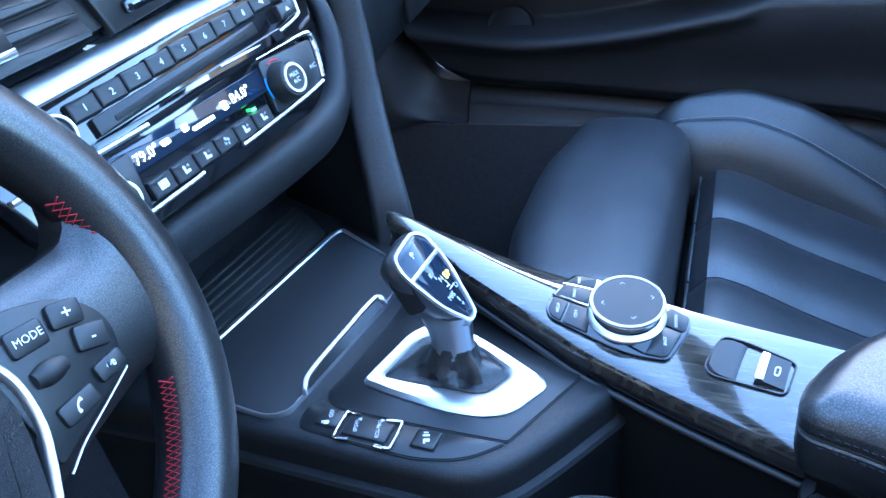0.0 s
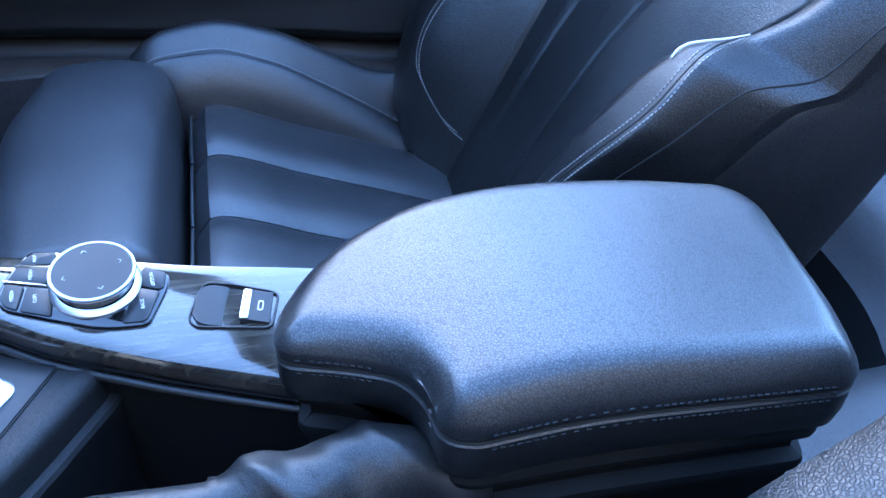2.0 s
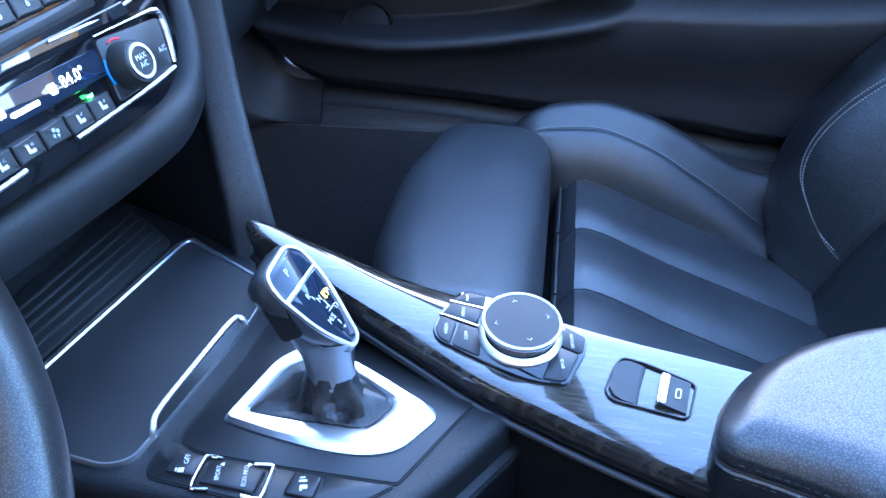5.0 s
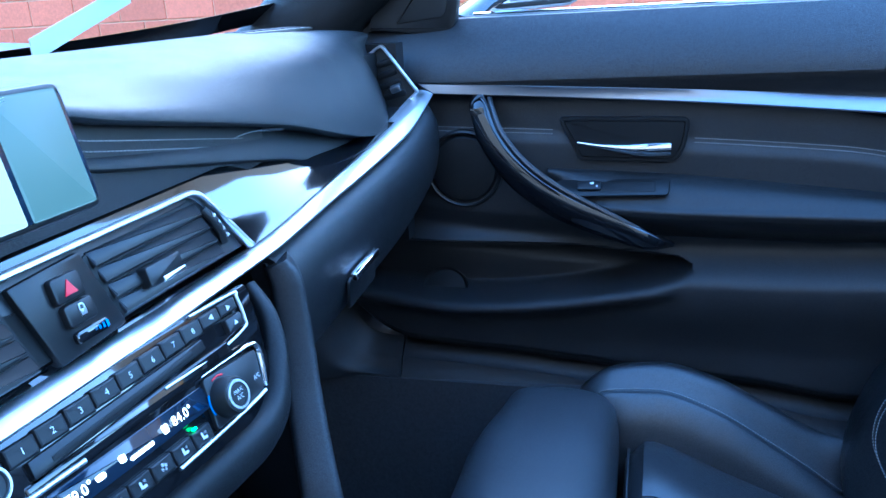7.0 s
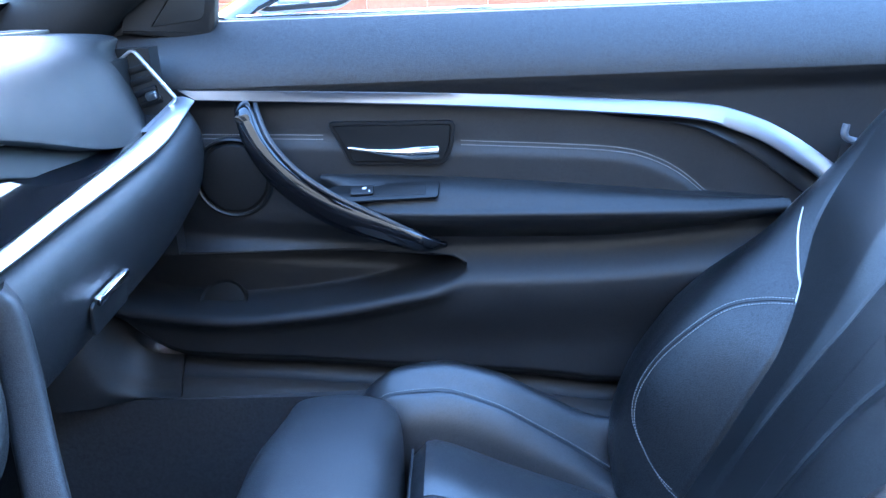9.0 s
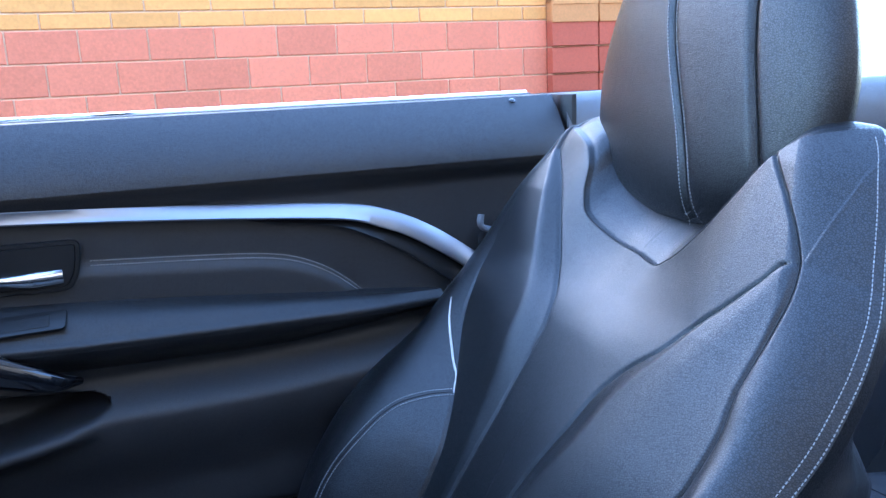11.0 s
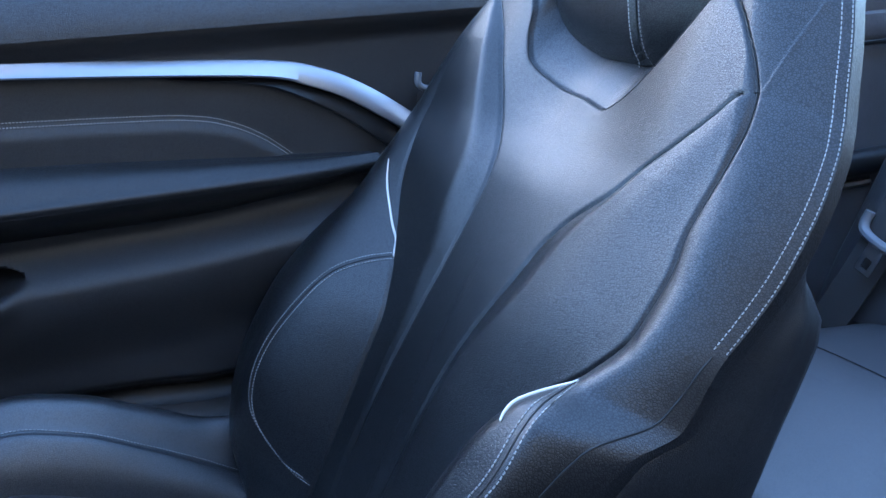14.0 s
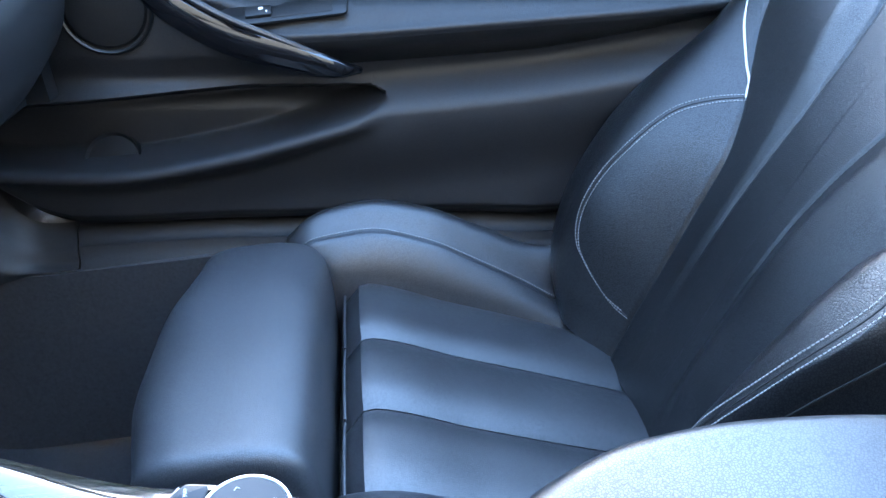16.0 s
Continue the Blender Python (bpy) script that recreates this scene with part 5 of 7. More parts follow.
for u, v, quad in ((0.0530, -0.0172, [(0.0365, -0.0315), (0.0880, -0.0300), (0.0955, -0.0030), (0.0420, 0.0005)]), (-0.0940, -0.0220, [(-0.112, -0.0355), (-0.0745, -0.0345), (-0.0700, -0.0050), (-0.118, -0.0060)])):
    part("knob_plate", plate(round_poly(quad, 0.003, 3), 0.003, lambda a, b, c=0.0: SF(a, b, c - 0.002), 0.001), BUTTON, radio, "black knob plate")
    kn = part("temperature_knob", lathe([(0.0128, 0.0), (0.0128, 0.002), (0.0118, 0.009), (0.0108, 0.0105), (0.0085, 0.0105)], on_stack(u, v, 0.001), 48), RUBBER, radio, "ribbed temperature knob")
    part("knob_ring", lathe([(0.0074, 0.0098), (0.0076, 0.0118), (0.0092, 0.0118), (0.0096, 0.0098)], on_stack(u, v, 0.001), 40), SATIN, kn, "satin ring")
    part("knob_cap", lathe([(0.0074, 0.0095), (0.0072, 0.0112), (0.0005, 0.0112)], on_stack(u, v, 0.001), 32), BUTTON, kn, "black cap")
    bm = text_bm("MAX", 0.0040, on_stack(u, v + 0.002, 0.0123))
    text_bm("A/C", 0.0040, on_stack(u, v - 0.002, 0.0123), bm=bm)
    part("knob_words", bm, WHITE, kn, smooth=False)
    part("red_mark", sweep([SF(u + 0.0145 * math.cos(a), v + 0.0145 * math.sin(a), 0.0014) for a in np.linspace(1.2, 1.9, 8)], 0.0006, None, 6, up=(0, -1, 0.3)), RED_MARK, kn)
    part("blue_mark", sweep([SF(u + 0.0145 * math.cos(a), v + 0.0145 * math.sin(a), 0.0014) for a in np.linspace(2.6, 3.5, 8)], 0.0006, None, 6, up=(0, -1, 0.3)), BLUE_MARK, kn)
part("button_words", text_bm("A/C", 0.0042, on_stack(0.0855, -0.0185, 0.0012)), WHITE, radio, smooth=False)

# lip under the panel, cheeks and strut
part("panel_lip", sweep(crom([(-0.11, 0.585, 0.640), (0.0, 0.572, 0.636), (0.10, 0.556, 0.636), (0.150, 0.549, 0.644), (0.178, 0.553, 0.672), (0.192, 0.562, 0.700), (0.198, 0.578, 0.722)], 50), [0.014, 0.014, 0.014, 0.011, 0.007, 0.005], [0.016, 0.016, 0.016, 0.011, 0.007, 0.005], 14, power=2.6), PLASTIC, dash, "soft black lip round the panel")
STRUT_R = [(0.181, 0.512, 0.520), (0.187, 0.517, 0.552), (0.203, 0.528, 0.585), (0.224, 0.541, 0.625), (0.238, 0.549, 0.662), (0.245, 0.554, 0.690), (0.248, 0.557, 0.708), (0.248, 0.560, 0.716), (0.247, 0.563, 0.724)]
strut = crom([(x + 0.002, y + 0.0175, z) for x, y, z in STRUT_R], 44)
part("console_strut", sweep(strut, [0.011, 0.012, 0.012, 0.013, 0.015, 0.017, 0.018, 0.018, 0.017], [0.0165, 0.0155, 0.0145, 0.0140, 0.0135, 0.013, 0.012, 0.010], 22, up=(-0.45, 0.89, 0.0), power=4.5), DOOR_CARD, dash, "satin grey console strut")
wall_base = crom([(0.172, 0.533), (0.201, 0.590), (0.232, 0.648), (0.250, 0.700)], 14)
inner = crom([(x - 0.006, y + 0.019, z) for x, y, z in STRUT_R], 24)
cheek = []
for k, (bx, by) in enumerate(wall_base):
    f = k / 13
    cheek.append([(bx + (q[0] - inner[0][0]) * (1 - 0.25 * f), by + (q[1] - inner[0][1]) * (1 - 0.3 * f), 0.15 + (q[2] - 0.15) * 1.0 if n else 0.15) for n, q in enumerate(inner)])
part("footwell_cheek", slab(cheek, (0.012, -0.004, 0)), PLASTIC, dash, "black side of the console in the footwell")

# passenger end vent
ev = thing("side_air_vent", "black side air vent with satin frame at the dash end", "air vent", (0.70, 0.62, 0.80))
EF = frame_at((0.699, 0.620, 0.810), (0, -1, 0), (0, 0, 1))
eo = round_poly([(-0.012, -0.050), (0.034, -0.010), (-0.012, 0.052), (-0.038, 0.034)], [0.004, 0.004, 0.008, 0.008], 4)
part("vent_frame", ring_plate(eo, inset(eo, 0.0035), 0.006, EF, 0.0015), SATIN, ev, "satin frame")
part("vent_throat", plate(inset(eo, 0.003), 0.002, EF, 0.0005), DARK, ev, "dark throat")
for k in range(4):
    part("slat", rbox(0.030, 0.008, 0.004, frame_at(EF(-0.014 + 0.005 * k, 0.026 - 0.013 * k, 0.001), (0, -0.85, 0.25), (-0.3, 0.2, 0.9)), 0.002), BUTTON, ev)
part("vent_tab", rbox(0.014, 0.009, 0.008, frame_at(EF(0.004, -0.004, 0.003), (0, -0.85, 0.25), (-0.3, 0.2, 0.9)), 0.002), GREY_METAL, ev, "bright tab")
part("dash_end", slab([[(0.702, y, z) for z in np.linspace(0.60, 0.86, 6)] for y in np.linspace(0.615, 0.95, 6)], (0.03, 0, 0)), PLASTIC_SMOOTH, dash, "black end of the dash")
gr = thing("dash_speaker_grille", "slotted black grille in the dash top", "grille", (0.60, 0.72, 0.886))
part("grille_plate", rbox(0.13, 0.05, 0.003, frame_at((0.585, 0.735, 0.8845), (1, -0.25, 0), (0.25, 1, 0.0)), 0.012), PLASTIC_SMOOTH, gr)
for k in range(8):
    part("grille_slot", rbox(0.006, 0.034, 0.001, frame_at((0.54 + 0.0125 * k, 0.746 - 0.0031 * k, 0.8877), (1, -0.25, 0), (0.25, 1, 0.0)), 0.002), DARK, gr)

# windscreen, pillar, sail panel, mirror
frit = crom([(-0.80, 0.86, 0.885), (-0.5, 1.03, 0.862), (0.0, 1.09, 0.852), (0.35, 1.05, 0.858), (0.54, 0.99, 0.868), (0.68, 0.91, 0.882), (0.765, 0.82, 0.900)], 50)
part("windscreen_frame", slab([[tuple(p + np.array((0, -0.03 * f, 0.020 * f))) for f in np.linspace(-0.4, 1, 5)] for p in frit], (0, 0.004, 0)), GLOSS, kind="structure", label="black printed lower edge of the windscreen")
part("pillar_a", sweep(crom([(0.800, 0.86, 0.82), (0.798, 0.775, 0.885), (0.790, 0.685, 0.955), (0.765, 0.565, 1.035), (0.715, 0.43, 1.125), (0.60, 0.22, 1.28)], 36), [0.05, 0.05, 0.045, 0.04, 0.035], [0.062, 0.064, 0.060, 0.050, 0.042], 20, power=2.6), PLASTIC, kind="structure", label="black windscreen pillar")
part("windscreen_header", sweep(crom([(-0.60, 0.22, 1.28), (0.0, 0.18, 1.31), (0.60, 0.22, 1.28)], 20), 0.04, 0.03, 12), PLASTIC, kind="structure", label="black header of the windscreen")
part("pillar_a_driver", sweep(crom([(-0.785, 0.86, 0.84), (-0.77, 0.76, 0.92), (-0.73, 0.60, 1.05), (-0.67, 0.42, 1.18), (-0.60, 0.22, 1.28)], 30), 0.040, 0.034, 16, power=2.6), PLASTIC, kind="structure", label="black windscreen pillar")
sail = frame_at((0.788, 0.60, 0.90), (0, -1, 0), (0.05, 0, 1))
so = round_poly([(-0.075, -0.026), (0.026, -0.038), (0.047, -0.026), (0.056, 0.043), (0.062, 0.110), (0.025, 0.125), (-0.025, 0.062), (-0.070, -0.004)], [0.004, 0.012, 0.014, 0.02, 0.006, 0.006, 0.03, 0.012], 4)
sl = thing("mirror_sail_panel", "black triangular sail panel with speaker inlay", "sail panel", (0.79, 0.58, 0.885))
part("sail_plate", plate(so, 0.014, sail, 0.004), PLASTIC, sl, "black triangular plate")
part("sail_inlay", plate(round_poly([(-0.036, -0.020), (0.034, -0.013), (0.041, 0.022), (0.047, 0.080), (0.038, 0.082), (0.012, 0.040)], [0.004, 0.01, 0.02, 0.006, 0.006, 0.03], 4), 0.0155, sail, 0.002), RUBBER, sl, "dark inlay")
hood = [[(x, y, 0.912 - 0.10 * ((y - 1.1) / 1.3) ** 2 - 0.05 * (x / 0.85) ** 2) for y in np.linspace(1.1, 2.4, 14)] for x in np.linspace(-0.86, 0.86, 16)]
part("car_hood", slab(hood, (0, 0, -0.02)), PAINT, label="white painted hood of the car", category="car hood")
mr = thing("side_mirror", "white outside mirror with black rim on the door", "side mirror", (0.98, 0.5, 0.87))
MF = frame_at((1.0, 0.475, 0.944), (0.35, -0.93, 0), (0.05, 0, 1))
mo = round_poly([(-0.085, -0.055), (0.06, -0.05), (0.09, -0.02), (0.085, 0.06), (-0.08, 0.06)], [0.03, 0.02, 0.02, 0.03, 0.03], 6)
secs = [[MF(u, v, w) for u, v in inset(mo, d)] for d, w in ((0.0, 0.0), (-0.004, -0.012), (0.006, -0.05), (0.03, -0.075))]
part("mirror_housing", loft(secs), PAINT, mr, "white painted housing")
part("mirror_rim", ring_plate(mo, inset(mo, 0.007), 0.006, MF, 0.002), RUBBER, mr, "black rim")
part("mirror_glass", plate(inset(mo, 0.006), 0.0015, MF, 0.0005), MIRROR, mr, "mirror glass")
bm = bmesh.new()
for k in range(2):
    rbox(0.07 - 0.02 * k, 0.004, 0.0004, frame_at(MF(-0.02, -0.034 - 0.008 * k, 0.0018), (0.35, -0.93, 0), (0.05, 0, 1)), 0.001, bm=bm)
part("mirror_print", bm, GREY_METAL, mr)
part("mirror_foot", sweep([(0.86, 0.575, 0.875), (0.92, 0.55, 0.90), (0.97, 0.52, 0.915)], [0.03, 0.025, 0.02], [0.015, 0.013, 0.012], 12), GLOSS, mr, "gloss black mirror foot")
lab = thing("paper_tag", "pale paper strip lying behind the windscreen", "paper tag", (0.55, 0.955, 0.905))
part("paper_strip", slab([[(0.46 + 0.19 * f, 0.95, 0.870 + 0.058 * f + 0.024 * g) for g in (0, 1)] for f in np.linspace(0, 1, 6)], (0, 0.002, 0.0)), PAPER, lab)

# ---- steering wheel ----
wheel = thing("steering_wheel", "black leather steering wheel with red stitching and buttons", "steering wheel", (-0.2045, 0.523, 0.692))
WC, WN = np.array((-0.2075, 0.523, 0.692)), np.array((0.0, -0.906, 0.423))
WF = frame_at(WC, (1, 0, 0), (0, 0.423, 0.906))
WR = 0.1205
ring = []
for k in range(96):
    a = 2 * math.pi * k / 96
    c = np.array(WF(WR * math.cos(a), WR * math.sin(a), 0))
    rad = np.array(WF(math.cos(a), math.sin(a), 0)) - WC
    row = []
    for j in range(18):
        b = 2 * math.pi * j / 18
        row.append(tuple(c + rad * 0.016 * math.cos(b) + WN * 0.0172 * math.sin(b)))
    ring.append(row)
part("wheel_rim", grid_bm(ring, close_u=True, close_v=True)[0], RIM_LEATHER, wheel, "sky-lightened smooth leather rim")
for a0, a1 in ((-1.2, -0.55), (0.07, 0.25), (math.pi + 0.55, math.pi + 1.2), (math.pi - 0.25, math.pi - 0.07)):
    bm = bmesh.new()
    for flip in (1, -1):
        path = []
        for i, a in enumerate(np.linspace(a0, a1, int(abs(a1 - a0) * 44))):
            w = 0.005 + flip * (0.0032 if i % 2 else -0.0032)
            r = WR - 0.016 * math.sqrt(1 - (w / 0.0172) ** 2) - 0.0004
            path.append(WF(r * math.cos(a), r * math.sin(a), w))
        sweep(path, 0.0005, None, 5, bm=bm)
    part("rim_stitching", bm, THREAD_RED, wheel, "red cross stitching", smooth=False, kind="stuff")
WSV = (0, 0.423, 0.906)
for s in (1, -1):
    sp_rows = []
    for f in np.linspace(0, 1, 20):
        r = 0.020 + (WR - 0.030) * f
        top = lerp(f, (0, 0.55, 0.8, 0.92, 1), (0.016, 0.012, 0.011, 0.017, 0.034))
        low = lerp(f, (0, 0.5, 0.75, 0.92, 1), (-0.055, -0.049, -0.047, -0.050, -0.066))
        sp_rows.append([WF(s * r, (top + low) / 2 + (top - low) / 2 * g, 0.002 + 0.010 * (1 - abs(g) ** 3) - 0.002 * f) for g in np.linspace(-1, 1, 14)])
    part("spoke", slab(sp_rows, tuple(-WN * 0.016)), RIM_LEATHER, wheel, "leather covered spoke")
    pod = round_poly([(0.032, -0.046), (0.061, -0.0395), (0.0745, -0.037), (0.0825, -0.021), (0.079, -0.0085), (0.069, 0.0005), (0.050, 0.008), (0.034, 0.011)], [0.003, 0.01, 0.008, 0.008, 0.008, 0.008, 0.01, 0.003], 4)
    pd = part("button_pod", plate([(s * u, v) for u, v in pod], 0.003, lambda a, b, c=0.0: WF(a, b, 0.0105 + c), 0.001), PLASTIC_SMOOTH, wheel, "black button pod")
    for u, v, w, h, turn, mark in ((0.0688, -0.0072, 0.0135, 0.0095, -0.35, "+"), (0.0712, -0.0195, 0.0135, 0.0095, -0.45, "-"), (0.0518, -0.0052, 0.0150, 0.0098, -0.18, "MODE"), (0.0692, -0.0320, 0.0135, 0.0075, -0.05, "v"), (0.0502, -0.0345, 0.0165, 0.0080, -0.05, "p")):
        bu, bv = (1, s * math.sin(turn) * 0.423, s * math.sin(turn) * 0.906), WSV
        bf = frame_at(WF(s * u, v, 0.0132), bu, bv)
        bt = part("wheel_button", rbox(w, h, 0.0022, bf, 0.0018, bevel=0.0008), BUTTON, pd)
        mf = frame_at(WF(s * u, v, 0.0155), bu, bv)
        if mark in "+-MODE":
            part("button_mark", text_bm(mark, 0.0042 if len(mark) > 1 else 0.0075, mf), WHITE, bt, smooth=False)
        elif mark == "p":
            part("button_mark", sweep([mf(a, b, 0.0) for a, b in crom([(-0.0015, -0.002), (-0.0017, -0.0004), (-0.0004, 0.0014), (0.0014, 0.0018)], 10)], [0.0008, 0.0004, 0.0004, 0.0008], 0.0003, 6, up=tuple(WN)), WHITE, bt, smooth=False)
        else:
            bm = rbox(0.0016, 0.0024, 0.0003, mf, 0.0006, x=0.0012)
            rbox(0.0022, 0.0010, 0.0003, mf, 0.0004, x=-0.001, y=0.0005, bm=bm)
            part("button_mark", bm, WHITE, bt)
    part("thumb_roller", sweep([WF(s * 0.0505 + d, -0.0190 - s * 0.15 * d, 0.0135) for d in np.linspace(-0.0065, 0.0065, 8)], [0.003, 0.0045, 0.0045, 0.003], None, 12), RUBBER, pd, "ribbed thumb roller")
    # satin sweep stands in for the highlight along the pod's lower edge
    part("pod_edge_highlight", sweep([WF(s * u, v, 0.0125) for u, v in crom([(0.0755, -0.0375), (0.060, -0.0415), (0.044, -0.0455), (0.033, -0.050)], 20)], 0.0005, None, 6), SATIN, pd, "painted highlight on the pod edge")
    part("spoke_line", sweep([WF(s * u, v, 0.0135) for u, v in crom([(0.030, 0.008), (0.0365, -0.004), (0.0385, -0.016), (0.0355, -0.030), (0.029, -0.042), (0.020, -0.056), (0.012, -0.072)], 40)], 0.0019, 0.003, 10, up=tuple(WN), power=3), SATIN, wheel, "satin spoke line")
hub = round_poly([(-0.010, -0.075), (0.010, -0.075), (0.027, -0.043), (0.0365, -0.018), (0.034, -0.002), (0.024, 0.018), (-0.024, 0.018), (-0.034, -0.002), (-0.0365, -0.018), (-0.027, -0.043)], 0.010, 5)
part("airbag_cover", plate(hub, 0.017, WF, 0.006), PLASTIC, wheel, "grained black airbag cover")
part("wheel_column", lathe([(0.028, -0.004), (0.034, -0.10), (0.05, -0.16)], WF, 24), PLASTIC, wheel, "black column shroud")

# ---- centre console ----
console = thing("centre_console", "black centre console with wood trim and satin details", "centre console", (0.05, 0.35, 0.1))
PANEL = [(-0.026, 0.668), (-0.029, 0.56), (-0.034, 0.50), (-0.0385, 0.44), (-0.0405, 0.410), (-0.031, 0.390), (-0.008, 0.372), (0.039, 0.3420), (0.049, 0.3435), (0.098, 0.423), (0.148, 0.500), (0.196, 0.578), (0.240, 0.668)]
ZT = 0.526


def flat(z):
    return lambda u, v, w=0.0: (u, v, z + w)


pout = round_poly(PANEL, [0.01, 0.02, 0.03, 0.04, 0.014, 0.012, 0.03, 0.005, 0.005, 0.03, 0.02, 0.02, 0.01], 6)
secs = [[(u, v, z) for u, v in inset(pout, d)] for d, z in ((-0.004, 0.12), (-0.005, 0.40), (-0.008, 0.494), (-0.0095, 0.499), (-0.0100, 0.5025), (-0.0085, 0.5050), (-0.0045, 0.5062), (-0.0040, 0.5085), (-0.0045, 0.5180), (-0.0030, 0.5225), (0.0, 0.5250), (0.004, 0.5256))]
part("console_body", loft(secs), PLASTIC, console, "black console body with a stepped edge")
SHIFT = [(0.0005, 0.5055), (-0.0085, 0.4935), (-0.0118, 0.453), (-0.0135, 0.4226), (-0.0148, 0.3890), (0.0465, 0.3585), (0.0560, 0.3600), (0.0935, 0.4270), (0.1290, 0.486), (0.0990, 0.4905), (0.0588, 0.4935)]
so2 = round_poly(SHIFT, [0.006, 0.006, 0.02, 0.02, 0.002, 0.004, 0.004, 0.02, 0.01, 0.02, 0.02], 4)
part("shift_panel_joint", plate(inset(so2, -0.0008), 0.0008, flat(ZT - 0.0004), 0.0002), DARK, console, "thin dark joint")
part("shift_panel", plate(so2, 0.0016, flat(ZT - 0.0004), 0.0005), PLASTIC_SMOOTH, console, "smooth black shifter panel")
SIDE = [(-0.027, 0.511), (-0.0335, 0.465), (-0.0368, 0.434), (-0.0315, 0.4075), (-0.0165, 0.3905), (-0.0153, 0.4226), (-0.0136, 0.453), (-0.0103, 0.4935), (-0.0030, 0.5060), (-0.0120, 0.512)]
sd2 = round_poly(SIDE, [0.006, 0.02, 0.012, 0.012, 0.002, 0.02, 0.02, 0.006, 0.004, 0.006], 4)
part("button_panel_joint", plate(inset(sd2, -0.0007), 0.0008, flat(ZT - 0.0004), 0.0002), DARK, console, "thin dark joint")
part("button_panel", plate(sd2, 0.0015, flat(ZT - 0.0004), 0.0005), PLASTIC_SMOOTH, console, "smooth black button panel")

# roller tray with chrome rim
TRAY = [(-0.010, 0.612), (-0.0215, 0.556), (-0.0255, 0.532), (-0.0195, 0.5200), (-0.002, 0.5172), (0.101, 0.5005), (0.137, 0.5040), (0.185, 0.5775), (0.176, 0.5845), (0.040, 0.6060)]
TRAY_IN = [(-0.0070, 0.6085), (-0.0198, 0.556), (-0.0240, 0.532), (-0.0187, 0.5213), (-0.002, 0.5188), (0.101, 0.5021), (0.1355, 0.5056), (0.1800, 0.5765), (0.1735, 0.5797), (0.040, 0.6010)]
TR_R = [0.010, 0.02, 0.010, 0.010, 0.010, 0.012, 0.012, 0.007, 0.006, 0.02]
to, ti = round_poly(TRAY, TR_R, 6), round_poly(TRAY_IN, TR_R, 6)
part("tray_rim", ring_plate(to, ti, 0.0040, flat(ZT - 0.0010), 0.0008), SATIN, console, "satin tray rim")
secs = [[(u, v, z) for u, v in inset(ti, d)] for d, z in ((0.0002, ZT + 0.0018), (0.0012, ZT + 0.0005), (0.0035, ZT + 0.0001), (0.007, ZT + 0.0004), (0.012, ZT + 0.0008), (0.03, ZT + 0.0010))]
part("tray_floor", loft(secs), TRAY_SKIN, console, "smooth black tray floor")
hd = crom([(-0.0045, 0.5160, ZT + 0.0030), (-0.0015, 0.5170, ZT + 0.0065), (0.010, 0.5185, ZT + 0.0085), (0.050, 0.5140, ZT + 0.0085), (0.086, 0.5090, ZT + 0.0085), (0.0915, 0.5055, ZT + 0.0070), (0.0905, 0.5015, ZT + 0.0030)], 50)
part("tray_handle", sweep(hd, 0.0017, 0.0016, 10, up=(0, 1, 0.2), power=4), SATIN, console, "bright tray handle")
flap = [[tuple(np.array((0.0 + 0.089 * f, 0.5165 - 0.0143 * f, ZT + 0.0032)) * (1 - g) + np.array((0.004 + 0.084 * f, 0.5175 - 0.0085 * f, ZT + 0.0082)) * g) for g in np.linspace(0, 1, 4)] for f in np.linspace(0, 1, 10)]
part("tray_handle_plate", slab(flap, (0, 0.0012, -0.0012)), PLASTIC_SMOOTH, console, "black plate under the handle")
# ribbed mat before the tray
mat_o = round_poly([(0.030, 0.613), (0.178, 0.590), (0.2285, 0.650), (0.030, 0.668)], [0.004, 0.008, 0.01, 0.004], 4)
part("mat_floor", plate(mat_o, 0.0022, flat(ZT - 0.0008), 0.0008), RUBBER, console, "black rubber mat")
for k in range(5):
    f = (k + 0.6) / 5.6
    a, b = np.array((0.034, 0.6165 + 0.048 * f)), np.array((0.175 + 0.044 * f, 0.5945 + 0.052 * f))
    part("mat_rib", sweep([(*(a + (b - a) * g), ZT + 0.0014) for g in np.linspace(0, 1, 6)], [0.0012, 0.0016, 0.0016, 0.0012], 0.0016, 8), RUBBER, console)
part("bin_back", slab([[(x, 0.668 - 0.04 * (x + 0.03), z) for z in np.linspace(ZT - 0.002, 0.63, 5)] for x in np.linspace(-0.08, 0.24, 6)], (0, 0.02, 0)), PLASTIC, console, "black bin back")

# shifter bezel and boot
BZ_O = [(0.0130, 0.4870), (0.0640, 0.4735), (0.0800, 0.4560), (0.0640, 0.4225), (0.0355, 0.3790), (0.0285, 0.3768), (0.0040, 0.3920), (-0.0015, 0.4080), (-0.0010, 0.4300), (0.0060, 0.4640)]
bo = round_poly(BZ_O, [0.004, 0.010, 0.014, 0.02, 0.006, 0.006, 0.014, 0.012, 0.02, 0.02], 6)
BZ_I = [(0.0195, 0.4755), (0.0590, 0.4650), (0.0680, 0.4530), (0.0545, 0.4240), (0.0400, 0.4035), (0.0335, 0.4005), (0.0175, 0.4100), (0.0160, 0.4180), (0.0170, 0.4330), (0.0180, 0.4560)]
bi = round_poly(BZ_I, [0.004, 0.006, 0.008, 0.008, 0.005, 0.005, 0.004, 0.006, 0.008, 0.008], 6)
part("shifter_bezel", ring_plate(bo, bi, 0.0048, flat(ZT), 0.0022), SATIN, console, "broad satin bezel")
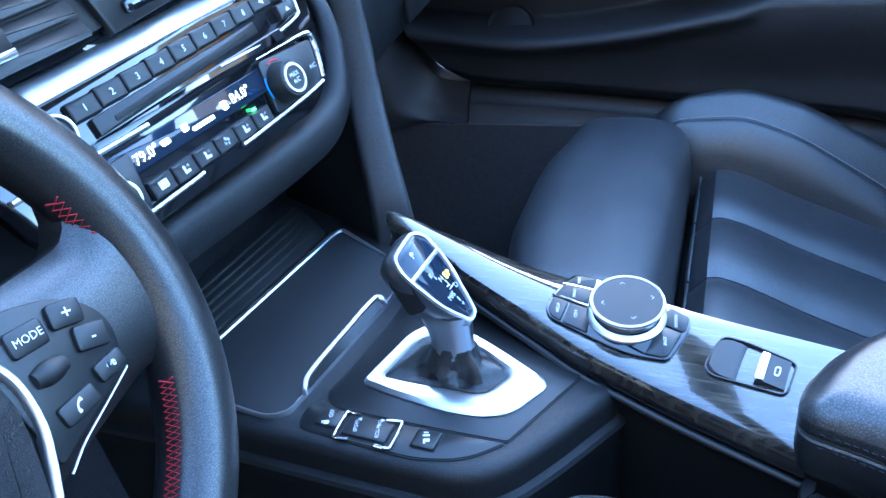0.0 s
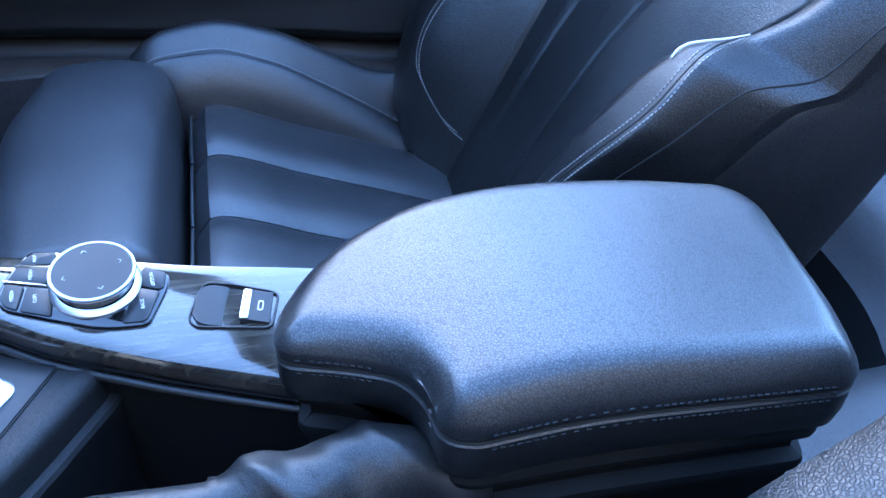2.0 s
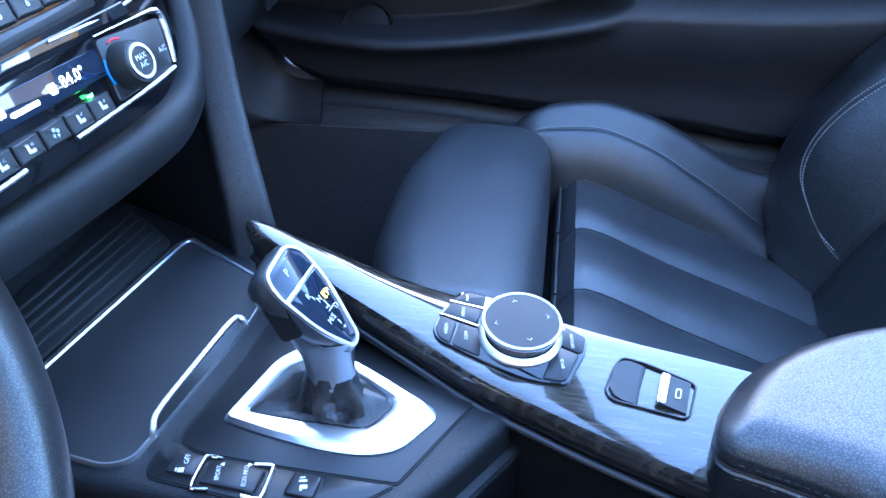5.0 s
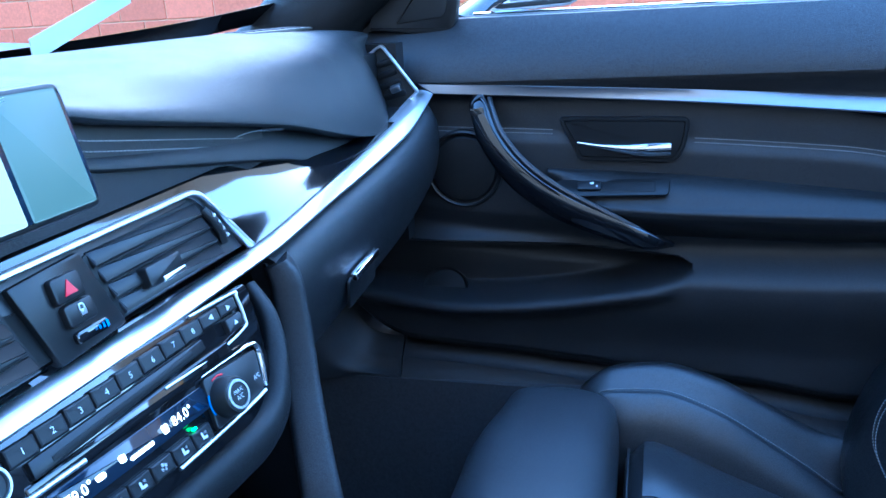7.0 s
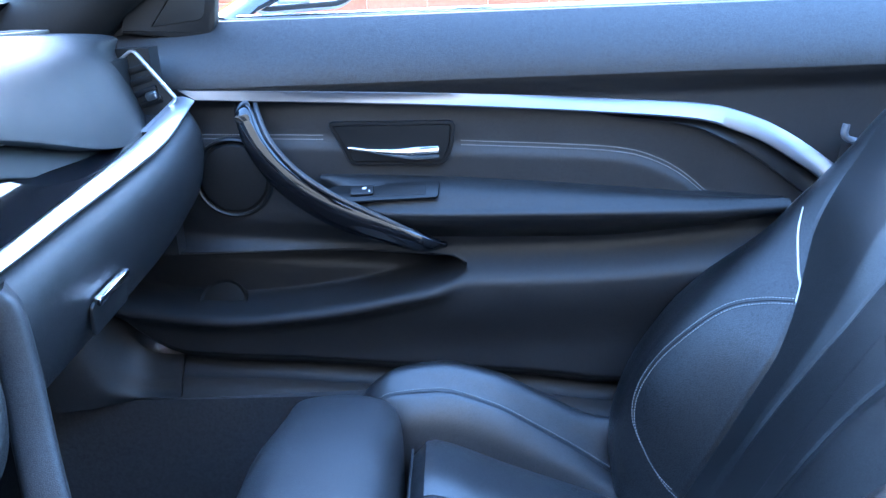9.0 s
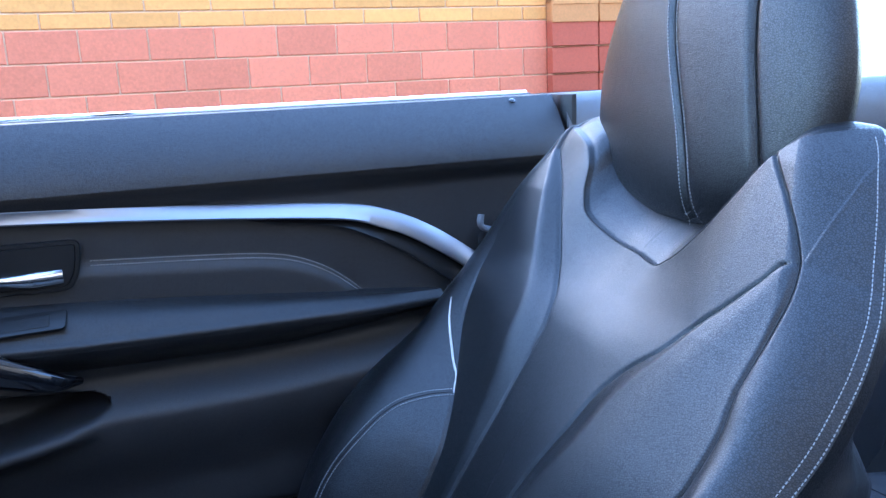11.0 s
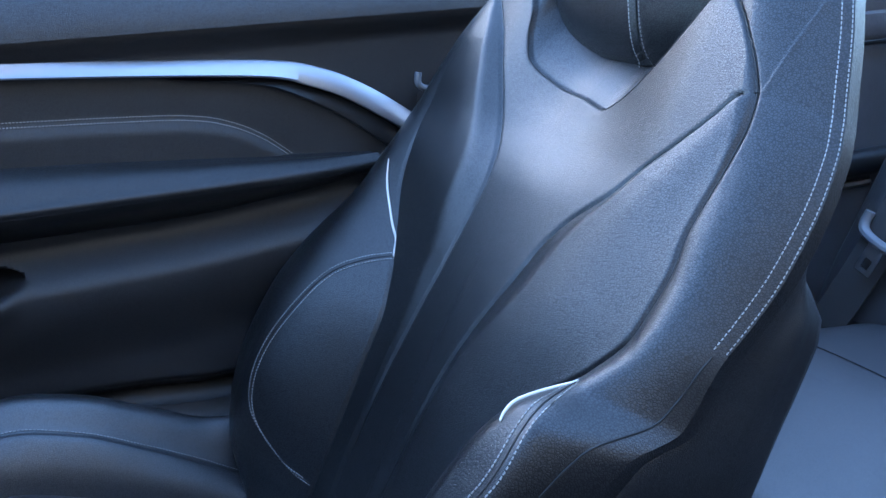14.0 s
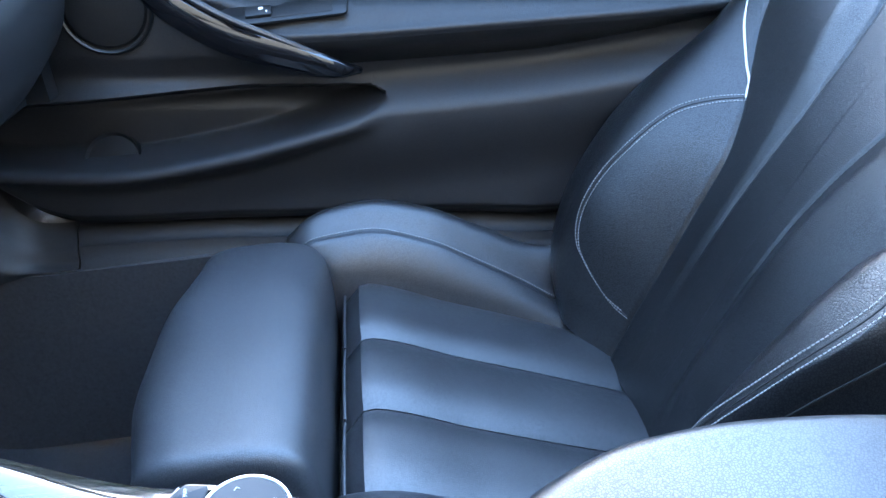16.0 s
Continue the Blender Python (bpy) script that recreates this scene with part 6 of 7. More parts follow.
shifter = thing("gear_shifter", "black and satin gear shifter with leather boot", "gear shifter", (0.036, 0.434, 0.53))
boot = []
for lvl, (f, z) in enumerate(((0.0, 0.5292), (0.10, 0.5300), (0.30, 0.5310), (0.52, 0.5335), (0.72, 0.5375), (0.90, 0.5440), (1.0, 0.5500))):
    cx, cy = 0.036, 0.4335
    rowb = []
    for k, (u, v) in enumerate(bi):
        a = math.atan2(v - cy, u - cx)
        ru, rv = cx + 0.0105 * math.cos(a), cy + 0.0125 * math.sin(a)
        wob = (0.0022 * math.sin(4 * a + lvl * 0.9) + 0.0012 * math.sin(9 * a - lvl * 1.3)) * math.sin(math.pi * min(f, 1))
        rowb.append((u + (ru - u) * f + wob * math.cos(a), v + (rv - v) * f + wob * math.sin(a), z + wob * 0.9))
    boot.append(rowb)
part("shifter_boot", loft(boot), BOOT, shifter, "creased leather boot")
HV, HU = np.array((0.05, 0.63, 0.775)), np.array((1.0, -0.12, 0.03))
HF = frame_at((0.0328, 0.4363, 0.5926), HU, HV)
face = round_poly([(-0.0175, 0.0185), (-0.0139, 0.0298), (0.0113, 0.0319), (0.0190, 0.0247), (0.0190, 0.0041), (0.0072, -0.0283), (-0.002, -0.0298), (-0.0123, -0.0103)], [0.008, 0.008, 0.008, 0.008, 0.01, 0.006, 0.006, 0.01], 5)
fo = np.array(face)
fc = fo.mean(0)
secs = []
for d, w in ((0.0, 0.0), (-0.0014, -0.003), (-0.0010, -0.009), (0.002, -0.015)):
    secs.append([HF(u, v, w) for u, v in inset(face, d)])
for p, rx_, ry_ in (((0.0330, 0.4365, 0.5760), 0.0120, 0.0185), ((0.0345, 0.4350, 0.5680), 0.0115, 0.0158), ((0.0352, 0.4340, 0.5600), 0.0108, 0.0138), ((0.0356, 0.4335, 0.5530), 0.0106, 0.0130), ((0.0358, 0.4335, 0.5450), 0.0108, 0.0130), ((0.0360, 0.4335, 0.5405), 0.0112, 0.0138)):
    row = []
    for u, v in face:
        a = math.atan2(v - fc[1], u - fc[0])
        row.append((p[0] + rx_ * math.cos(a), p[1] + ry_ * math.sin(a), p[2] + 0.10 * ry_ * math.sin(a)))
    secs.append(row)
part("shifter_body", loft(secs), mat("grey satin shifter", (0.20, 0.205, 0.215), 0.32, metal=0.9, vary=0.1), shifter, "dark satin shifter stalk")
part("shifter_rim", ring_plate(face, inset(face, 0.0022), 0.0018, HF, 0.0006), SATIN, shifter, "satin face rim")
part("shifter_face", plate(inset(face, 0.002), 0.0012, HF, 0.0004), GLASS_BLACK, shifter, "gloss black face")
part("shifter_divider", rbox(0.034, 0.0026, 0.0009, frame_at(HF(0.001, 0.0125, 0.0012), HU, HV), 0.0005), SATIN, shifter, "satin divider")
bm = text_bm("P", 0.0058, frame_at(HF(-0.001, 0.0215, 0.0012), HU, HV))
for word, u, v in (("R", -0.0015, 0.0060), ("N", 0.0030, 0.0005), ("D", 0.0088, -0.0085), ("M/S", 0.0, -0.0105), ("+", 0.0030, -0.0185)):
    text_bm(word, 0.0044, frame_at(HF(u, v, 0.0012), HU, HV), bm=bm)
for u, v, w_, h_ in ((0.0005, 0.0033, 0.0006, 0.0022), (0.0050, -0.0040, 0.0006, 0.0045), (0.0050, -0.0072, 0.0046, 0.0006), (0.0030, -0.0148, 0.0006, 0.0030), (0.0038, -0.0052, 0.0026, 0.0006)):
    rbox(w_, h_, 0.0003, frame_at(HF(u, v, 0.0012), HU, HV), 0.0002, bevel=0.0001, bm=bm)
part("shifter_letters", bm, WHITE, shifter, smooth=False)
bm = text_bm("P", 0.0050, frame_at(HF(0.0108, -0.0005, 0.0013), HU, HV))
for k in range(3):
    rbox(0.0010, 0.0010, 0.0003, frame_at(HF(0.0078, -0.0018 + 0.0014 * k, 0.0013), HU, HV), 0.0004, bevel=0.0001, bm=bm)
part("shifter_light", bm, AMBER, shifter, "amber lit letter", smooth=False)
part("unlock_button", rbox(0.012, 0.024, 0.005, frame_at(HF(-0.0172, 0.008, -0.007), (0.0, 0.9, -0.45), HV), 0.003), BUTTON, shifter, "unlock button")

# drive mode buttons
BU, BV = (0.09, 1.0, 0.0), (-1.0, 0.09, 0.0)


def console_button(x, y, w, h, words, size=0.0042):
    b = part("console_button", rbox(w, h, 0.0024, frame_at((x, y, ZT + 0.0008), BU, BV), 0.0022), BUTTON, console, "black console button")
    part("button_gap", rbox(w + 0.0014, h + 0.0014, 0.0005, frame_at((x, y, ZT + 0.0008), BU, BV), 0.0026, bevel=0.0002), DARK, b)
    bm = None
    for word in words:
        bm = text_bm(word[0], size, frame_at((x + word[2], y + word[1], ZT + 0.0032), (0.97, 0.2, 0), (-0.2, 0.97, 0)), bm=bm)
    if bm:
        part("button_word", bm, WHITE, b, smooth=False)
    return b


def console_mark(b, marks):
    bm = bmesh.new()
    for x, y, w, h in marks:
        rbox(w, h, 0.0003, frame_at((x, y, ZT + 0.0032), (0.97, 0.2, 0), (-0.2, 0.97, 0)), 0.0004, bevel=0.0001, bm=bm)
    part("button_mark", bm, WHITE, b)


ob_ = console_button(-0.0182, 0.4935, 0.0150, 0.0135, [("OFF", -0.0005, 0.0020)], 0.0036)
console_mark(ob_, [(-0.0232, 0.4935, 0.0028, 0.0030), (-0.0232, 0.4960, 0.0022, 0.0008)])
rk = console_button(-0.0225, 0.4680, 0.0290, 0.0150, [("SPORT", 0.0068, 0.0), ("ECO PRO", -0.0068, 0.0)], 0.0031)
pk = console_button(-0.0232, 0.4325, 0.0145, 0.0140, [])
console_mark(pk, [(-0.0250, 0.4318, 0.0022, 0.0036), (-0.0215, 0.4330, 0.0012, 0.0040), (-0.0195, 0.4338, 0.0008, 0.0028), (-0.0270, 0.4325, 0.0010, 0.0014)])
for s in (1, -1):
    bm = plate([(-0.0012, -0.0010), (0.0012, -0.0010), (0.0, 0.0012)], 0.0003, frame_at((-0.0162 - 0.0008 * s, 0.4680 + s * 0.0068, ZT + 0.0032), (s * 0.97, s * 0.2, 0), (-s * 0.2, s * 0.97, 0)), 0.0001)
    part("rocker_arrow", bm, WHITE, rk, smooth=False)
    yc = 0.4680 + s * 0.0178
    bracket = crom([(-0.0130 + 0.0008 * s, yc - s * 0.0095, ZT + 0.002), (-0.0122 + 0.0010 * s, yc - s * 0.0020, ZT + 0.002), (-0.0150 + 0.0010 * s, yc, ZT + 0.002), (-0.0300 + 0.0010 * s, yc, ZT + 0.002), (-0.0328 + 0.0010 * s, yc - s * 0.0020, ZT + 0.002), (-0.0322 + 0.0008 * s, yc - s * 0.0095, ZT + 0.002)], 36)
    part("chrome_bracket", sweep(bracket, 0.0011, 0.0009, 8), CHROME, console, "bright bracket round the switch")

# wood trim strip, tilted a little towards the driver
TPU, TPV = (0.99, 0.0, 0.139), (0.0, 0.9975, 0.0707)
TP = frame_at((0.053, 0.285, 0.540), TPU, TPV)


def on_wood(a, b, c=0.0):
    return frame_at(TP(a, b, c), TPU, TPV)


WOOD_B = (-0.110, -0.070, -0.041, -0.011, 0.018, 0.046, 0.078, 0.105, 0.135, 0.165, 0.195, 0.215, 0.226, 0.232)
WOOD_N = (-0.068, -0.061, -0.0515, -0.041, -0.0305, -0.019, -0.0050, 0.0110, 0.0285, 0.0470, 0.0660, 0.0780, 0.0850, 0.0930)
WOOD_F = (0.018, 0.0265, 0.0315, 0.0360, 0.0415, 0.0485, 0.0560, 0.0620, 0.0705, 0.0820, 0.0925, 0.1000, 0.1020, 0.0990)
g = []
for b in np.r_[np.linspace(-0.110, 0.20, 50), np.linspace(0.204, 0.232, 12)]:
    near, far = lerp(b, WOOD_B, WOOD_N), lerp(b, WOOD_B, WOOD_F)
    row = []
    for f in np.r_[0.0, 0.012, 0.03, np.linspace(0.07, 0.93, 14), 0.965, 0.988, 1.0]:
        edge = min(f, 1 - f) * (far - near)
        roll = -0.0042 * max(1 - edge / 0.0035, 0) ** 2
        side = -0.0040 * sstep(0.58, 1.0, f) ** 1.3 * sstep(0.02, 0.12, b)
        row.append(TP(near + (far - near) * f, b, roll + side + 0.0012 * math.sin(math.pi * f) - 0.0008))
    g.append(row)
part("wood_trim", slab(g, (0, 0, -0.006)), WOOD, console, "glossy dark wood trim strip")
nb = np.linspace(-0.110, 0.228, 50)
near_line = [np.array(TP(lerp(b, WOOD_B, WOOD_N), b, -0.004)) for b in nb]
far_line = [np.array(TP(lerp(b, WOOD_B, WOOD_F), b, -0.006)) for b in nb]
part("trim_channel", slab([[tuple(p + np.array((0.0016 - 0.0005 * h, 0.0006, -0.0005 - 0.0115 * h))) for h in np.linspace(0, 1, 4)] for p in near_line], (0.006, 0.002, 0)), GLOSS, console, "gloss black rail under the trim")
part("trim_line", sweep([tuple(p + np.array((-0.0015, -0.001, -0.0155))) for p in near_line], 0.0026, 0.0024, 10), PLASTIC_SMOOTH, console, "black rail edge")
carrier = [[(n[0] + 0.0025, n[1], n[2] - 0.006), (n[0] + 0.002, n[1], n[2] - 0.02), (n[0] + 0.006, n[1], 0.40), (n[0] + 0.006, n[1], 0.12), (f[0] - 0.002, f[1], 0.12), (f[0] - 0.002, f[1], 0.40), (f[0] - 0.002, f[1], f[2])] for n, f in zip(near_line, far_line)]
part("trim_carrier", loft(carrier), SHADED_PLASTIC, console, "black carrier under the trim")

# controller
idrive = thing("rotary_controller", "satin rimmed rotary controller with black buttons on the trim", "rotary controller", TP(0.025, 0.053, 0))
po = round_poly([(0.0550, 0.0890), (0.0380, 0.0985), (0.0215, 0.1015), (0.0145, 0.0975), (0.0020, 0.0680), (-0.0055, 0.0480), (-0.0058, 0.0285), (-0.0035, 0.0255), (0.0180, 0.0172), (0.0292, 0.0160), (0.0365, 0.0290), (0.0480, 0.0500), (0.0535, 0.0765)], [0.004, 0.02, 0.006, 0.005, 0.01, 0.01, 0.003, 0.003, 0.008, 0.004, 0.02, 0.02, 0.006], 4)
part("controller_plate", plate(po, 0.0022, TP, 0.0010), GLOSS, idrive, "gloss black base plate")


def pad_button(pts, word, at, turn=0.12):
    b = part("controller_button", plate(round_poly(pts, 0.0018, 3), 0.0012, lambda a, b_, c=0.0: TP(a, b_, 0.0021 + c), 0.0006), BUTTON, idrive, "black satin button")
    part("button_word", text_bm(word, 0.0027, frame_at(TP(at[0], at[1], 0.0033), (0.985, turn, 0.139), (-turn, 0.99, 0.07))), WHITE, b, smooth=False)


pad_button([(0.0530, 0.0865), (0.0515, 0.0745), (0.0428, 0.0755), (0.0448, 0.0935)], "MAP", (0.0478, 0.0850))
pad_button([(0.0428, 0.0935), (0.0405, 0.0755), (0.0290, 0.0775), (0.0335, 0.0975)], "MENU", (0.0360, 0.0860))
pad_button([(0.0315, 0.0980), (0.0285, 0.0885), (0.0120, 0.0905), (0.0155, 0.0968), (0.0215, 0.0995)], "MEDIA", (0.0218, 0.0935))
pad_button([(0.0280, 0.0872), (0.0250, 0.0770), (0.0195, 0.0740), (0.0055, 0.0735), (0.0112, 0.0888)], "COM", (0.0185, 0.0822))
pad_button([(0.0350, 0.0285), (0.0288, 0.0175), (0.0185, 0.0188), (0.0170, 0.0210), (0.0215, 0.0330), (0.0285, 0.0330)], "OPTION", (0.0245, 0.0248))
pad_button([(0.0158, 0.0208), (-0.0028, 0.0270), (-0.0043, 0.0300), (-0.0038, 0.0395), (0.0100, 0.0360), (0.0203, 0.0332)], "BACK", (0.0075, 0.0295))
for (a0, b0), (a1, b1) in (((0.0440, 0.0945), (0.0412, 0.0745)), ((0.0332, 0.0990), (0.0270, 0.0755))):
    part("bright_divider", sweep([TP(a0 + (a1 - a0) * f, b0 + (b1 - b0) * f, 0.0030) for f in np.linspace(0, 1, 5)], 0.0007, 0.0006, 6), CHROME, idrive, "bright divider line")
KF = on_wood(0.0250, 0.0532, -0.0062)
part("knob_skirt", lathe([(0.0205, 0.004), (0.0232, 0.0085), (0.0232, 0.0098), (0.0218, 0.0112), (0.0200, 0.0120)], KF, 64), SATIN, idrive, "bright skirt")
part("knob_body", lathe([(0.0196, 0.0100), (0.0196, 0.0165), (0.0205, 0.0180)], KF, 64), mat("dark satin metal", (0.20, 0.205, 0.22), 0.28, metal=1.0, vary=0.1), idrive, "dark satin knob body")
part("knob_rim", lathe([(0.0198, 0.0172), (0.0214, 0.0182), (0.0219, 0.0194), (0.0215, 0.0205), (0.0204, 0.0209), (0.0199, 0.0205)], KF, 64), SATIN, idrive, "bright knob rim")
part("touch_surface", lathe([(0.0201, 0.0190), (0.0198, 0.0203), (0.0005, 0.0205)], KF, 56), PLASTIC_SMOOTH, idrive, "black touch surface")
bm = bmesh.new()
for k in range(4):
    a = math.pi / 2 * k + 0.35
    c, s = math.cos(a), math.sin(a)
    for off in (-1, 1):
        p1 = KF(0.0152 * c, 0.0152 * s, 0.0208)
        p2 = KF(0.0138 * c - off * 0.0014 * s, 0.0138 * s + off * 0.0014 * c, 0.0208)
        sweep([p1, p2], 0.0002, None, 4, bm=bm)
part("arrow_mark", bm, WHITE, idrive, smooth=False)

# roof switch let into the trim
roof = thing("roof_switch", "black roof switch in a recess with a bright tab", "switch", TP(0.0, -0.018, 0.0))
ro = round_poly([(0.0205, -0.0020), (0.0120, 0.0030), (-0.0050, 0.0078), (-0.0108, 0.0040), (-0.0168, -0.0325), (-0.0140, -0.0360), (0.0062, -0.0410), (0.0095, -0.0375), (0.0185, -0.0140)], [0.004, 0.01, 0.005, 0.004, 0.004, 0.003, 0.004, 0.004, 0.01], 4)
ri = inset(ro, 0.0012)
part("switch_frame", ring_plate(ro, ri, 0.0018, TP, 0.0006), PLASTIC_SMOOTH, roof, "black switch frame")
SWU = np.array((-0.20, -0.98))
SWV = np.array((0.98, -0.20))


def SW(a, b, c=0.0):
    """Along the switch from its front lobe, across it, and out of the trim."""
    q = np.array((0.0095, 0.0012)) * 0.5 + np.array((0.0, 0.0)) + SWU * a + SWV * b
    return TP(q[0], q[1], c)


g = []
for a in np.linspace(-0.0030, 0.0390, 34):
    dip = 0.0022 - 0.0010 * sstep(0.0, 0.012, a) - 0.0042 * sstep(0.010, 0.020, a)
    half = lerp(a, (-0.003, 0.001, 0.006, 0.020, 0.036, 0.039), (0.0075, 0.0125, 0.0138, 0.0125, 0.0105, 0.0080))
    g.append([SW(a, half * f, dip) for f in np.linspace(-1, 1, 9)])
part("switch_scoop", slab(g, tuple(np.array(TP(0, 0, -0.0018)) - np.array(TP(0, 0, 0)))), PLASTIC_SMOOTH, roof, "hollow of the switch")
part("switch_rocker", loft([[SW(a, b, w) for a, w in ((0.0215, -0.002), (0.0222, 0.0030), (0.0260, 0.0032), (0.0370, 0.0016), (0.0374, -0.002))] for b in np.linspace(-0.0105, 0.0105, 5)]), BUTTON, roof, "black rocker")
part("rocker_edge", plate(round_poly([(0.0215, -0.0102), (0.0260, -0.0102), (0.0260, 0.0102), (0.0215, 0.0102)], 0.0012, 3), 0.0010, lambda a, b, c=0.0: SW(a, b, 0.0032 + c), 0.0004), CHROME, roof, "bright rocker edge")
bm = ring_plate(round_poly(rect(0.0030, 0.0070, 0.0315, 0.0), 0.0013, 3), round_poly(rect(0.0018, 0.0052, 0.0315, 0.0), 0.0007, 3), 0.0003, lambda a, b, c=0.0: SW(a, b, 0.0026 + c), 0.0001)
part("rocker_mark", bm, WHITE, roof)

# armrest
arm = thing("console_armrest", "black leather armrest lid on the console box", "armrest", (-0.02, 0.12, 0.5))
ARM = [(-0.097, 0.004), (-0.060, -0.007), (0.022, -0.019), (0.046, -0.006), (0.060, 0.046), (0.065, 0.11), (0.063, 0.175), (0.048, 0.212), (0.032, 0.231), (0.004, 0.248), (-0.017, 0.2505), (-0.0285, 0.2225), (-0.042, 0.199), (-0.058, 0.1905), (-0.080, 0.1885), (-0.0875, 0.176), (-0.089, 0.12)]
ao = round_poly(ARM, [0.012, 0.02, 0.02, 0.02, 0.03, 0.03, 0.03, 0.012, 0.014, 0.012, 0.012, 0.014, 0.010, 0.010, 0.008, 0.008, 0.02], 7)


def arm_top(u, v):
    return 0.004 * math.sin(3 * (v - 0.02)) + 0.005 * sstep(0.0, 0.12, v) - 0.019 * sstep(0.12, 0.27, v) - 0.0


lid_o = []
for k in range(len(ao)):
    a, b = np.array(ao[k]), np.array(ao[(k + 1) % len(ao)])
    n = max(int(np.linalg.norm(b - a) / 0.003), 1)
    lid_o += [tuple(a + (b - a) * i / n) for i in range(n)]
lid_np = np.array(lid_o)
secs = []
for d, z in ((0.006, 0.5405), (0.0018, 0.545), (0.0, 0.555), (0.0, 0.5672), (0.0022, 0.5695), (0.0, 0.5718), (0.0, 0.5765)):
    secs.append([(u, v, z + 0.6 * arm_top(u, v)) for u, v in inset(lid_o, d)])
for f in (0.02, 0.045, 0.075, 0.11, 0.15, 0.20, 0.27, 0.36, 0.48, 0.62, 0.76, 0.90, 1.0):
    rowp = []
    for u, v in lid_o:
        p = np.array((u, v))
        sv = 0.045 + 0.165 * sstep(-0.02, 0.27, v)
        best = np.array((lerp(sv, (0.045, 0.13, 0.18, 0.215), (-0.016, -0.012, 0.004, 0.012)), sv))
        q = p + (best - p) * f
        reach = float(np.min(np.linalg.norm(lid_np - q, axis=1)))
        rise = 0.0150 * (1 - (1 - min(reach / 0.016, 1)) ** 2.2)
        z0 = 0.5765 + 0.6 * arm_top(u, v) * (1 - min(f / 0.2, 1)) + arm_top(q[0], q[1]) * min(f / 0.2, 1)
        rowp.append((q[0], q[1], z0 + rise))
    secs.append(rowp)
lid_bm, lid_vs = grid_bm(secs, close_v=True)
lid_bm.faces.new(lid_vs[0])
part("armrest_lid", lid_bm, LEATHER_LID, arm, "padded leather lid")
bm = bmesh.new()
edge = [(u, v, 0.5742 + 0.65 * arm_top(u, v)) for u, v in inset(ao, -0.0004)]
for k in range(len(edge)):
    a, b = np.array(edge[k]), np.array(edge[(k + 1) % len(edge)])
    n = np.array((b[1] - a[1], a[0] - b[0], 0.0))
    n /= np.linalg.norm(n) + 1e-9
    if np.linalg.norm(b - a) > 0.003:
        stitches([a, b], tuple(n), bm, 0.0035, 0.0004)
part("armrest_stitching", bm, THREAD_DARK, arm, smooth=False, kind="stuff")
part("armrest_seam", sweep([(u, v, 0.5695 + 0.6 * arm_top(u, v)) for u, v in inset(lid_o, 0.0012)] + [(lid_o[0][0], lid_o[0][1], 0.5695 + 0.6 * arm_top(*lid_o[0]))], 0.0012, None, 6), DARK, arm, "dark joint round the lid")
part("console_box", loft([[(u, v, z) for u, v in inset(ao, d)] for d, z in ((0.010, 0.12), (0.010, 0.500), (0.0065, 0.507), (0.0055, 0.5115), (0.0065, 0.5145), (0.0130, 0.5175), (0.0135, 0.5280), (0.0062, 0.5315), (0.0055, 0.5350), (0.0075, 0.5385), (0.0120, 0.5430))]), SHADED_PLASTIC, arm, "black console box with two ledges")
lid_low = [(u, v, 0.5655 + 0.6 * arm_top(u, v)) for u, v in inset(ao, -0.0004)]
bm = bmesh.new()
for k in range(len(lid_low)):
    a, b = np.array(lid_low[k]), np.array(lid_low[(k + 1) % len(lid_low)])
    n = np.array((b[1] - a[1], a[0] - b[0], 0.0))
    n /= np.linalg.norm(n) + 1e-9
    if np.linalg.norm(b - a) > 0.003:
        stitches([a, b], tuple(n), bm, 0.0035, 0.0004)
part("armrest_stitching", bm, THREAD_DARK, arm, smooth=False, kind="stuff")

# handbrake
hb = thing("handbrake", "black leather handbrake lever with creased boot", "handbrake", (-0.05, 0.25, 0.48))
hp = crom([(-0.066, 0.352, 0.533), (-0.067, 0.335, 0.535), (-0.067, 0.310, 0.5335), (-0.066, 0.283, 0.529)], 30)
part("handbrake_grip", sweep(hp, [0.009, 0.0125, 0.0140, 0.0135, 0.0135, 0.0140], [0.010, 0.0145, 0.0170, 0.0165, 0.0160, 0.0160], 22), BOOT, hb, "smooth leather grip")
part("handbrake_button", sweep([(-0.0655, 0.352, 0.5355), (-0.065, 0.364, 0.5345)], 0.0052, None, 14), PLASTIC_SMOOTH, hb, "dark release button")
bp = crom([(-0.066, 0.285, 0.530), (-0.0645, 0.265, 0.527), (-0.062, 0.245, 0.519), (-0.059, 0.220, 0.512), (-0.056, 0.195, 0.508), (-0.054, 0.165, 0.506)], 64)
bsecs = []
for i, p in enumerate(bp):
    f = i / 63
    rx, rz = lerp(f, (0, 0.05, 0.18, 0.5, 1), (0.0140, 0.0150, 0.0190, 0.0250, 0.0270)), lerp(f, (0, 0.05, 0.18, 0.5, 1), (0.0160, 0.0170, 0.0230, 0.0350, 0.0400))
    row = []
    for k in range(44):
        a = 2 * math.pi * k / 44
        grow = sstep(0.03, 0.22, f)
        ridge = abs(math.sin(f * 6.5 + 1.5 * math.sin(a + 0.4) + 0.5)) - 0.55
        crease = math.sin(f * 21 + 2.5 * a) * 0.4 + math.sin(f * 33 - 4 * a + 1.0) * 0.25
        fold = 1 + grow * (-0.20 * ridge + 0.05 * crease)
        row.append((p[0] + rx * math.cos(a) * fold, p[1] + 0.005 * math.sin(a * 2 + 0.5) * grow, p[2] + rz * math.sin(a) * fold))
    bsecs.append(row)
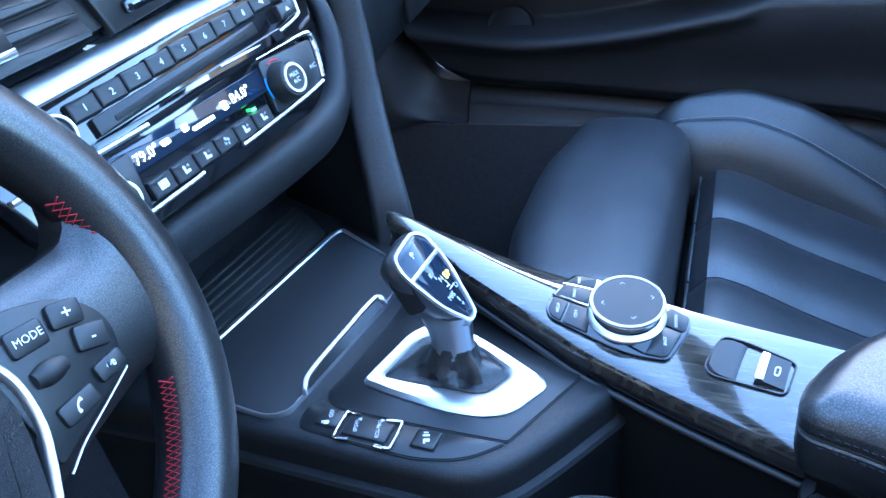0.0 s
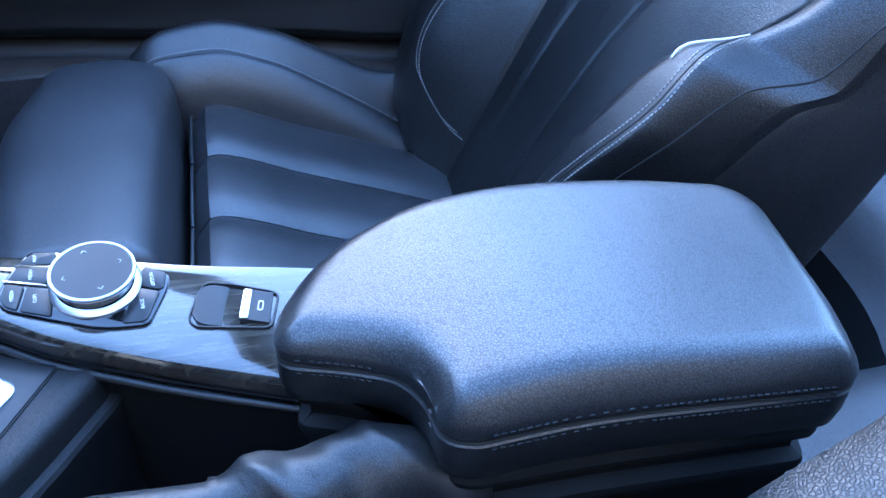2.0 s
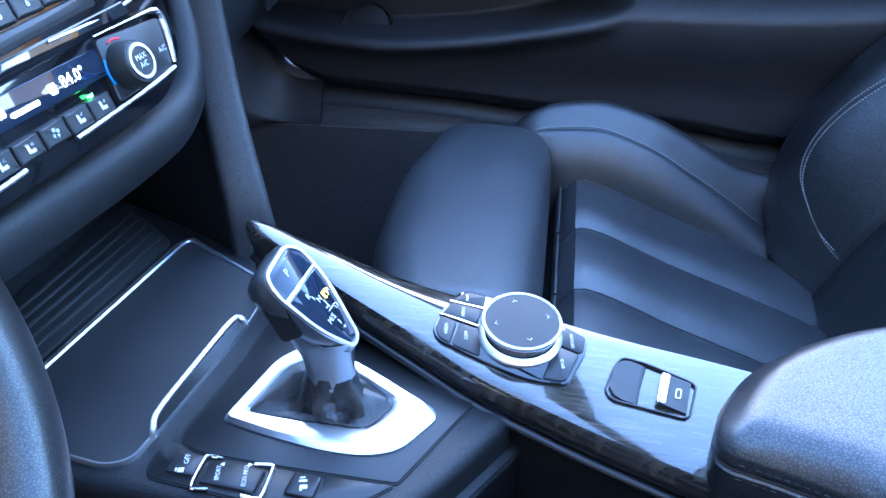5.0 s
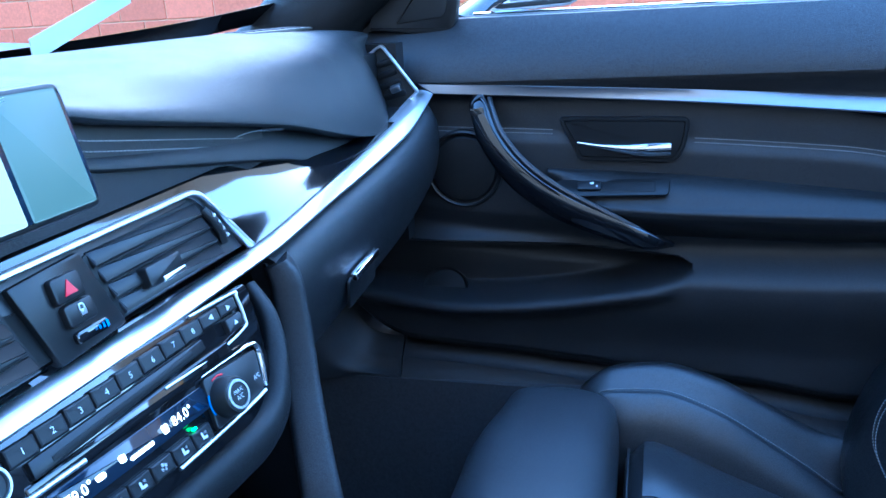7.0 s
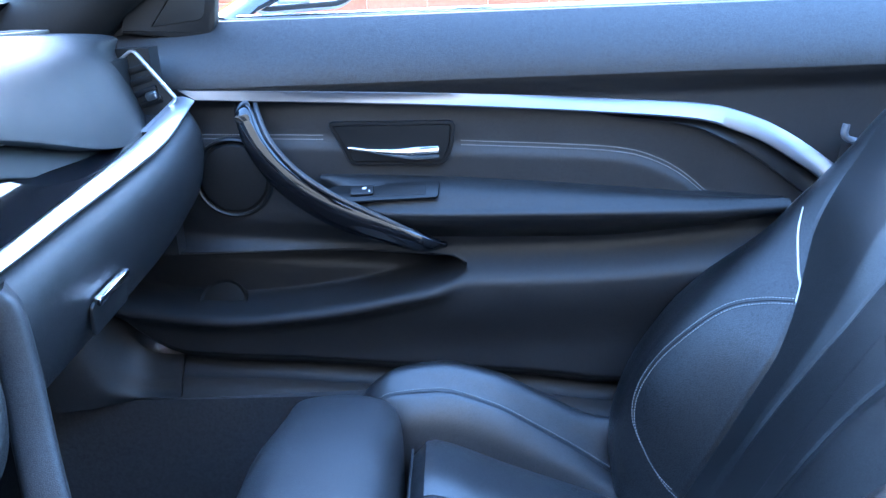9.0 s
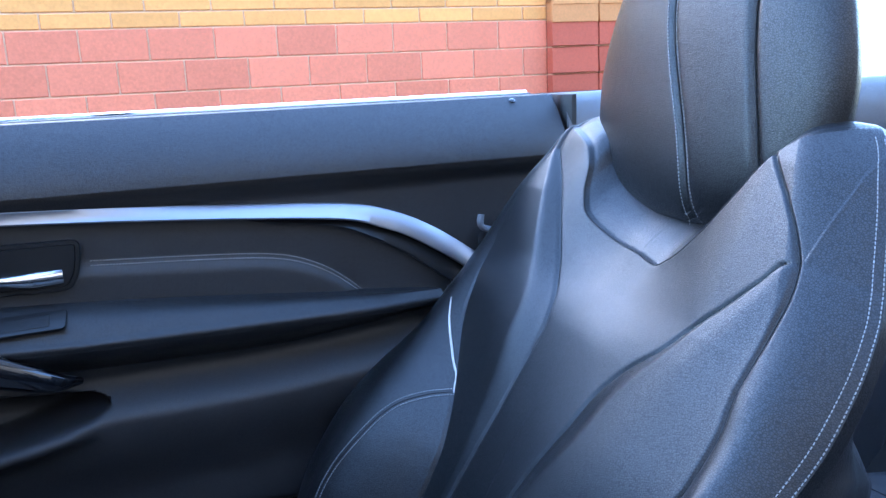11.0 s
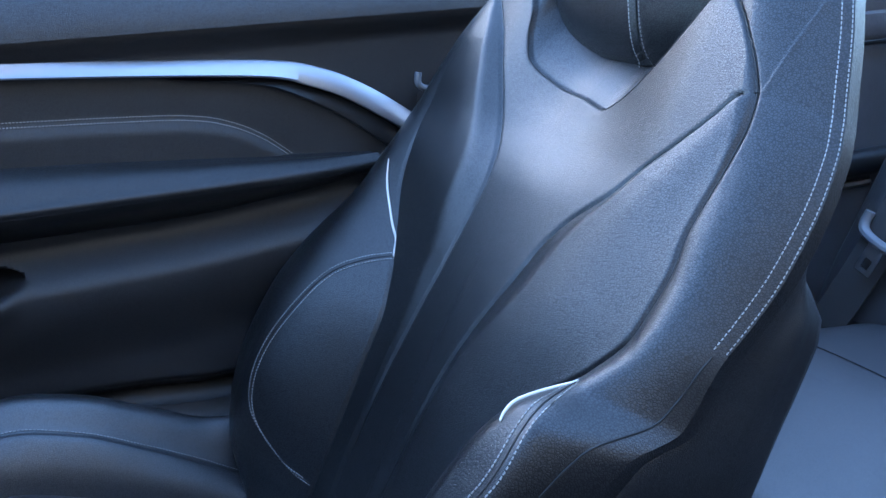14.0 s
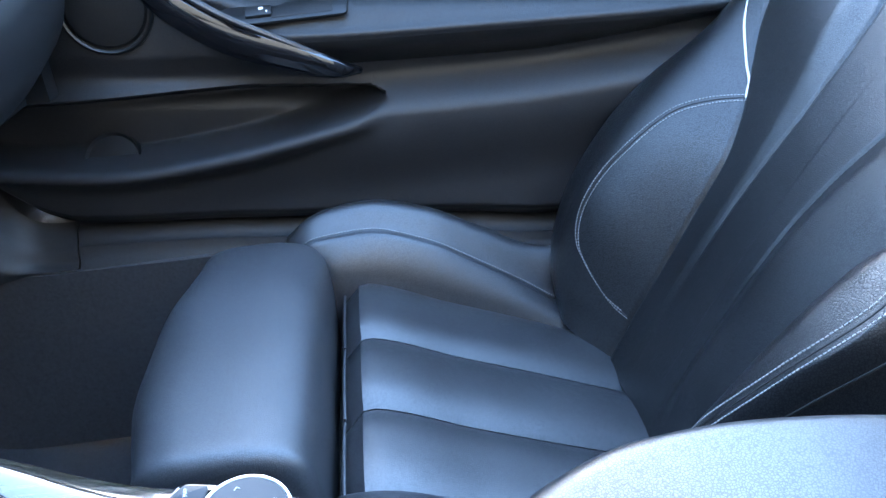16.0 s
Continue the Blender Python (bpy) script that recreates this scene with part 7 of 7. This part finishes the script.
part("handbrake_boot", loft(bsecs), BOOT, hb, "creased leather boot")
part("boot_collar", sweep([tuple(bp[k]) for k in (0, 1, 2)], 0.0152, 0.0172, 20), BOOT, hb, "stitched leather collar")
bm = bmesh.new()
for k in (22, 24):
    stitches([tuple(np.array(r[k]) + np.array((-0.0008, 0, 0.0))) for r in bsecs], (-1, 0, 0.2), bm, 0.0034, 0.0004)
part("boot_stitching", bm, THREAD_DARK, hb, "dark double seam", smooth=False, kind="stuff")
bm = bmesh.new()
for da in (1.75, 2.6):
    stitches([(p[0] + math.cos(da) * 0.0142, p[1], p[2] + math.sin(da) * 0.0168) for p in hp[9:]], (math.cos(da), 0, math.sin(da)), bm, 0.003, 0.0004)
part("grip_stitching", bm, THREAD_DARK, hb, smooth=False, kind="stuff")
tun = [[(x, y, 0.455 - 0.9 * (abs(x + 0.045) / 0.12) ** 3 * 0.2 - 0.03 * sstep(0.3, 0.42, y)) for x in np.linspace(-0.175, 0.06, 20)] for y in np.linspace(-0.3, 0.60, 30)]
part("tunnel_cover", slab(tun, (0, 0, -0.04)), DOOR_CARD, console, "satin black tunnel cover")
part("tunnel_side", slab([[(-0.175 - 0.02 * f, y, 0.43 - 0.3 * f) for f in np.linspace(0, 1, 4)] for y in np.linspace(-0.3, 0.7, 6)], (0.03, 0, 0)), CARPET, console, "carpeted tunnel side")

# ---- driver seat ----
copy_thing(passenger_seat, pose(-0.412, 0.248, 0.1))

# ---- rear seat ----
rear = thing("rear_bench", "black leather rear seat bench with seams", "rear seat", (0.0, -0.75, 0.1))
for s in (1, -1):
    rows = []
    for y in np.linspace(-0.33, -0.98, 30):
        rows.append([(s * (0.10 + 0.56 * f), y, 0.335 - 0.10 * (abs(f - 0.5) * 2) ** 6 - 0.05 * sstep(-0.41, -0.33, y) ** 2 - 0.05 * sstep(-0.6, -0.98, y) + 0.018 * math.sin(math.pi * f)) for f in np.linspace(0, 1, 24)])
    part("rear_cushion", slab(rows, (0, 0, -0.12)), LEATHER_REAR, rear, "black leather rear cushion")
    rows = []
    for h in np.linspace(0, 1, 26):
        rows.append([(s * (0.06 + 0.56 * f), -0.93 - 0.22 * h + 0.03 * math.sin(math.pi * f) + 0.03 * math.sin(math.pi * h), 0.28 + 0.56 * h) for f in np.linspace(0, 1, 20)])
    part("rear_backrest", slab(rows, (0, -0.08, 0)), LEATHER_REAR, rear, "black leather rear backrest")
    part("rear_bolster", sweep(crom([(s * 0.645, -0.96, 0.24), (s * 0.635, -0.99, 0.36), (s * 0.605, -1.05, 0.56), (s * 0.590, -1.12, 0.70), (s * 0.585, -1.18, 0.80)], 30), [0.055, 0.055, 0.05, 0.045, 0.035], 0.035, 16, power=2.6), LEATHER_REAR, rear, "padded side bolster")
part("rear_seam", sweep([(0.10 + 0.56 * f, -0.70, 0.3365 + 0.018 * math.sin(math.pi * f) - 0.10 * (abs(f - 0.5) * 2) ** 6 - 0.0085) for f in np.linspace(0.04, 0.96, 30)], 0.0008, None, 6), DARK, rear, "cushion seam")
part("rear_middle", rbox(0.2, 0.5, 0.14, frame_at((0, -0.7, 0.17), (1, 0, 0), (0, 1, 0)), 0.03, bevel=0.03), PLASTIC, rear, "black middle tray")
part("bulkhead_rear", rbox(1.6, 0.8, 0.1, frame_at((0, -1.42, 0.5), (1, 0, 0), (0, 0, 1)), 0.03), PLASTIC, kind="structure", label="black panel behind the rear seat")


def belt_tongue(t, at, u, v, scale=1.0):
    q = frame_at(at, u, v)
    arc = crom([(-0.034, 0.016), (-0.033, 0.002), (-0.024, -0.006), (0.0, -0.008), (0.024, -0.006), (0.033, 0.002), (0.034, 0.016)], 40)
    part("tongue_grip", sweep([q(a * scale, b * scale, 0) for a, b in arc], 0.0055 * scale, 0.006 * scale, 10, up=tuple(np.cross(u, v))), BUCKLE, t, "grey plastic grip")
    o = round_poly(rect(0.024 * scale, 0.034 * scale, 0, -0.027 * scale), 0.004, 3)
    i = round_poly(rect(0.012 * scale, 0.012 * scale, 0, -0.033 * scale), 0.002, 3)
    part("tongue_blade", ring_plate(o, i, 0.003, q, 0.0008), GREY_METAL, t, "steel blade")
    return t


sb = thing("seat_belt", "black rear seat belt with hanging grey tongue", "seat belt", (0.64, -1.03, 0.3))
bl = crom([(0.545, -1.13, 0.80), (0.550, -1.06, 0.66), (0.560, -0.99, 0.54), (0.580, -0.945, 0.43), (0.602, -0.915, 0.34), (0.640, -0.89, 0.23)], 40)
part("webbing", slab([[tuple(p + np.array((0.028, 0.004, 0.006)) * f) for f in (-1, 0, 1)] for p in bl], (0, -0.002, -0.001)), WEBBING, sb)
fb = thing("seat_belt", "black front seat belt with grey tongue beside the door", "seat belt", (0.745, -0.27, 0.4))
part("webbing", slab([[(0.752 - 0.015 * f, -0.285 + 0.045 * g + 0.05 * f, 0.705 - 0.44 * f) for g in (0, 0.5, 1)] for f in np.linspace(0, 1, 14)], (-0.002, 0, 0)), WEBBING, fb)
belt_tongue(sb, (0.566, -0.924, 0.432), (-0.95, 0.25, -0.17), (-0.17, -0.3, 0.94), 1.42)
belt_tongue(fb, (0.744, -0.262, 0.715), (0.2, -0.95, -0.2), (0.0, -0.2, 0.97), 0.8)

# ---- branch with leaves seen over the rear side ----
tree = thing("small_tree", "thin bare tree with few yellow leaves", "tree", (9.5, -9.2, -0.3))
part("trunk", sweep(crom([(9.5, -9.2, -0.3), (9.55, -9.1, 0.6), (9.45, -9.25, 1.5), (9.5, -9.2, 2.6), (9.6, -9.0, 3.6)], 24), [0.06, 0.05, 0.04, 0.02], None, 8), MORTAR, tree, "pale slim trunk")
rng = random.Random(4)
bm = bmesh.new()
for k in range(60):
    c = np.array((9.5 + rng.uniform(-1.5, 1.5), -9.2 + rng.uniform(-2.4, 2.4), 2.2 + rng.uniform(-1.0, 2.0)))
    for j in range(rng.randint(1, 4)):
        p = c + np.array([rng.uniform(-0.08, 0.08) for _ in range(3)])
        d = np.array([rng.uniform(-1, 1) for _ in range(3)])
        d /= np.linalg.norm(d)
        s = np.cross(d, (0.3, 0.2, 0.9))
        vs = [bm.verts.new(p + a * d * 0.05 + b * s * 0.02) for a, b in ((0, 0), (0.5, 1), (1, 0), (0.5, -1))]
        bm.faces.new(vs)
part("leaves", bm, LEAF, tree, "few yellow leaves", kind="stuff", smooth=False)

# ---- wall blocks, one by one ----
def block_mesh(name, w, h, d, material, rough=0.0):
    bm = bmesh.new()
    bmesh.ops.create_cube(bm, size=1.0)
    bmesh.ops.scale(bm, vec=(d, w, h), verts=bm.verts)
    bmesh.ops.bevel(bm, geom=list(bm.edges), offset=0.004, segments=1, affect="EDGES")
    if rough:
        r = random.Random(7)
        for v in bm.verts:
            if v.co.x < 0:
                v.co.x -= r.uniform(0, rough)
    me = bpy.data.meshes.new(name)
    bm.to_mesh(me)
    bm.free()
    me.materials.append(material)
    return me


LONG, HIGH, GAP = 0.405, 0.2, 0.010
SPLIT_Z = 1.262
wall = bpy.data.objects["wall_east"]
pilaster = bpy.data.objects["wall_east_pilaster"]
TAN = block_mesh("tan_block", LONG - GAP, HIGH - GAP, 0.09, BLOCK_TAN)
HALF = block_mesh("half_tan_block", LONG - GAP, HIGH / 2 - GAP, 0.09, BLOCK_TAN)
RED = block_mesh("red_block", LONG - GAP, HIGH - GAP, 0.09, BLOCK_RED)
HALF_RED = block_mesh("short_red_block", LONG / 2 - GAP, HIGH - GAP, 0.09, BLOCK_RED)
HALF_TAN = block_mesh("short_tan_block", LONG / 2 - GAP, HIGH - GAP, 0.09, BLOCK_TAN)
HALF_SMALL = block_mesh("short_low_tan_block", LONG / 2 - GAP, HIGH / 2 - GAP, 0.09, BLOCK_TAN)
SPLIT = block_mesh("split_block", LONG - GAP, HIGH - GAP, 0.09, BLOCK_SPLIT, 0.03)
SPLIT_R = block_mesh("split_red_block", LONG - GAP, HIGH - GAP, 0.09, BLOCK_SPLIT_RED, 0.03)


def lay(mesh, x, y, z, parent, name="block"):
    ob = new(name, mesh)
    ob.location = (x, y, z)
    ob.parent = parent
    ob.matrix_parent_inverse = parent.matrix_world.inverted()


for row in range(-4, 5):
    if row < 0:
        z, me = SPLIT_Z + (row + 0.5) * HIGH, RED
    elif row == 0:
        z, me = SPLIT_Z + HIGH / 4, HALF
    else:
        z, me = SPLIT_Z + HIGH / 2 + (row - 0.5) * HIGH, TAN
    off = 0.0 if row % 2 else LONG / 2
    for k in range(24):
        y = -2.79 + LONG / 2 + k * LONG + off - (LONG / 2 if row % 2 == 0 and k == 0 else 0) * 0
        if y + LONG / 2 < 7.2:
            lay(me, WALL_X + 0.045, y, z, wall)
    if row % 2 == 0:
        lay(HALF_RED if row < 0 else (HALF_SMALL if row == 0 else HALF_TAN), WALL_X + 0.045, -2.79 + LONG / 4, z, wall)
    for k in range(3):
        y = -2.785 - LONG / 2 - k * LONG
        if y - LONG / 2 > -4.3:
            lay(SPLIT_R if row < 0 else SPLIT, WALL_X - 0.025, y, z if row else z + 0.02, pilaster)
